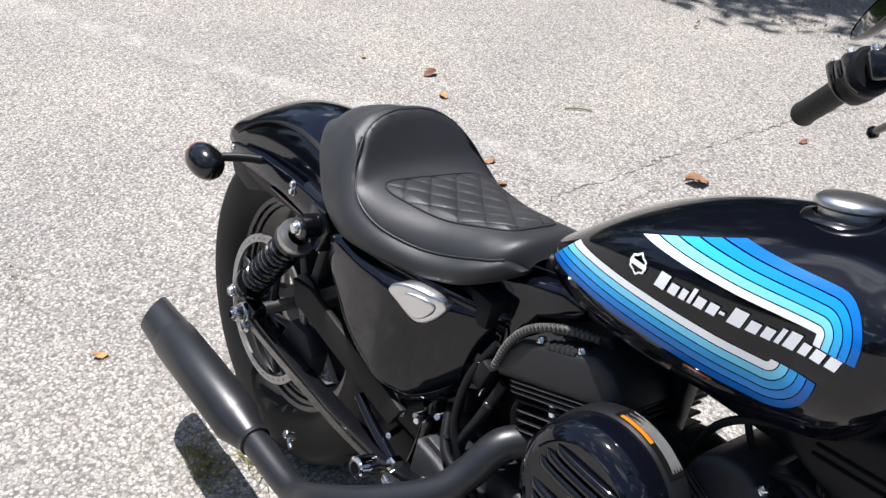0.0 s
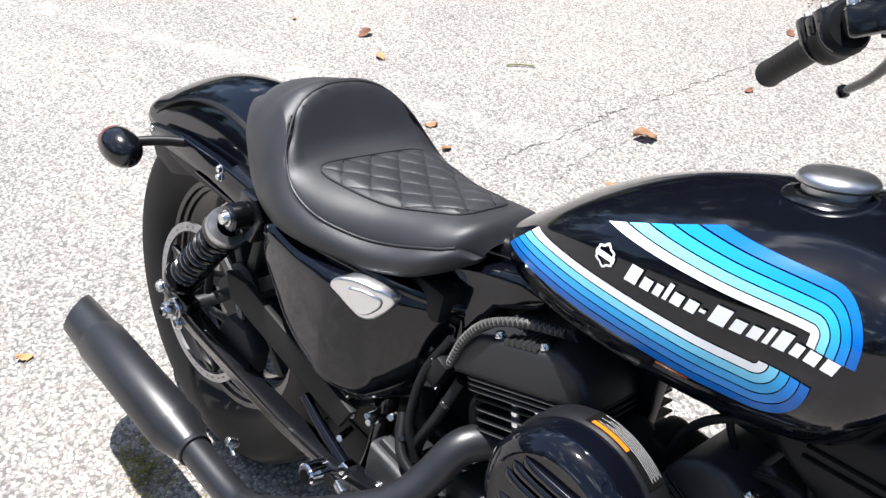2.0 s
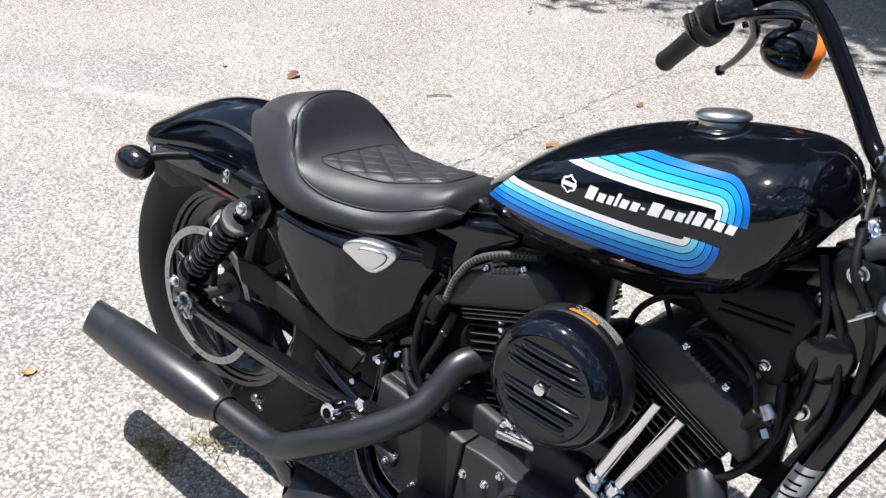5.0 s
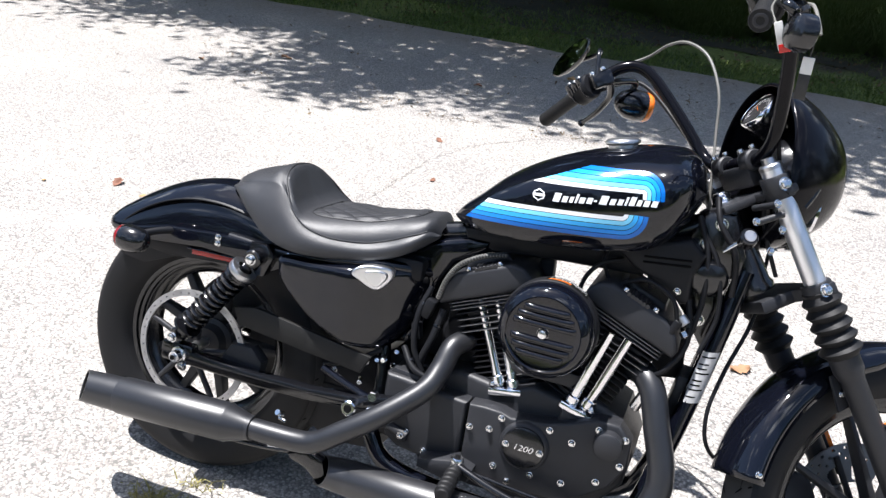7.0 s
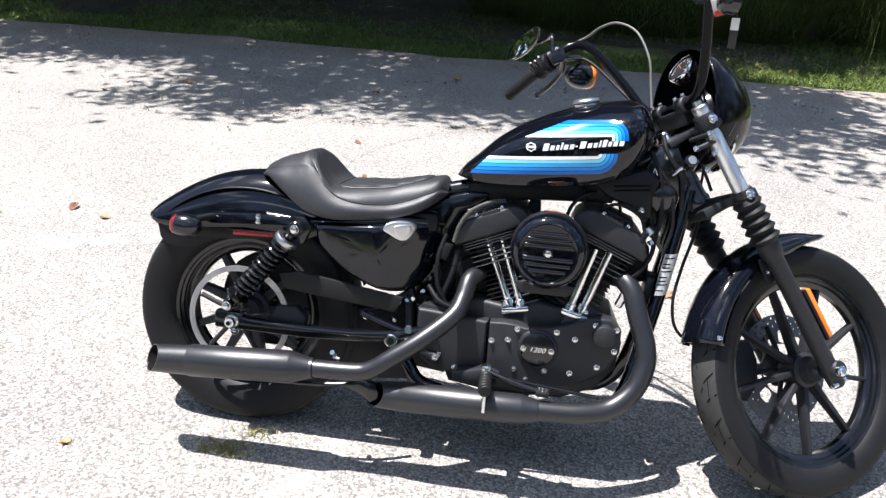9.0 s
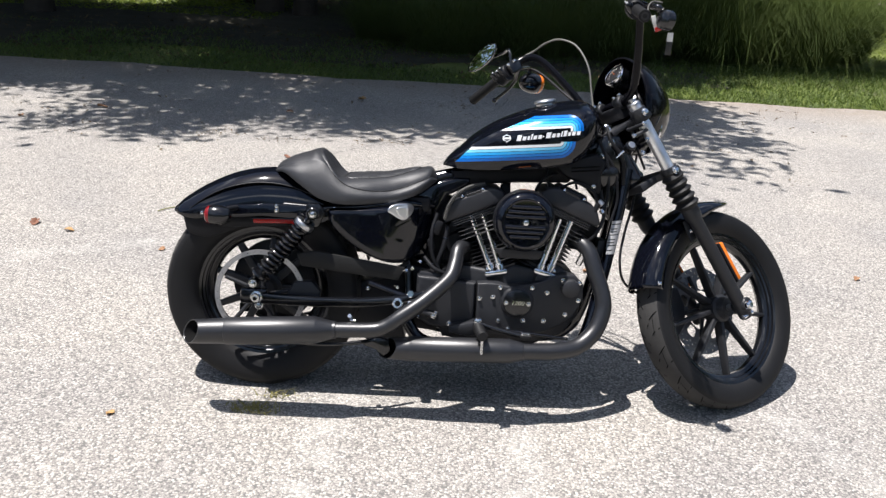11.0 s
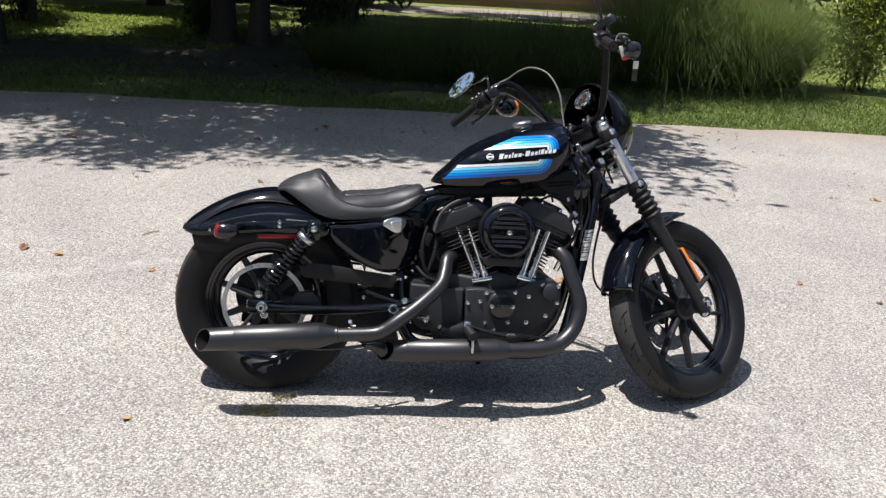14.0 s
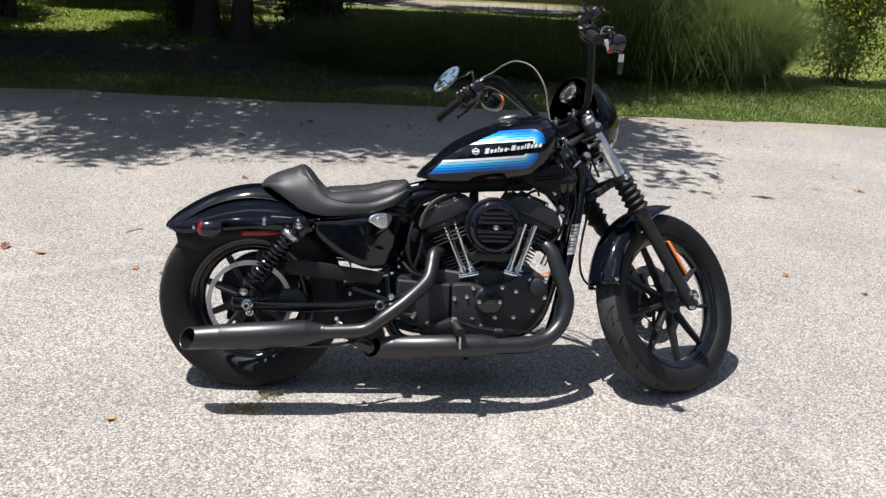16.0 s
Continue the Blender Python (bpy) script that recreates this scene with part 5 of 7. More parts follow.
# left side: primary case, side stand, peg
primary = part("primary_cover", prism([(0.50, 0.36), (0.56, 0.43), (0.70, 0.43), (0.90, 0.41), (0.98, 0.35), (0.97, 0.27), (0.90, 0.215), (0.66, 0.205), (0.54, 0.24)], 0.10, 0.165, 0.02, 4), SATIN, bike, "black primary drive cover")
stand = part("side_stand", tube([(0.80, 0.120, 0.150), (0.785, 0.17, 0.090), (0.765, 0.225, 0.012 - 0.04)], 0.010, 12), GLOSSY, bike, "black side stand, let down")
part("stand_foot", box((0.762, 0.232, -0.043), (0.06, 0.035, 0.010), 0.004, Matrix.Rotation(radians(11.5), 4, "X")), GLOSSY, stand)
part("left_foot_peg", rod((0.690, 0.175, 0.262), (0.700, 0.300, 0.262), 0.015, 20), RUBBER, bike, "folding rider foot peg with rubber")

# ---- hoses and wiring round the engine ----
LOOM = [(0.690, -0.070, 0.702), (0.645, -0.088, 0.692), (0.605, -0.098, 0.668), (0.580, -0.10, 0.630), (0.568, -0.10, 0.585)]
loom = part("wiring_loom", tube(LOOM, 0.0056, 12), BRAID, bike, "black wiring conduit with light braid")
way_ = spline(LOOM, 40)
for turn in range(4):
    strand = []
    for i, c in enumerate(way_):
        d = (way_[min(i + 1, len(way_) - 1)] - way_[max(i - 1, 0)]).normalized()
        u = d.cross(Vector((0, 1, 0))).normalized()
        a = (i * 0.62 if turn % 2 else -i * 0.62) + math.pi * (turn // 2)
        strand.append(c + (u * math.cos(a) + d.cross(u) * math.sin(a)) * 0.0057)
    part("braid_strand", tube(strand, 0.00055, 5, smooth=False), CABLE, loom)
for i, (pts, r) in enumerate([
    ([(0.58, -0.085, 0.56), (0.57, -0.10, 0.50), (0.555, -0.105, 0.45), (0.55, -0.10, 0.41)], 0.008),
    ([(0.545, -0.08, 0.60), (0.53, -0.10, 0.54), (0.535, -0.11, 0.47), (0.56, -0.11, 0.42)], 0.0065),
    ([(0.51, -0.10, 0.46), (0.55, -0.125, 0.425), (0.62, -0.12, 0.405)], 0.007),
    ([(1.06, -0.07, 0.70), (1.075, -0.08, 0.62), (1.05, -0.09, 0.56), (1.01, -0.08, 0.52)], 0.006),
    ([(0.46, -0.10, 0.44), (0.40, -0.115, 0.40), (0.33, -0.10, 0.37)], 0.006),
]):
    hose = part("hose", tube(pts, r, 12), PLASTIC, bike, "black rubber hose")
    a, b = Vector(pts[0]), Vector(pts[1])
    part("hose_clip", rod(a + (b - a) * 0.55, a + (b - a) * 0.68, r * 1.15, 12), GLOSSY, hose)
part("oil_sensor", rod((1.005, -0.085, 0.46), (1.02, -0.095, 0.50), 0.011, 12), ZINC, bike, "plated oil pressure switch")
plug = part("spark_plug_lead", tube([(0.93, -0.07, 0.70), (0.975, -0.085, 0.722), (1.03, -0.095, 0.700), (1.050, -0.095, 0.655)], 0.0045, 10), PLASTIC, bike, "black ignition lead")
part("plug_cap", rod((1.052, -0.095, 0.660), (1.040, -0.095, 0.632), 0.009, 12), PLASTIC, plug)
for p, q in (((0.36, -0.085, 0.395), (0.36, -0.105, 0.385)), ((0.42, -0.10, 0.36), (0.43, -0.13, 0.362)), ((0.445, -0.11, 0.30), (0.455, -0.135, 0.298)), ((0.43, -0.11, 0.41), (0.44, -0.125, 0.41)), ((0.47, -0.10, 0.425), (0.475, -0.125, 0.425))):
    part("fastener", rod(p, q, 0.0055, 12), ZINC, bike, "plated fastener")

# steering-head clutter: coil cover below the tank, engine mount, regulator, wiring, label
coil = part("coil_cover", prism([(0.90, 0.775), (0.945, 0.738), (1.000, 0.714), (1.046, 0.686), (1.062, 0.694), (1.058, 0.745), (1.074, 0.790), (1.040, 0.815), (0.98, 0.800)], -0.078, 0.078, 0.010, 3), PLASTIC, bike, "black coil cover below the tank front")
# black rods paint the shade of two grooves onto the cover
for z in (0.757, 0.768):
    part("groove_rod", rod((0.96, -0.0785, z - 0.002), (1.05, -0.0785, z + 0.008), 0.0022, 8), GROOVE, coil)
bolts(coil, [(1.035, -0.079, 0.712)], (0, -1, 0))
mount = part("engine_mount", prism([(0.985, 0.715), (1.02, 0.700), (1.06, 0.655), (1.10, 0.600), (1.125, 0.615), (1.12, 0.70), (1.10, 0.76), (1.02, 0.775)], -0.034, 0.034, 0.008), GLOSSY, bike, "black front engine mount bracket")
bolts(mount, [(1.085, -0.035, 0.655)], (0, -1, 0), BIG_BOLT)
reg = part("voltage_regulator", box((1.080, 0, 0.475), (0.030, 0.085, 0.120), 0.006, Matrix.Rotation(radians(8), 4, "Y")), SATIN, bike, "black finned voltage regulator between the frame tubes")
for i in range(7):
    part("fin", box((1.100 - 0.0025 * (3 - i), 0, 0.425 + i * 0.0165), (0.018, 0.082, 0.004), 0.001, Matrix.Rotation(radians(8), 4, "Y"), segs=1), SATIN, reg)
wrap = []
for i in range(7):
    c = Vector((1.1235, -0.0445, 0.605)).lerp(Vector((1.1055, -0.0570, 0.497)), i / 6)
    wrap.append([c + Vector((0.0201 * math.sin(a), -0.0201 * math.cos(a), 0.0030 * math.sin(a))) for a in [radians(-50 + 14 * k) for k in range(9)]])
bm = sheet(wrap)
bmesh.ops.recalc_face_normals(bm, faces=bm.faces[:])
vin = part("frame_label", bm, STICKER, frame_parts, "grey printed sticker on the frame tube")
for k, t in enumerate((0.1, 0.24, 0.33, 0.42, 0.56, 0.65, 0.74, 0.88)):
    c = Vector((1.1235, -0.0445, 0.605)).lerp(Vector((1.1055, -0.0570, 0.497)), t)
    part("printed_bar", sheet([[c + Vector((0.0206 * math.sin(a), -0.0206 * math.cos(a), 0.003 * math.sin(a) + dz)) for a in [radians(-38 + 11 * j) for j in range(6 if k % 3 else 8)]] for dz in (-0.0016, 0.0016)]), GROOVE, vin)
for pts, r in (
    ([(1.045, -0.050, 0.86), (1.075, -0.062, 0.79), (1.085, -0.066, 0.70), (1.075, -0.070, 0.62)], 0.0055),
    ([(1.06, -0.045, 0.83), (1.10, -0.058, 0.77), (1.118, -0.060, 0.68), (1.10, -0.072, 0.60)], 0.0045),
    ([(1.07, -0.030, 0.90), (1.085, -0.055, 0.855), (1.125, -0.060, 0.80), (1.135, -0.052, 0.72)], 0.006),
    ([(0.985, -0.06, 0.70), (0.978, -0.07, 0.73), (0.985, -0.06, 0.77)], 0.004),
    ([(0.90, -0.055, 0.70), (0.885, -0.062, 0.735), (0.89, -0.05, 0.765)], 0.004),
):
    part("wire", tube(pts, r, 10), PLASTIC, bike, "black wiring at the steering head")
horn = part("horn", lathe([(0, 0.028), (0.020, 0.027), (0.034, 0.020), (0.038, 0.010), (0.036, 0), (0, 0)], frame_to((1.085, -0.040, 0.745), (1.10, -0.10, 0.735)), 32), GLOSSY, bike, "small round black horn")
part("horn_bar", rod((1.106, -0.072, 0.815), (1.134, -0.076, 0.842), 0.0030, 10), CHROME, horn, "short chrome rod")
part("horn_bar", rod((1.100, -0.072, 0.806), (1.126, -0.076, 0.832), 0.0026, 10), CHROME, horn, "short chrome rod")
joint = part("lead_joint", rod((1.052, -0.086, 0.668), (1.066, -0.090, 0.655), 0.010, 12), STEEL, bike, "plated joint of the ignition lead")
part("joint_nut", rod((1.062, -0.088, 0.640), (1.070, -0.090, 0.630), 0.008, 6), ZINC, joint)

# bodywork and boxes that close the middle of the frame, some added as fillers
seat_panel = part("frame_panel", prism([(0.38, 0.600), (0.44, 0.652), (0.52, 0.690), (0.60, 0.715), (0.645, 0.715), (0.640, 0.690), (0.575, 0.655), (0.545, 0.600), (0.532, 0.520), (0.515, 0.455), (0.45, 0.440)], -0.052, 0.052, 0.010, 3), PAINT, bike, "gloss black frame panel below the seat nose")
bolts(seat_panel, [(0.504, -0.053, 0.644)], (0, -1, 0))
# added black filler, no known part: darkens the gap behind the swingarm
gap_filler = part("swingarm_gap_filler", prism([(0.22, 0.318), (0.30, 0.262), (0.42, 0.215), (0.56, 0.200), (0.58, 0.400), (0.47, 0.425), (0.38, 0.372), (0.27, 0.352)], -0.040, 0.080, 0.012, 3), PLASTIC, bike, "added black filler behind the swingarm, hiding bright ground")
for p in ((0.33, -0.041, 0.335), (0.47, -0.041, 0.385), (0.50, -0.041, 0.250)):
    bolts(gap_filler, [p], (0, -1, 0))
# added black filler that blocks bright ground below the swingarm
part("wheel_gap_filler", prism([(0.215, 0.300), (0.42, 0.300), (0.46, 0.170), (0.34, 0.158), (0.262, 0.195)], -0.045, 0.060, 0.008), PLASTIC, bike, "added black filler ahead of the rear wheel, hiding bright ground")
starter = part("starter_motor", rod((0.615, -0.052, 0.500), (0.615, 0.080, 0.500), 0.042, 28), PLASTIC, bike, "black starter motor behind the rear cylinder")
part("starter_bracket", prism([(0.570, 0.440), (0.660, 0.440), (0.655, 0.560), (0.610, 0.585), (0.580, 0.560)], -0.040, 0.050, 0.008), PLASTIC, starter)
# three added fillers, no known parts, block bright ground round the cylinders
part("rear_gap_filler", prism([(0.500, 0.420), (0.490, 0.560), (0.505, 0.655), (0.565, 0.652), (0.600, 0.645), (0.605, 0.550), (0.600, 0.420)], 0.000, 0.050, 0.006), PLASTIC, bike, "added black filler behind the rear cylinder, hiding bright ground")
part("tank_gap_filler", prism([(0.748, 0.600), (0.746, 0.690), (0.756, 0.712), (0.778, 0.710), (0.784, 0.600)], 0.000, 0.030, 0.006), PLASTIC, bike, "added black filler below the tank, hiding bright ground")
part("front_gap_filler", prism([(1.022, 0.500), (1.005, 0.580), (1.012, 0.618), (1.060, 0.625), (1.075, 0.600), (1.080, 0.510)], 0.010, 0.045, 0.006), PLASTIC, bike, "added black filler ahead of the front cylinder, hiding bright ground")
part("vent_hose", tube([(0.845, -0.062, 0.650), (0.858, -0.070, 0.700), (0.884, -0.068, 0.732), (0.920, -0.050, 0.744)], 0.0048, 12), RUBBER, bike, "thin black vent hose below the tank")
connector = part("connector", box((0.548, -0.088, 0.555), (0.022, 0.026, 0.044), 0.004, Matrix.Rotation(radians(18), 4, "Y")), PLASTIC, bike, "black wiring connector block")
part("connector", box((0.530, -0.090, 0.500), (0.020, 0.024, 0.036), 0.004, Matrix.Rotation(radians(-12), 4, "Y")), PLASTIC, bike, "black wiring connector block")

# bright fittings near the exhaust bend
clampa = part("muffler_mount", rod((0.435, -0.150, 0.318), (0.435, -0.186, 0.323), 0.017, 24), CHROME, bike, "chrome exhaust mounting bolt")
# black disc paints the dark hollow in the bolt head
part("recess_disc", rod((0.435, -0.1862, 0.323), (0.435, -0.1872, 0.3232), 0.009, 20), GROOVE, clampa)
part("mount_nut", rod((0.473, -0.132, 0.345), (0.473, -0.152, 0.348), 0.012, 6), CHROME, clampa)
part("mount_strap", prism([(0.425, 0.285), (0.49, 0.31), (0.485, 0.335), (0.42, 0.31)], -0.150, -0.140, 0.003), SATIN, clampa)
clip = part("pipe_clip", rod((0.295, -0.205, 0.276), (0.290, -0.222, 0.285), 0.007, 14), ZINC, bike, "plated clip above the exhaust pipe")
part("clip_tail", rod((0.292, -0.214, 0.270), (0.310, -0.218, 0.268), 0.004, 10), ZINC, clip)
for p, q in (((0.450, -0.090, 0.408), (0.456, -0.110, 0.416)), ((0.468, -0.092, 0.414), (0.474, -0.110, 0.422)), ((0.492, -0.092, 0.438), (0.498, -0.108, 0.446)), ((0.51, -0.115, 0.375), (0.518, -0.128, 0.385))):
    hose_end = part("hose_end", rod(p, q, 0.0052, 14), ZINC, bike, "plated hose end")
# added tube whose gloss gives the lower frame its highlight streak
part("highlight_streak_tube", tube([(0.34, -0.128, 0.372), (0.40, -0.132, 0.352), (0.47, -0.132, 0.330)], 0.009, 14), PAINT, bike, "gloss black tube added for a highlight streak on the frame")

# ---- front end, turned to the left ----
for sgn in (-1, 1):
    y = sgn * 0.101
    leg = part("fork_leg", lathe([(0, -0.045), (0.017, -0.045), (0.021, -0.040), (0.0225, -0.02), (0.0225, 0.325), (0.0255, 0.335), (0.0285, 0.345), (0.0285, 0.378), (0, 0.378)], Matrix.Translation((0.056, y, 0)), 28), SATIN, bike, "black front fork leg with rubber gaiter", m=FORK)
    part("axle_boss", lathe([(0, -0.028), (0.021, -0.028), (0.024, -0.024), (0.024, 0.024), (0.021, 0.028), (0, 0.028)], Matrix.Translation((0.062, y, 0)) @ TO_AXLE, 28), SATIN, leg, m=FORK)
    gait = [(0.029, 0.374)]
    for i in range(5):
        p = 0.380 + i * 0.0245
        gait += [(0.0395 - 0.0008 * i, p + 0.006), (0.0405 - 0.0008 * i, p + 0.009), (0.0290, p + 0.0205)]
    gait += [(0.030, 0.505), (0.026, 0.507)]
    part("gaiter", lathe(gait, Matrix.Translation((0.056, y, 0)), 28), RUBBER, leg, "ribbed black rubber gaiter", m=FORK)
    part("fork_tube", lathe([(0, 0.50), (0.0205, 0.50), (0.0205, 0.752), (0, 0.752)], Matrix.Translation((0.056, y, 0)), 28), TUBE, leg, "bright silver fork tube", m=FORK)
    part("fork_cap", lathe([(0.0215, 0.750), (0.0215, 0.757), (0.019, 0.760), (0.013, 0.760), (0.012, 0.772), (0, 0.773)], Matrix.Translation((0.056, y, 0)), 24), STEEL, leg, m=FORK)
    part("reflector", box((0.090, sgn * 0.108, 0.150), (0.014, 0.030, 0.140), 0.004), ORANGE, leg, "orange side reflector", m=FORK)
    part("reflector_frame", box((0.080, sgn * 0.106, 0.150), (0.010, 0.030, 0.146), 0.003), PLASTIC, leg, m=FORK)
axle = part("front_axle", rod((0.056, -0.128, 0), (0.056, 0.128, 0), 0.010, 20), STEEL, bike, m=FORK)
part("axle_nut", lathe([(0, 0.016), (0.008, 0.016), (0.010, 0.012), (0.0135, 0.011), (0.0145, 0.008), (0.0145, -0.002), (0, -0.002)], Matrix.Translation((0.056, -0.129, 0)) @ TO_AXLE, 20), CHROME, axle, "chrome axle nut", m=FORK)
part("pinch_bolt", rod((0.030, -0.112, -0.030), (0.078, -0.112, -0.038), 0.008, 14), CHROME, axle, m=FORK)
cal = part("front_caliper", prism([(-0.105, 0.00), (-0.050, 0.015), (-0.015, 0.075), (-0.010, 0.130), (-0.045, 0.155), (-0.100, 0.145), (-0.130, 0.08), (-0.130, 0.02)], 0.045, 0.095, 0.010, 3), SATIN, bike, "black two-piston front brake caliper", m=FORK)
for s, dep in ((0.505, 0.026), (0.705, 0.018)):
    clamp = part("triple_clamp", prism([(-0.030, -0.045), (0.03, -0.060), (0.05, -0.132), (0.075, -0.130), (0.088, -0.105), (0.075, -0.07), (0.072, 0.07), (0.088, 0.105), (0.075, 0.130), (0.05, 0.132), (0.03, 0.060), (-0.030, 0.045)], -dep / 2, dep / 2, 0.005, 2, Matrix.Rotation(radians(90), 4, "X")), SATIN, bike, "black fork yoke", m=FORK @ Matrix.Translation((0, 0, s)) @ Matrix.Diagonal((1, 1, 1, 1)))
    low, high = (s - 0.018, s + 0.018) if s < 0.6 else (s - 0.012, s + 0.032)
    for sgn in (-1, 1):
        part("clamp_ring", lathe([(0.0205, low), (0.0265, low), (0.0280, low + 0.003), (0.0280, high - 0.003), (0.0265, high), (0.0205, high)], Matrix.Translation((0.056, sgn * 0.101, 0)), 28), SATIN, clamp, m=FORK)
        bolts(clamp, [(0.050, sgn * 0.1315, s + (0.014 if s > 0.6 else 0.004))], (0, sgn, 0), BIG_BOLT, m=FORK)

# fender over the front wheel
rows = []
for i in range(41):
    a = radians(47 + 91 * i / 40)
    r = 0.366 + (0.010 if i < 3 else 0) * (1 - i / 3)
    row = []
    for k in range(17):
        b = -math.pi / 2 + math.pi * k / 16
        w = 0.068 * (1 - 0.55 * max(0, (8 - i) / 8) ** 2)
        d = r - (0.010 + 0.042 * min(1, i / 12)) * (1 - max(0, math.cos(b)) ** 0.75)
        row.append((OFFSET + d * math.cos(a), w * math.copysign(abs(math.sin(b)) ** 0.8, b), d * math.sin(a)))
    rows.append(row)
bm = sheet(rows)
bmesh.ops.recalc_face_normals(bm, faces=bm.faces[:])
front_fender = part("front_fender", bm, PAINT, bike, "glossy black front fender", m=FORK)
thick(front_fender, 0.003)
for sgn in (-1, 1):
    part("fender_bracket", prism([(0.02, 0.27), (0.10, 0.27), (0.09, 0.34), (0.03, 0.34)], sgn * 0.070, sgn * 0.078, 0.003), SATIN, front_fender, m=FORK)
    bolts(front_fender, [(0.04, sgn * 0.079, 0.30), (0.08, sgn * 0.079, 0.30)], (0, sgn, 0), m=FORK)
bolts(front_fender, [(OFFSET + 0.33 * math.cos(radians(135)), -0.066, 0.33 * math.sin(radians(135)))], (0, -1, 0), m=FORK)

# handlebar, grips, switches, levers, mirrors, signals
BAR_LEFT = [(0.060, 0.0, 0.775), (0.060, 0.055, 0.775), (0.063, 0.103, 0.806), (0.067, 0.135, 0.887), (0.066, 0.172, 0.989), (0.052, 0.192, 1.033), (0.020, 0.211, 1.048), (-0.023, 0.235, 1.043), (-0.068, 0.274, 1.031), (-0.102, 0.392, 1.017)]
BAR = [(0.060, 0.0, 0.775), (0.060, 0.055, 0.775), (0.072, 0.115, 0.805), (0.095, 0.170, 0.885), (0.115, 0.235, 0.990), (0.112, 0.272, 1.036), (0.085, 0.300, 1.052), (0.040, 0.325, 1.046), (-0.010, 0.362, 1.034), (-0.070, 0.440, 1.020)]


def right(p):
    """A place on the right half of the bar, which hangs a little lower and further back."""
    a, b, c = p
    k = abs(b) / 0.44
    return (a - 0.045 * k * k, -b, c - 0.030 * k)


bar = part("handlebar", tube([right(p) for p in BAR[:0:-1]] + BAR_LEFT, 0.0125, 18, 8), SHELL, bike, "black mini ape handlebar", m=FORK)
riser = part("bar_riser", box((0.060, 0, 0.748), (0.036, 0.105, 0.046), 0.008), SATIN, bike, "black handlebar riser clamp", m=FORK)
for sgn in (-1, 1):
    g = (lambda a, b, c: Vector((a, b, c))) if sgn > 0 else (lambda a, b, c: Vector(right((a, b, c))))
    p, q = g(-0.004, 0.358, 1.0345), g(-0.078, 0.450, 1.0185)
    if sgn > 0:
        p, q = Vector((-0.068, 0.274, 1.031)), Vector((-0.107, 0.402, 1.0135))
    d = (q - p).normalized()
    Lg = (q - p).length
    prof = [(0, 0), (0.0155, 0), (0.0165, 0.004)]
    for i in range(9):
        s = 0.010 + i * (Lg - 0.02) / 9
        prof += [(0.0160, s), (0.0161, s + 0.0085), (0.0160, s + 0.0095)]
    prof += [(0.0172, Lg - 0.004), (0.0162, Lg), (0, Lg)]
    grip = part("grip", lathe(prof, frame_to(p, q), 26), RUBBER, bike, "black rubber handlebar grip", m=FORK)
    part("grip_ring", lathe([(0.006, Lg + 0.0006), (0.009, Lg + 0.0012), (0.011, Lg + 0.0006)], frame_to(p, q), 24), SATIN, grip, m=FORK)
    hp = p - d * 0.002
    house = part("switch_housing", lathe([(0, 0), (0.021, 0), (0.025, 0.004), (0.026, 0.022), (0.024, 0.030), (0.026, 0.036), (0.026, 0.048), (0.022, 0.054), (0, 0.054)], frame_to(hp, hp - d), 20, squash=1.12), PLASTIC, bike, "black switch housing with buttons", m=FORK)
    for i, (w, hgt) in enumerate(((0.020, 0.030), (0.018, 0.022), (0.016, 0.026))):
        c = hp - d * (0.010 + 0.017 * i) + Vector((-0.018, 0, 0.012))
        pod = part("switch_pod", box((0, 0, 0), (w, hgt, 0.016), 0.004, segs=2), GLOSSY, house, m=FORK @ frame_to(c, c + d, (0, 0, 1)))
        part("switch_mark", box((-0.002, 0.004, 0), (0.005, hgt + 0.0012, 0.005), 0.0006, segs=1), LABEL, house, m=FORK @ frame_to(c, c + d, (0, 0, 1)))
    for k in (0.004, 0.040):
        part("clamp_band", lathe([(0.023, 0), (0.0272, 0.001), (0.0276, 0.003), (0.0272, 0.005), (0.023, 0.006)], frame_to(hp - d * k, hp - d), 28), GLOSSY, house, m=FORK)
    perch = part("lever_perch", box(hp - d * 0.068 + Vector((0.012, 0, 0)), (0.05, 0.026, 0.034), 0.006), GLOSSY, bike, "black lever perch", m=FORK)
    bolts(perch, [hp - d * 0.064 + Vector((0.0, 0, 0.018)), hp - d * 0.076 + Vector((0.018, 0, 0.018))], (0, 0, 1), m=FORK)
    l0 = hp - d * 0.060 + Vector((0.040, 0, -0.004))
    ball = l0 + d * 0.140 + Vector((0.030, 0, -0.012)) if sgn < 0 else Vector((-0.027, 0.394, 0.975))
    lever = part("lever", tube([l0, Vector((0.002, 0.270, 1.004)), Vector((-0.010, 0.330, 0.984)), ball], 0.006, 12, radii=[0.009, 0.0075, 0.006, 0.005]) if sgn > 0 else tube([l0, l0 + d * 0.035 + Vector((0.016, 0, -0.010)), l0 + d * 0.09 + Vector((0.028, 0, -0.014)), l0 + d * 0.135 + Vector((0.030, 0, -0.012))], 0.006, 12, radii=[0.009, 0.0075, 0.006, 0.005]), GLOSSY, bike, "black hand lever with ball end", m=FORK)
    part("lever_ball", lathe([(0, -0.009), (0.006, -0.007), (0.009, 0), (0.006, 0.007), (0, 0.009)], Matrix.Translation(ball), 16), GLOSSY, lever, m=FORK)
    # mirror
    stem0 = hp - d * 0.066 + Vector((0.010, 0, 0.016))
    mc = Vector((-0.003, 0.366, 1.124)) if sgn > 0 else Vector((0.050, -0.410, 1.270))
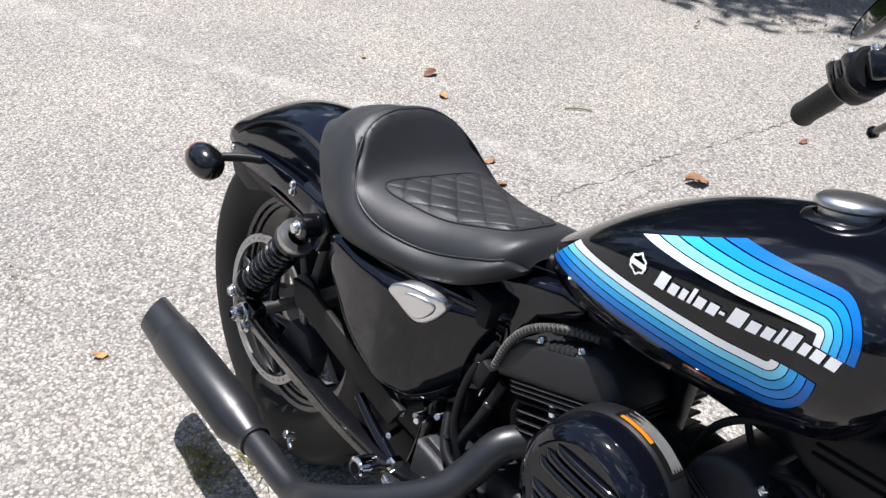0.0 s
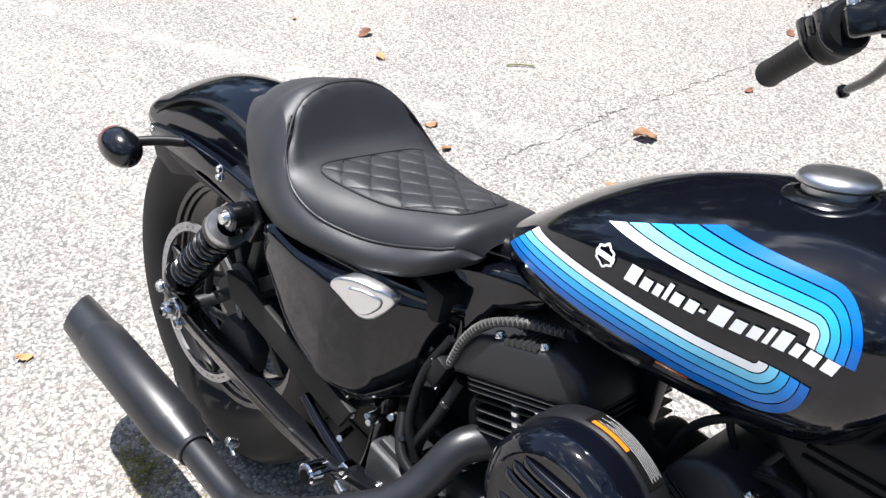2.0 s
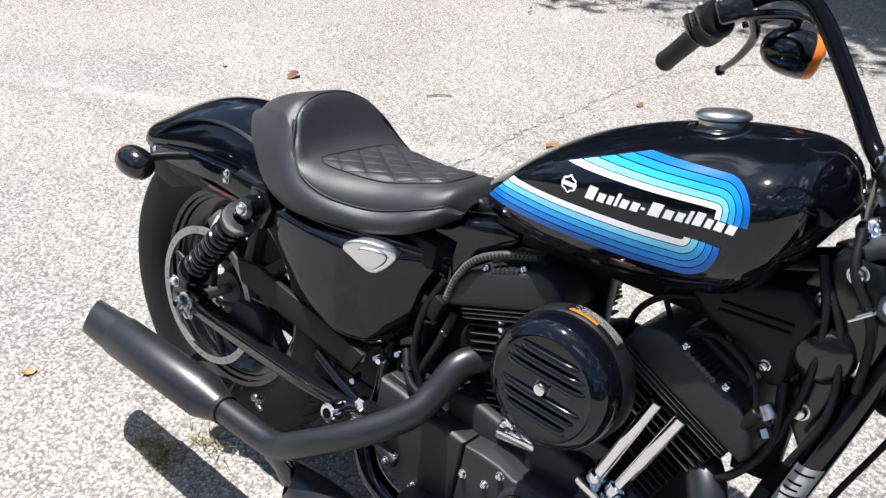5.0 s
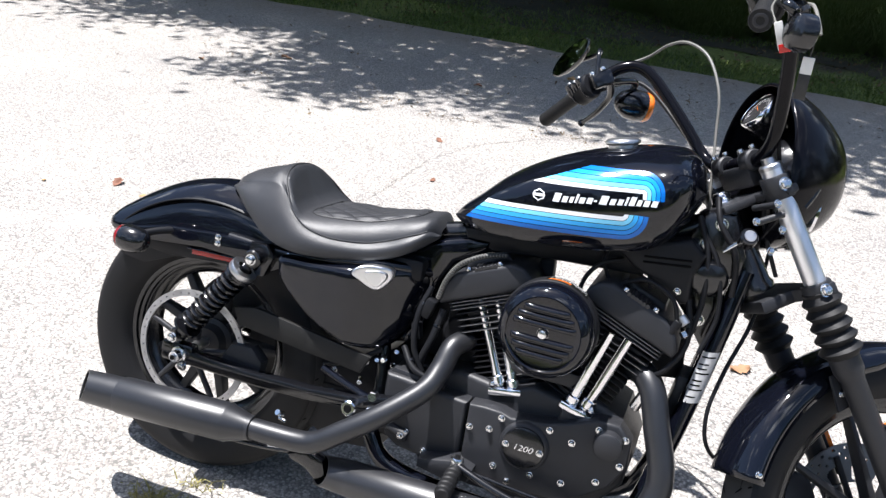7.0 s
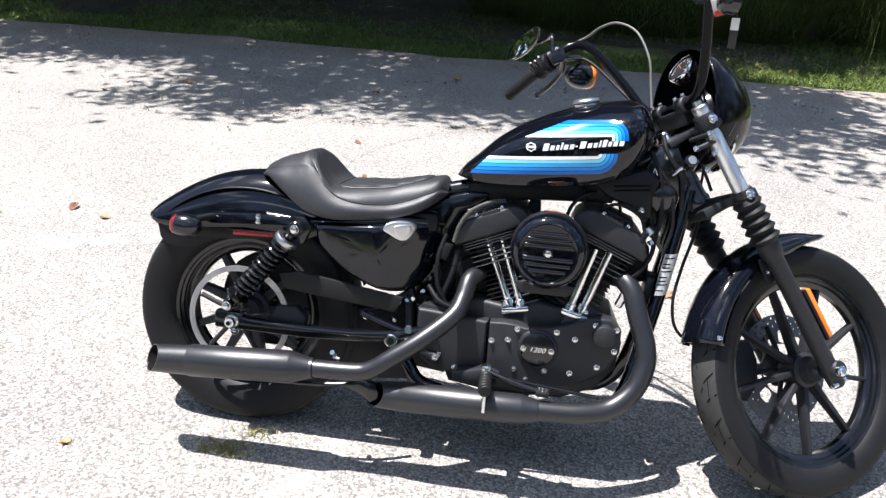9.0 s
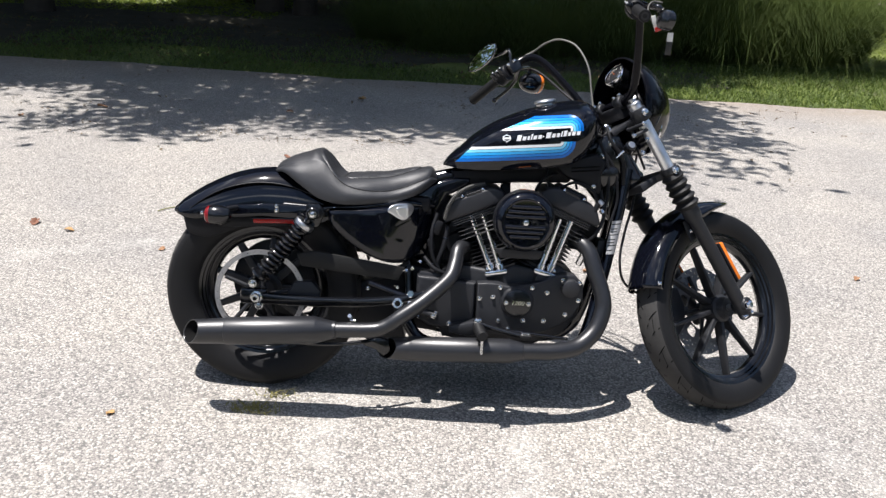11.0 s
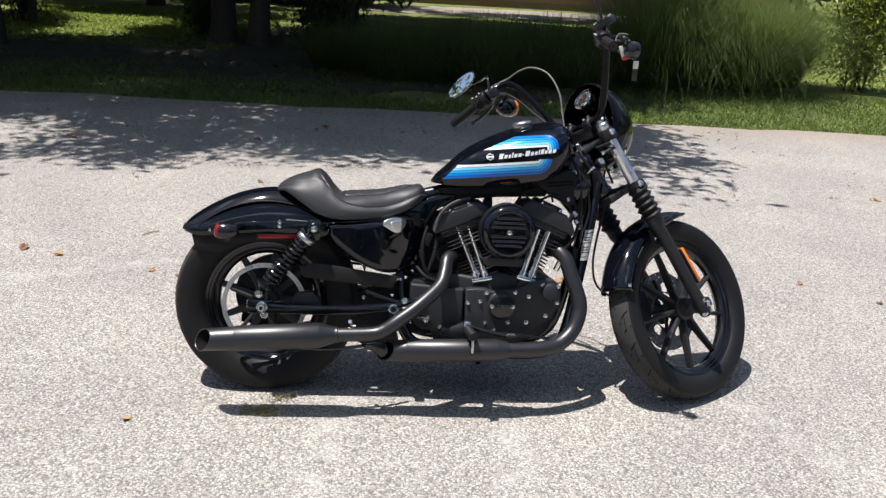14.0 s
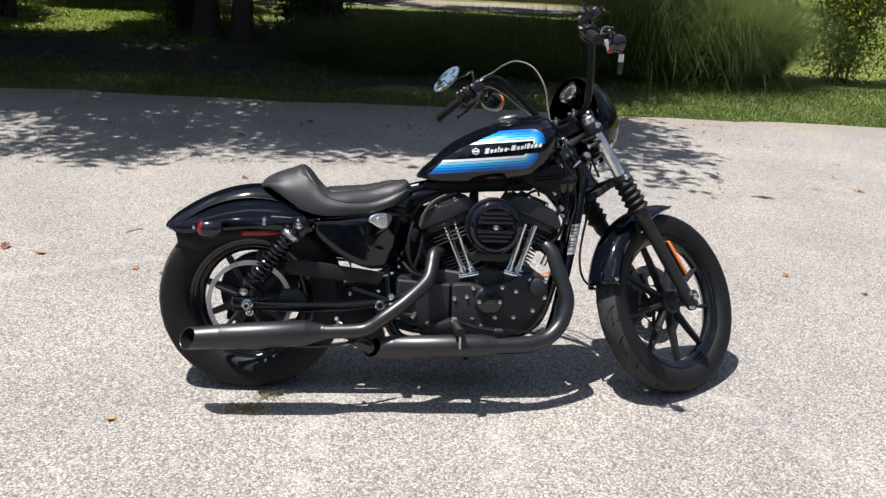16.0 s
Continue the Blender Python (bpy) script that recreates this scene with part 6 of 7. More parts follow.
    mirror = part("mirror", tube([stem0, stem0 + Vector((0.03, sgn * 0.010, 0.045)), mc + Vector((0.030, sgn * -0.075, -0.022)), mc + Vector((0.016, sgn * -0.012, -0.014))], 0.0048, 12), GLOSSY, bike, "black oval rear-view mirror on a stem", m=FORK)
    n_ = Vector((-0.76, sgn * -0.16, 0.62)).normalized()
    u_ = Vector((0.347, sgn * -0.932, 0.105))
    u_ = (u_ - n_ * u_.dot(n_)).normalized()
    v_ = u_.cross(n_)
    mf = Matrix(((v_.x, u_.x, n_.x, mc.x), (v_.y, u_.y, n_.y, mc.y), (v_.z, u_.z, n_.z, mc.z), (0, 0, 0, 1)))
    part("mirror_shell", lathe([(0, -0.018), (0.016, -0.016), (0.028, -0.010), (0.0335, -0.002), (0.0345, 0.003), (0.0325, 0.004)], mf, 40, squash=2.18), GLOSSY, mirror, m=FORK)
    part("mirror_glass", lathe([(0, 0.0032), (0.0330, 0.0030)], mf, 40, squash=2.18), MIRROR, mirror, "mirror glass", m=FORK)
    # signal under the bar
    sc = g(0.050, 0.262, 0.962) if sgn > 0 else Vector((-0.090, -0.480, 0.948))
    sig = part("turn_signal", tube([hp - d * 0.075 + Vector((0.012, 0, -0.010)), sc + Vector((0.005, -sgn * 0.02, 0.05)), sc + Vector((0, 0, 0.03))], 0.0075, 12), GLOSSY, bike, "black bullet turn signal with amber lens", m=FORK)
    lev = Vector((0.84, 0, -0.54))
    sm_ = frame_to(sc, sc + lev, (0, 1, 0)) @ Matrix.Scale(1.0 if sgn > 0 else 0.78, 4)
    part("signal_body", lathe([(0, -0.052), (0.013, -0.049), (0.024, -0.040), (0.032, -0.024), (0.035, -0.006), (0.0345, 0.014), (0.032, 0.018), (0, 0.018)] if sgn > 0 else [(0, -0.030), (0.022, -0.029), (0.032, -0.022), (0.035, -0.008), (0.0345, 0.006), (0.030, 0.010), (0, 0.010)], sm_, 32), GLOSSY, sig, m=FORK)
    part("lens", lathe([(0.0335, 0.016), (0.0335, 0.022), (0.030, 0.030), (0.018, 0.036), (0, 0.038)] if sgn > 0 else [(0.024, 0.010), (0.022, 0.012), (0.012, 0.014), (0, 0.0145)], sm_, 32), ORANGE, sig, "amber lens", m=FORK)
reservoir = part("brake_reservoir", box((0.050, -0.322, 1.058), (0.055, 0.062, 0.024), 0.006), SATIN, bike, "black front brake fluid reservoir", m=FORK)
bolts(reservoir, [(0.032, -0.304, 1.0705), (0.070, -0.340, 1.0705)], (0, 0, 1), m=FORK)
plumb = (bike.matrix_basis @ FORK).to_3x3().inverted().to_4x4()
hang = Matrix.Translation((-0.085, -0.470, 0.918)) @ plumb
tag = part("hang_tag", box((0, 0, -0.016), (0.016, 0.0025, 0.024), 0.001), TAG, bike, "small white paper tag on a dark strap", m=FORK @ hang)
part("tag_strap", box((0, 0, -0.046), (0.016, 0.002, 0.036), 0.0008), BRAID, tag, m=FORK @ hang)
part("tag_string", tube([(0, 0, -0.004), (0.001, 0.001, 0.01), (0, 0, 0.022)], 0.0012, 6), GLOSSY, tag, m=FORK @ hang)

# speedometer
gm = frame_to((0.158, 0.0, 0.838), Vector((0.158, 0.0, 0.838)) + Vector((-0.46, 0, 0.89)), (0, 1, 0)) @ Matrix.Scale(0.84, 4)
speedo = part("speedometer", lathe([(0, -0.05), (0.030, -0.048), (0.046, -0.03), (0.050, 0.0), (0.050, 0.022), (0.048, 0.028), (0.044, 0.029), (0.043, 0.024)], gm, 48), GLOSSY, bike, "round speedometer with chrome rim and black dial", m=FORK)
part("dial", lathe([(0, 0.0235), (0.0435, 0.0235)], gm, 40), DIAL, speedo, m=FORK)
part("rim", lathe([(0.0455, 0.0265), (0.0475, 0.0290), (0.050, 0.026), (0.0505, 0.018)], gm, 48), CHROME, speedo, "chrome rim", m=FORK)
marks = bmesh.new()
for i in range(25):
    a = radians(-120 + 240 * i / 24)
    r0, r1 = (0.024, 0.038) if i % 3 == 0 else (0.031, 0.038)
    w = 0.0006
    ca, sa = math.cos(a), math.sin(a)
    marks.faces.new([marks.verts.new((r * ca - s * w * sa, r * sa + s * w * ca, 0.0245)) for r, s in ((r0, -1), (r1, -1), (r1, 1), (r0, 1))])
part("scale_mark", marks, LABEL, speedo, "white scale marks", m=FORK @ gm)
part("needle", box((0.010, 0.010, 0.0258), (0.030, 0.0014, 0.0012), 0.0003, Matrix.Rotation(radians(45), 4, "Z")), ORANGE, speedo, m=FORK @ gm)
part("speedo_lens", lathe([(0, 0.0275), (0.0435, 0.0265)], gm, 40), COVER, speedo, m=FORK).visible_shadow = False

# fairing and headlight, level with the ground when straight
ahead = Vector((0.84, 0, -0.54))
fc = Vector((0.140, 0, 0.728))
fm = frame_to(fc, fc + ahead, (0, 1, 0))
bowl = [(0.163, -0.060), (0.168, -0.054), (0.167, -0.035), (0.159, -0.002), (0.146, 0.030), (0.127, 0.062), (0.107, 0.088), (0.094, 0.100)]
bm = lathe(bowl, None, 64, squash=0.80)
fair = part("fairing", bm, SHELL, bike, "glossy black headlight fairing", m=FORK @ fm)
thick(fair, 0.004)
lamp = part("headlight", lathe([(0, -0.035), (0.050, -0.030), (0.076, -0.004), (0.087, 0.028), (0.086, 0.05), (0.080, 0.085), (0.077, 0.087)], fm, 48), GLOSSY, bike, "round headlight with chrome ring and glass", m=FORK)
part("headlight_bucket", lathe([(0, -0.085), (0.045, -0.078), (0.080, -0.052), (0.100, -0.012), (0.106, 0.020), (0.100, 0.040), (0.085, 0.050)], fm @ Matrix.Translation((0.058, 0, 0.010)) @ Matrix.Scale(0.88, 4), 48), SHELL, lamp, m=FORK)
part("bucket_ring", lathe([(0.104, 0.020), (0.111, 0.024), (0.112, 0.030), (0.104, 0.034)], fm @ Matrix.Translation((0.058, 0, 0.010)) @ Matrix.Scale(0.88, 4), 56), CHROME, lamp, "chrome retaining ring", m=FORK)
part("headlight_ring", lathe([(0.075, 0.084), (0.078, 0.092), (0.083, 0.090), (0.083, 0.078)], fm, 48), CHROME, lamp, m=FORK)
part("headlight_reflector", lathe([(0, 0.01), (0.04, 0.018), (0.065, 0.05), (0.075, 0.082)], fm, 40), CHROME, lamp, m=FORK)
part("headlight_glass", lathe([(0, 0.096), (0.05, 0.093), (0.075, 0.086)], fm, 40), GLASS, lamp, m=FORK).visible_shadow = False
for sgn in (-1, 1):
    part("fairing_bracket", tube([(0.09, sgn * 0.105, 0.66), (0.11, sgn * 0.110, 0.672), (0.128, sgn * 0.110, 0.682)], 0.006, 10), GLOSSY, fair, m=FORK)

# cables and hoses of the front end
clutch = part("clutch_cable", tube([(0.800, 0.290, 1.115), (0.850, 0.285, 1.142), (0.890, 0.250, 1.172), (0.934, 0.211, 1.183), (0.985, 0.165, 1.158), (1.022, 0.125, 1.090), (1.035, 0.105, 1.010), (1.050, 0.070, 0.90), (1.065, 0.05, 0.80)], 0.0032, 10), CABLE, bike, "grey clutch cable in a loop")
for pts, r in (
    ([(0.020, -0.318, 1.038), (0.066, -0.288, 1.036), (0.095, -0.258, 1.010), (0.098, -0.221, 0.965), (0.084, -0.156, 0.868), (0.066, -0.104, 0.790), (0.030, -0.060, 0.66), (0.020, -0.045, 0.55)], 0.0042),
    ([(0.060, -0.312, 1.050), (0.108, -0.268, 1.026), (0.118, -0.233, 0.975), (0.104, -0.168, 0.874), (0.085, -0.115, 0.798), (0.070, -0.070, 0.68), (0.040, 0.030, 0.54)], 0.0038),
    ([(0.010, 0.340, 1.030), (0.085, 0.270, 1.005), (0.085, 0.185, 0.88), (0.060, 0.110, 0.78), (0.010, 0.050, 0.66)], 0.0050),
):
    part("cable", tube(pts, r, 10), PLASTIC, bike, "black control cable", m=FORK)
part("brake_hose", tube([(0.030, 0.020, 0.52), (-0.030, 0.030, 0.46), (-0.110, 0.040, 0.40), (-0.175, 0.050, 0.335), (-0.190, 0.065, 0.26), (-0.130, 0.075, 0.17), (-0.08, 0.075, 0.12)], 0.0042, 10), PLASTIC, bike, "thin black brake hose", m=FORK)
for pts in ([(0.05, -0.34, 0.995), (0.045, -0.36, 0.985), (0.03, -0.375, 0.96), (0.02, -0.38, 0.94)], [(0.03, -0.33, 1.005), (0.02, -0.345, 0.99), (0.005, -0.355, 0.955)]):
    part("switch_wire", tube(pts, 0.003, 8), CABLE, bike, "short grey wire", m=FORK)

strip = part("key_tag", box((0, 0, 0), (0.012, 0.003, 0.040), 0.001), TAG, bike, "white and red paper strip on a wire", m=FORK @ Matrix.Translation((-0.105, -0.452, 0.958)) @ plumb @ Matrix.Rotation(radians(-22), 4, "Y"))
part("red_end", box((0.004, -0.001, -0.018), (0.018, 0.003, 0.012), 0.001), RED, strip, m=FORK @ Matrix.Translation((-0.105, -0.452, 0.958)) @ plumb @ Matrix.Rotation(radians(-22), 4, "Y"))
part("tag_wire", tube([(-0.105, -0.452, 0.975), (-0.095, -0.445, 1.000), (-0.075, -0.452, 1.010), (-0.060, -0.468, 0.995)], 0.002, 8), CABLE, strip, m=FORK)

# steering-head fittings: clamp caps, bolts, ignition switch
for sgn in (-1, 1):
    capb = part("bar_clamp", rod((0.060, sgn * 0.030, 0.775), (0.060, sgn * 0.062, 0.775), 0.021, 24), SATIN, riser, m=FORK)
    bolts(riser, [(0.046, sgn * 0.046, 0.797), (0.074, sgn * 0.046, 0.797)], (0, 0, 1), m=FORK)
stem_nut = part("stem_nut", lathe([(0, 0.024), (0.012, 0.023), (0.018, 0.016), (0.020, 0.006), (0.024, 0.004), (0.024, 0)], Matrix.Translation((0, 0, 0.714)), 24), CHROME, riser, "chrome steering stem nut", m=FORK)
switch = part("ignition_switch", rod((-0.030, -0.070, 0.640), (-0.034, -0.098, 0.652), 0.017, 24), GLOSSY, bike, "round black ignition switch", m=FORK)
part("key_slot", rod((-0.034, -0.0985, 0.652), (-0.0345, -0.1015, 0.653), 0.011, 20), STEEL, switch, m=FORK)
for p, q in (((0.02, -0.135, 0.690), (0.02, -0.060, 0.690)), ((-0.02, -0.110, 0.672), (0.03, -0.125, 0.668))):
    part("bracket_bar", rod(p, q, 0.0062, 14), SATIN, switch, m=FORK)
bolts(switch, [(0.018, -0.136, 0.692), (-0.020, -0.112, 0.674), (0.024, -0.112, 0.640), (-0.004, -0.095, 0.610)], (0, -1, 0), m=FORK)

# ---- plants beyond the road ----


def leaf_material(name, dark, light, rough=0.5, thin=0.3):
    m = bpy.data.materials.new(name)
    m.use_nodes = True
    n, l = m.node_tree.nodes, m.node_tree.links
    b = n["Principled BSDF"]
    g = n.new("ShaderNodeNewGeometry")
    r = n.new("ShaderNodeMixRGB")
    r.inputs[1].default_value, r.inputs[2].default_value = (*dark, 1), (*light, 1)
    l.new(g.outputs["Random Per Island"], r.inputs[0])
    l.new(r.outputs[0], b.inputs["Base Color"])
    b.inputs["Roughness"].default_value = rough
    t = n.new("ShaderNodeBsdfTranslucent")
    l.new(r.outputs[0], t.inputs["Color"])
    x = n.new("ShaderNodeMixShader")
    x.inputs[0].default_value = thin
    l.new(b.outputs[0], x.inputs[1])
    l.new(t.outputs[0], x.inputs[2])
    l.new(x.outputs[0], n["Material Output"].inputs["Surface"])
    return m


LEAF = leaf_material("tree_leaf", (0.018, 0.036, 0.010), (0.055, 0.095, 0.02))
# leaf colour brightened for the shrubs standing in sun
SUNLIT_SHRUB = leaf_material("sunlit_shrub_leaf", (0.11, 0.155, 0.022), (0.36, 0.41, 0.065), 0.45, 0.45)
BLADE = leaf_material("grass_blade", (0.055, 0.090, 0.020), (0.17, 0.225, 0.046))
LAWN = leaf_material("lawn_blade", (0.13, 0.19, 0.016), (0.27, 0.34, 0.035))
REED = leaf_material("reed_blade", (0.098, 0.140, 0.034), (0.135, 0.172, 0.050), 0.9, 0.5)
LITTER = leaf_material("leaf_litter", (0.07, 0.05, 0.03), (0.20, 0.14, 0.07), 0.8)
BARK = material("bark", (0.052, 0.040, 0.029), 0.9, vary=0.5, vary_scale=14, grain=0.9, grain_scale=60)


def from_quads(name, verts, faces, mat, parent=None):
    me = bpy.data.meshes.new(name)
    me.from_pydata(verts, [], faces)
    me.materials.append(mat)
    ob = new(name, me)
    if parent is not None:
        ob.parent = parent
    return ob


class Quads:
    """Gathers leaves and blades as loose faces."""

    def __init__(self, seed):
        self.v, self.f, self.r = [], [], random.Random(seed)

    def leaf(self, p, size, droop=0.3):
        r = self.r
        a, t = r.uniform(0, 2 * math.pi), r.uniform(-0.9, 0.5) - droop
        d = Vector((math.cos(a) * math.cos(t), math.sin(a) * math.cos(t), math.sin(t)))
        s = d.cross(Vector((r.uniform(-0.5, 0.5), r.uniform(-0.5, 0.5), 1))).normalized()
        i = len(self.v)
        w = size * r.uniform(0.32, 0.5)
        up = d.cross(s) * size * 0.12
        self.v += [tuple(p), tuple(p + d * size * 0.45 + s * w / 2 - up), tuple(p + d * size), tuple(p + d * size * 0.45 - s * w / 2 - up)]
        self.f.append((i, i + 1, i + 2, i + 3))

    def blade(self, p, h, w, lean):
        r = self.r
        a, b = r.uniform(0, 2 * math.pi), r.uniform(0, 2 * math.pi)
        s = Vector((math.cos(a), math.sin(a), 0)) * w / 2
        d = Vector((math.cos(b), math.sin(b), 0)) * lean
        i = len(self.v)
        m, t = p + d * 0.3 + Vector((0, 0, h * 0.6)), p + d + Vector((0, 0, h * (1 - 0.25 * min(1, lean / max(h, 0.01)))))
        self.v += [tuple(p - s), tuple(p + s), tuple(m + s * 0.8), tuple(m - s * 0.8), tuple(t)]
        self.f += [(i, i + 1, i + 2, i + 3), (i + 3, i + 2, i + 4)]


def build_tree(name, base, crowns, seed, label, trunk_r=0.16, leaf=0.15):
    """A tapered trunk with limbs out to its crowns: uneven clumps of leaves with gaps. crowns: middle, half widths and leaves of each."""
    r = random.Random(seed)
    base = Vector(base)
    tree = tagged(new(name), label, "tree")
    tree.location = base
    first = Vector(crowns[0][0])
    fork = base.lerp(Vector((first.x, first.y, base.z)), 0.18) + Vector((0, 0, 2.6 + r.random()))
    bms = [tube([base - Vector((0, 0, 0.1)), base + Vector((r.uniform(-0.06, 0.06), 0, 0.5)), base.lerp(fork, 0.6) + Vector((r.uniform(-0.1, 0.1), r.uniform(-0.1, 0.1), 0)), fork], 0.1, 12, 6, radii=[trunk_r * 1.35, trunk_r, trunk_r * 0.85, trunk_r * 0.6])]
    q = Quads(seed + 1)
    for mid, half, leaves in crowns:
        mid = Vector(mid)
        clumps = []
        n = max(10, leaves // 130)
        for i in range(n):
            while True:
                u = Vector((r.uniform(-1, 1), r.uniform(-1, 1), r.uniform(-1, 1)))
                if u.length < 1:
                    break
            c = mid + Vector((u.x * half[0], u.y * half[1], u.z * half[2]))
            clumps.append((c, r.uniform(0.22, 0.55)))
            if i % 5 == 0:
                k = fork.lerp(c, 0.5) + Vector((r.uniform(-0.2, 0.2), r.uniform(-0.2, 0.2), 0.4))
                bms.append(tube([fork, k, c], 0.05, 7, 5, radii=[trunk_r * 0.38, trunk_r * 0.2, trunk_r * 0.05], caps=False))
        each = leaves // len(clumps)
        for c, sp in clumps:
            for _ in range(each):
                q.leaf(c + Vector((r.gauss(0, sp * 0.6), r.gauss(0, sp * 0.6), r.gauss(0, sp * 0.35))), leaf * r.uniform(0.55, 1.25))
    inv = Matrix.Translation(-base)
    part("trunk", join(*bms), BARK, tree, "brown bark trunk with limbs", m=inv)
    crown = from_quads("crown", [tuple(Vector(v) - base) for v in q.v], q.f, LEAF, tree)
    crown["label"] = "green leafy crown"
    return tree


# crowns stay out of view; many are added only to block sun and sky
for i, (base, crowns, label, girth, leaf) in enumerate([
    ((-5.6, 9.6), [((-6.4, 6.52, 5.5), (3.0, 2.8, 1.0), 24000), ((-6, 7.93, 3.3), (3.0, 1.6, 0.6), 20000), ((-6.2, 9.83, 3.4), (3.1, 1.5, 0.6), 22000), ((-3.6, 5.51, 5.8), (3.2, 1.7, 0.7), 14000)], "tall leafy tree shading the road edge", 0.17, 0.135),
    ((-2.75, 11.3), [((-2.3, 6.02, 5.6), (2.3, 2.9, 1.0), 26000), ((-3.4, 3.33, 5.3), (0.85, 0.5, 0.35), 1100), ((-2.25, 4.18, 5.4), (1.1, 0.60, 0.35), 1700), ((-1.6, 8.14, 3.2), (2.6, 1.7, 0.6), 20000), ((-2.6, 8.9, 7.6), (2.0, 1.5, 1.1), 12000), ((0.6, 9.0, 7.2), (1.6, 1.3, 1.0), 9000), ((-4.75, 13.0, 3.7), (0.95, 2.4, 0.6), 17000), ((-4.1, 11.45, 3.1), (0.8, 1.3, 0.4), 8000), ((-5.2, 16.2, 3.9), (1.6, 1.4, 0.5), 14000)], "tall leafy tree shading the road edge", 0.19, 0.135),
    ((-2.15, 11.1), [((-1.9, 11.12, 3.7), (2.4, 2.2, 0.8), 15000)], "leafy tree with a twin beside it", 0.16, 0.2),
    ((-0.75, 10.9), [((0, 7.94, 5.2), (2.1, 1.7, 0.9), 9500), ((-0.5, 4.94, 5.2), (1.6, 1.5, 0.6), 9500), ((0.90, 4.05, 5), (0.50, 0.95, 0.4), 1200)], "leafy tree with slender trunk behind the verge", 0.10, 0.16),
    ((-9.4, 9.6), [((-9.6, 7.27, 4.6), (2.4, 3.2, 1.2), 14000)], "leafy tree beside the lawn, unseen crown for shade", 0.18, 0.2),
    ((-1.0, 14.4), [((-1.2, 13.7, 4), (2.5, 2.0, 0.9), 16000), ((1.3, 14.79, 4.2), (2.8, 2.2, 0.8), 18000), ((1.2, 17.0, 4.2), (3.4, 1.8, 0.6), 27000)], "added leafy tree behind the verge, unseen crown for shade", 0.16, 0.2),
    ((5.6, 12.2), [((0.7, 11.38, 4.3), (2.0, 2.4, 1.0), 9000), ((1.5, 8.86, 4.8), (1.5, 1.2, 0.6), 18000), ((1.3, 7.2, 4.8), (1.5, 0.45, 0.3), 800)], "added leafy tree behind the verge, unseen crown for shade", 0.14, 0.2),
    ((-8.4, 10.6), [((-8.8, 9.8, 3.9), (3.0, 0.9, 0.9), 11000), ((-8.5, 12.4, 3.9), (1.4, 2.4, 0.6), 24000)], "leafy tree beside the lawn, unseen crown for shade", 0.12, 0.2),
    ((-6.5, 12.9), [((-10.6, 13.78, 4.4), (2.4, 4.0, 1.2), 14000)], "slender leafy tree at the edge of the lawn", 0.07, 0.2),
    ((-1.9, 18.2), [((0, 17.08, 4.4), (4.0, 2.2, 1.6), 26000), ((0.2, 18.1, 4.4), (3.2, 1.0, 0.5), 20000), ((1.8, 21.0, 4.6), (3.0, 1.4, 0.6), 6500)], "added leafy tree behind the shrubs, unseen crown for shade", 0.18, 0.22),
    ((-6.0, 18.5), [((-7, 18.38, 4.4), (4.2, 1.8, 1.6), 17000), ((-6.6, 16.52, 3.7), (2.8, 1.1, 0.7), 9000)], "added leafy tree at the end of the lawn, unseen crown for shade", 0.18, 0.22),
]):
    build_tree("tree", (*base, -0.04), crowns, 11 + i, label, girth, leaf)

# tall ornamental grass clumps


def build_reeds(base, h, w, count, seed):
    """A fountain of long thin blades that rise, spread and arch over at their tips."""
    q = Quads(seed)
    r = q.r
    for _ in range(count):
        a, d = r.uniform(0, 2 * math.pi), math.sqrt(r.random())
        p = Vector((0.42 * w * d * math.cos(a), 0.30 * w * d * math.sin(a), -0.03))
        length = h * r.uniform(0.55, 1.25)
        th = abs(r.gauss(0, 0.20)) + 0.50 * d * r.random()
        droop = r.uniform(0.3, 0.85) * (0.5 + th)
        turn = a + r.gauss(0, 0.7)
        out = Vector((math.cos(turn), math.sin(turn), 0))
        wide = Vector((-out.y, out.x, 0)) * r.uniform(0.0010, 0.0024)
        i = len(q.v)
        for k, t in enumerate((0, 0.25, 0.5, 0.7, 0.86)):
            v = p + out * length * (math.sin(th) * t + 0.55 * droop * t * t) + Vector((0, 0, length * (math.cos(th) * t - 0.62 * droop * t * t)))
            q.v += [tuple(v - wide * (1 - 0.12 * k)), tuple(v + wide * (1 - 0.12 * k))]
        q.v.append(tuple(p + out * length * (math.sin(th) + 0.62 * droop) + Vector((0, 0, max(0.02, length * (math.cos(th) - 0.85 * droop))))))
        q.f += [(i + 2 * k, i + 2 * k + 1, i + 2 * k + 3, i + 2 * k + 2) for k in range(4)] + [(i + 8, i + 9, i + 10)]
    ob = from_quads("ornamental_grass", q.v, q.f, REED)
    ob.location = base
    return tagged(ob, "tall arching clump of green ornamental grass", "plant", group="ornamental grasses along the verge")


for i, (x, y, h, w, k) in enumerate([(3.6, 8.7, 1.7, 1.2, 10500), (4.7, 8.9, 1.6, 1.1, 10500), (5.4, 9.5, 1.5, 0.9, 5500), (1.25, 8.3, 0.95, 1.2, 8000), (2.3, 8.4, 1.0, 1.2, 7500), (0.2, 8.2, 0.85, 1.1, 5500), (-0.6, 8.9, 0.75, 1.0, 3500)]):
    build_reeds((x, y, 0), h, w, k, 21 + i)


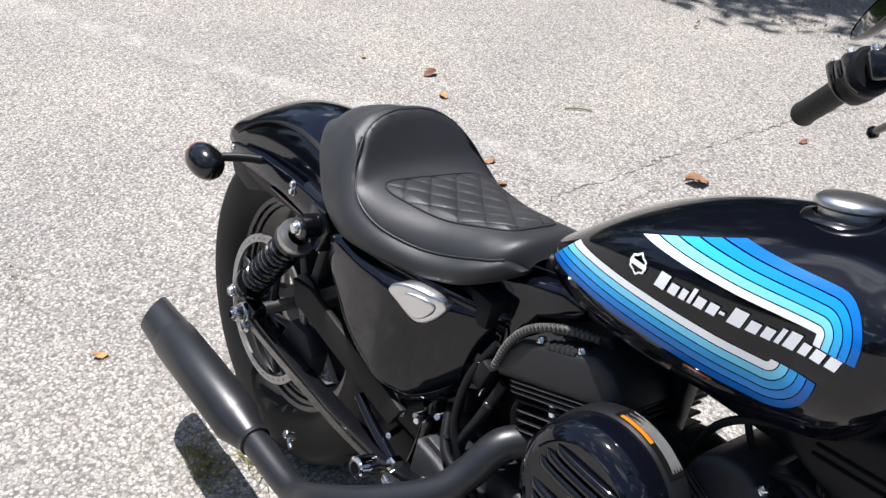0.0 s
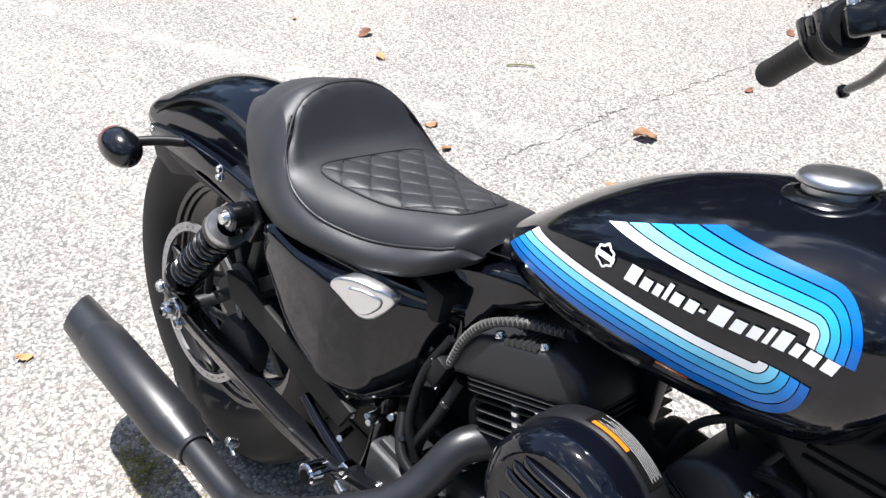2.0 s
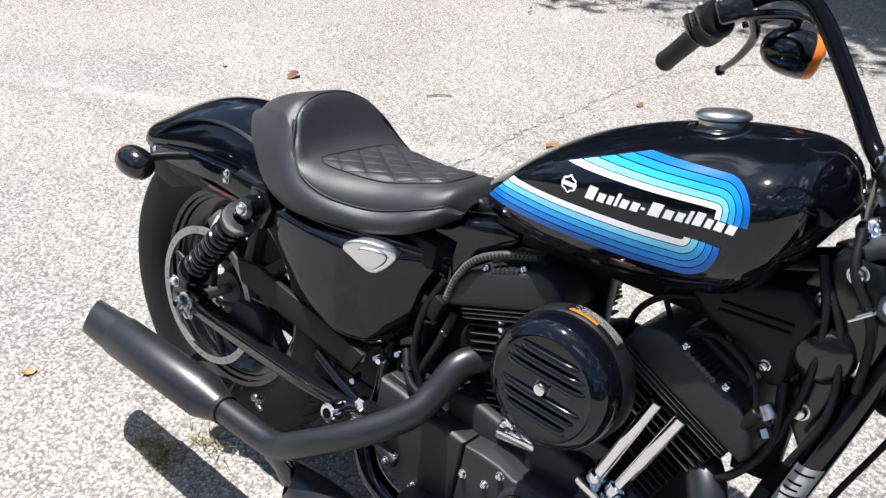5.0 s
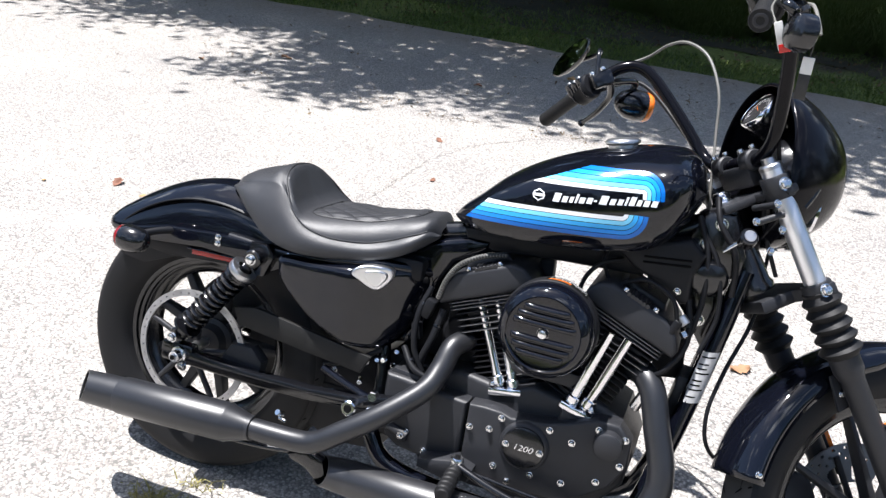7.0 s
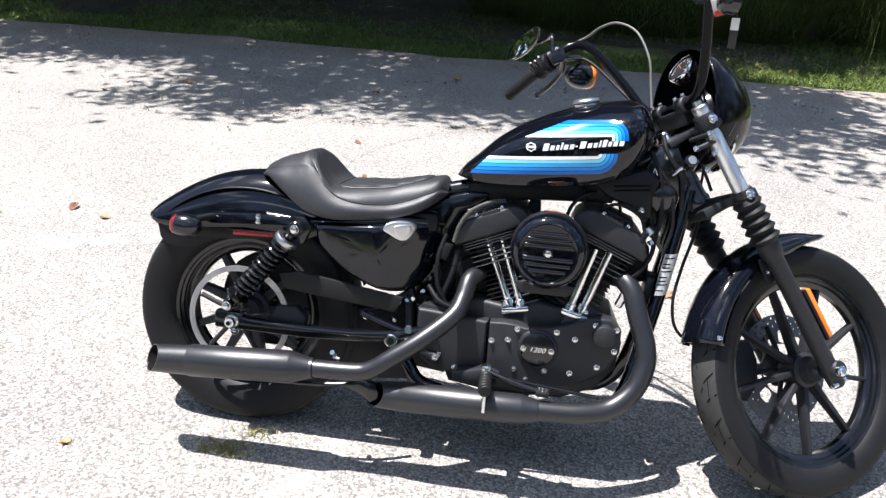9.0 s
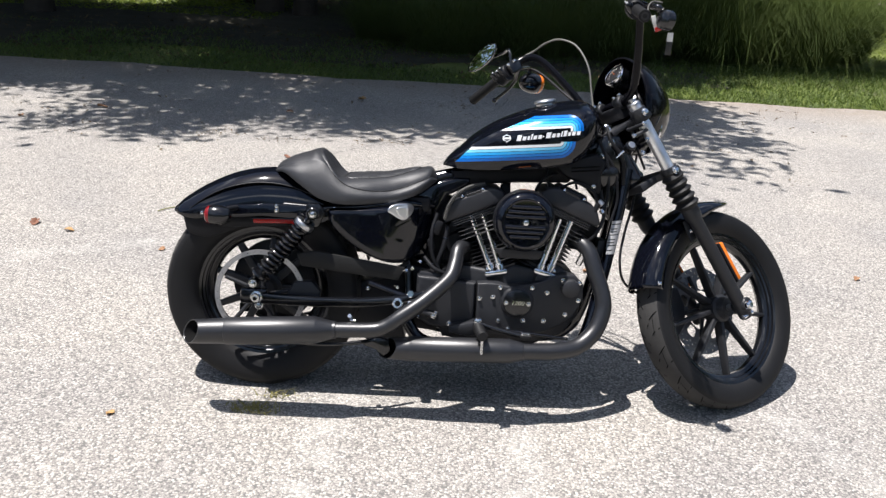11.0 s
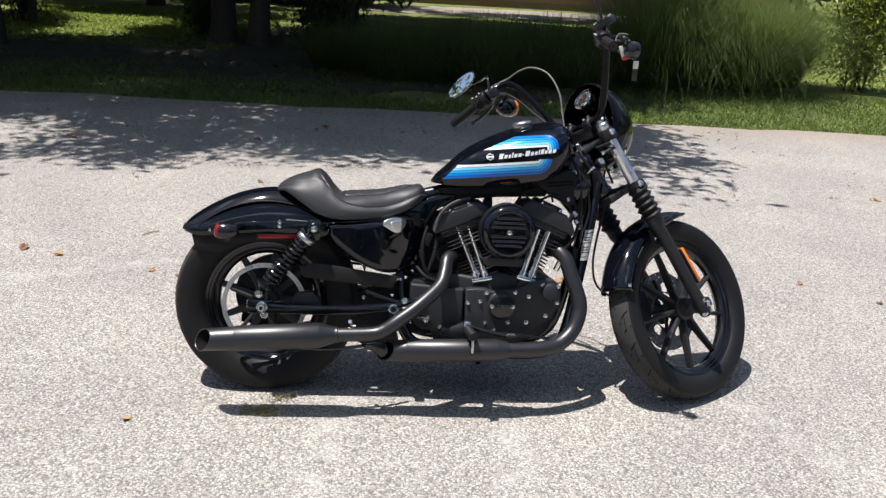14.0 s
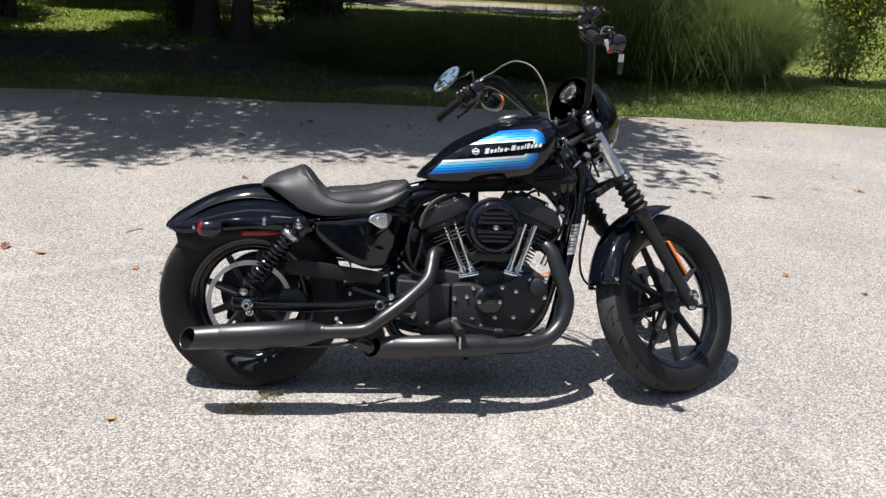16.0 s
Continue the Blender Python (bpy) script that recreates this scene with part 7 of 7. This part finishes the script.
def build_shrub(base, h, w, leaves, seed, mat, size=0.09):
    r = random.Random(seed)
    q = Quads(seed)
    shrub = tagged(new("shrub"), "leafy green shrub with thin stems", "shrub", group="shrubs behind the verge")
    shrub.location = base
    bms = []
    for i in range(9):
        a = r.uniform(0, 2 * math.pi)
        e = Vector((w * 0.8 * math.cos(a) * r.random(), w * 0.6 * math.sin(a) * r.random(), h * r.uniform(0.6, 1)))
        st = Vector((r.uniform(-0.15, 0.15), r.uniform(-0.15, 0.15), -0.05))
        bms.append(tube([st, st.lerp(e, 0.5) + Vector((r.uniform(-0.1, 0.1), r.uniform(-0.1, 0.1), 0)), e], 0.01, 6, 4, radii=[0.016, 0.011, 0.004], caps=False))
        for _ in range(leaves // 9):
            t = r.uniform(0.2, 1.05)
            q.leaf(st.lerp(e, t) + Vector((r.gauss(0, w * 0.22), r.gauss(0, w * 0.22), r.gauss(0, h * 0.09))), size * r.uniform(0.6, 1.3))
    part("stem", join(*bms), BARK, shrub)
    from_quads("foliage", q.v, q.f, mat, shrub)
    return shrub


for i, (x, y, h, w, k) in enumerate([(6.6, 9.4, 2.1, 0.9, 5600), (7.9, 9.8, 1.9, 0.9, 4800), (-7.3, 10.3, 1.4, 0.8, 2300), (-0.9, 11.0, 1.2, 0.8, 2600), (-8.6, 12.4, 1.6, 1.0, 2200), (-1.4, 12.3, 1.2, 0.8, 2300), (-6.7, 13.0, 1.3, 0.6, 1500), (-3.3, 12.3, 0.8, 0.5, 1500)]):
    # shaded shrubs take the darker tree leaf: their shade is in the colour
    build_shrub((x, y, 0), h, w, k, 40 + i, SUNLIT_SHRUB if x > 5 else LEAF)

# mulch bed under the trees, its colour darkened to hold their deep shade
SHADED_MULCH = material("shaded_mulch", (0.046, 0.040, 0.024), 0.95, vary=0.75, vary_scale=5, grain=1.0, grain_scale=55)
rows = []
for i in range(60):
    x = -9.5 + 12.8 * i / 59
    y0, y1 = EDGE(x) + 1.25 + 0.35 * math.sin(1.7 * x) + 0.12 * math.sin(5.1 * x), 11.2 + 0.3 * math.sin(1.3 * x) + (2.6 if x > -3.6 else 0)
    rows.append([(x, y0 + (y1 - y0) * k / 40, -0.034 + 0.014 * noise.noise(Vector((x * 3, (y0 + (y1 - y0) * k / 40) * 3, 0)))) for k in range(41)])
bm = sheet(rows)
bmesh.ops.recalc_face_normals(bm, faces=bm.faces[:])
tagged(part("planting_bed", bm, SHADED_MULCH), "brown-green mulch under the trees, darkened for their shade", "planting bed", kind="structure")

# verge: short grass, uneven, thinner under the trees
q = Quads(61)
r = q.r
for _ in range(80000):
    x = r.uniform(-7.5, 9.0)
    y = EDGE(x) + 0.02 + 3.0 * r.random() ** 1.25
    dens = noise.noise(Vector((x * 0.9, y * 0.9, 0))) + (0.5 if x > 2.6 else -0.05) + (0.45 if y < EDGE(x) + 0.9 else 0) - (0.15 if x < 2.6 and y > EDGE(x) + 1.2 else 0)
    if r.random() > 0.55 + dens:
        continue
    q.blade(Vector((x, y, -0.05)), r.uniform(0.035, 0.085), r.uniform(0.006, 0.012), r.uniform(0.04, 0.12))
tagged(from_quads("verge_grass", q.v, q.f, BLADE), "short uneven green grass along the road edge", "grass", kind="stuff")
q = Quads(62)
r = q.r
for x0, x1, y0, y1, n in ((-8.0, -2.5, 10.2, 17.0, 22000), (5.5, 16.0, 9.6, 20.0, 20000)):
    for _ in range(n):
        q.blade(Vector((r.uniform(x0, x1), r.uniform(y0, y1), -0.05)), r.uniform(0.02, 0.06), r.uniform(0.012, 0.026), r.uniform(0.05, 0.13))
tagged(from_quads("lawn_grass", q.v, q.f, LAWN), "sunlit mown lawn beyond the trees", "grass", kind="stuff")
q = Quads(63)
r = q.r
for _ in range(1200):
    x = r.uniform(-7, 2.6)
    y = EDGE(x) + r.uniform(0.4, 3.6)
    q.leaf(Vector((x, y, r.uniform(-0.03, 0.02))), r.uniform(0.03, 0.08), -0.1)
tagged(from_quads("leaf_litter", q.v, q.f, LITTER), "dry brown fallen leaves under the trees", "leaf litter", kind="stuff")

q = Quads(64)
r = q.r
for _ in range(420):
    x, y = r.uniform(-4.5, 4.0), 2.7 + 2.9 * r.random() ** 0.6
    if noise.noise(Vector((x * 1.4, y * 2.2, 3.0))) < -0.05:
        continue
    for _ in range(3):
        q.leaf(Vector((x + r.gauss(0, 0.05), y + r.gauss(0, 0.03), 0.004)), r.uniform(0.012, 0.04), -0.15)
tagged(from_quads("road_litter", q.v, q.f, LITTER), "dry brown leaf crumbs scattered on the road", "leaf litter", kind="stuff")

# added tree belts, mostly unseen, close the view and block low sky light


def tree_belt(x0, x1, y0, y1, h, n, seed, name="far_trees"):
    q = Quads(seed)
    r = q.r
    for _ in range(n):
        t = r.random()
        x, y = x0 + (x1 - x0) * t, y0 + (y1 - y0) * t
        top = h * (0.7 + 0.3 * math.sin(17 * t + seed) + 0.18 * math.sin(61 * t))
        q.leaf(Vector((x + r.gauss(0, 0.8), y + r.gauss(0, 0.8), top * r.random() ** 0.8)), r.uniform(0.6, 1.2) * (h / 10) ** 0.7)
    return tagged(from_quads(name, q.v, q.f, LEAF), "added belt of distant green trees that blocks low sky light", "trees", kind="stuff")


tree_belt(-40, 40, 30, 30, 16, 14000, 71)
tree_belt(-14.5, -1.6, 21.5, 22.5, 6, 8000, 75)
tree_belt(-14.5, -15.5, 7, 22, 6, 7000, 76)
tree_belt(-40, 40, -24, -24, 13, 15000, 72)
tree_belt(-38, -38, -24, 30, 14, 9000, 73)
tree_belt(36, 36, -24, 30, 14, 9000, 74)

# ---- loose leaves and weeds on the road ----
DRY = material("dry_leaf", (0.27, 0.15, 0.08), 0.8, vary=0.5, vary_scale=50, grain=0.6, grain_scale=120)
DRY_RED = material("red_dry_leaf", (0.17, 0.075, 0.045), 0.8, vary=0.5, vary_scale=50, grain=0.6, grain_scale=120)
DRY_TAN = material("tan_dry_leaf", (0.40, 0.24, 0.10), 0.8, vary=0.4, vary_scale=50, grain=0.6, grain_scale=120)
TWIG = material("green_twig", (0.22, 0.22, 0.09), 0.7, vary=0.3, vary_scale=40)


def fallen_leaf(x, y, size, mat, seed, label):
    """A curled oak-like leaf lying on the road."""
    r = random.Random(seed)
    turn = r.uniform(0, 6.3)
    bm = bmesh.new()
    rows = []
    for i in range(9):
        t = i / 8
        w = size * (0.08 + 0.34 * math.sin(math.pi * t) * (0.75 + 0.25 * math.cos(6 * math.pi * t)))
        z = size * (0.10 * math.sin(3 * t + seed) + 0.06)
        rows.append([Vector((size * (t - 0.5), s * w, max(0.002, z + abs(s) * size * 0.16 * (1 + 0.4 * math.sin(5 * t + seed))))) for s in (-1, -0.5, 0, 0.5, 1)])
    bm = sheet(rows)
    ob = part("fallen_leaf", bm, mat, m=Matrix.Rotation(turn, 4, "Z"))
    ob.location = (x, y, 0.001)
    thick(ob, 0.0008)
    tagged(ob, label, "leaf", group="fallen leaves on the road")


for i, (x, y, s, mt, lab) in enumerate([
    (-1.45, 1.28, 0.075, DRY_RED, "curled dark red dry leaf on the road"), (-1.25, 1.21, 0.055, DRY_TAN, "tan dry leaf on the road"), (-0.31, 1.58, 0.095, DRY, "large curled brown leaf on the road"),
    (-0.17, 1.28, 0.06, DRY, "orange-brown leaf on the road"), (-0.33, 2.16, 0.045, DRY_RED, "small dark leaf on the road"), (-0.75, 1.06, 0.05, DRY, "small brown leaf on the road"),
    (-0.61, 1.01, 0.05, DRY, "small brown leaf on the road"), (2.48, 1.29, 0.05, DRY, "orange-brown leaf on the road"), (2.78, 1.06, 0.035, DRY_RED, "small dark leaf on the road"),
    (-2.20, 3.80, 0.09, DRY, "brown leaf in the shade"), (-0.42, -0.29, 0.04, DRY_TAN, "small tan leaf on the road"), (1.21, 1.16, 0.085, DRY, "orange-brown leaf on the road"),
    (-0.55, 2.75, 0.06, DRY_RED, "dark leaf in the shade"), (-2.61, 3.37, 0.07, DRY, "brown leaf in the shade"), (-0.82, 4.04, 0.07, DRY_RED, "dark leaf in the shade"),
    (1.90, 1.20, 0.05, DRY, "orange-brown leaf on the road"), (-1.72, 1.13, 0.03, DRY_TAN, "small tan leaf on the road"), (-0.35, 4.74, 0.11, DRY_TAN, "tan leaf in the shade"), (3.78, 3.08, 0.07, DRY_TAN, "tan leaf on the road"),
]):
    fallen_leaf(x, y, s * 0.82, mt, 80 + i, lab)
twig = part("twig", tube([(-0.95, 1.56, 0.006), (-0.925, 1.60, 0.008), (-0.89, 1.64, 0.006)], 0.0032, 8), TWIG)
tagged(twig, "short green twig lying on the road", "twig")
q = Quads(91)
r = q.r
for cx, cy, n in ((0.0, -0.205, 120), (0.06, -0.115, 40), (-0.81, -0.394, 9), (3.45, 3.07, 22), (3.75, 3.08, 26)):
    for _ in range(n):
        q.blade(Vector((cx + r.gauss(0, 0.035), cy + r.gauss(0, 0.014), 0)), r.uniform(0.008, 0.03), 0.0035, r.uniform(0.01, 0.05))
WEED = leaf_material("dry_weed", (0.20, 0.19, 0.06), (0.34, 0.30, 0.11), 0.8)
tufts = q
q = Quads(93)
r = q.r
for x0, x1, y0, n in ((-1.30, -0.95, 3.28, 60), (-0.85, -0.50, 3.20, 70), (-0.20, 0.15, 3.30, 70), (-2.3, -1.9, 3.30, 30), (2.70, 2.80, 2.98, 8)):
    for _ in range(n):
        q.leaf(Vector((r.uniform(x0, x1), y0 + r.gauss(0, 0.05), 0.004 + 0.004 * r.random())), r.uniform(0.008, 0.030), -0.2)
tagged(from_quads("road_litter", q.v, q.f, LITTER), "small dry leaf bits and needles on the road", "leaf litter", kind="stuff")
q = tufts
tagged(from_quads("weed_tuft", q.v, q.f, WEED), "yellowish weed tufts in the road surface", "weed", kind="stuff")
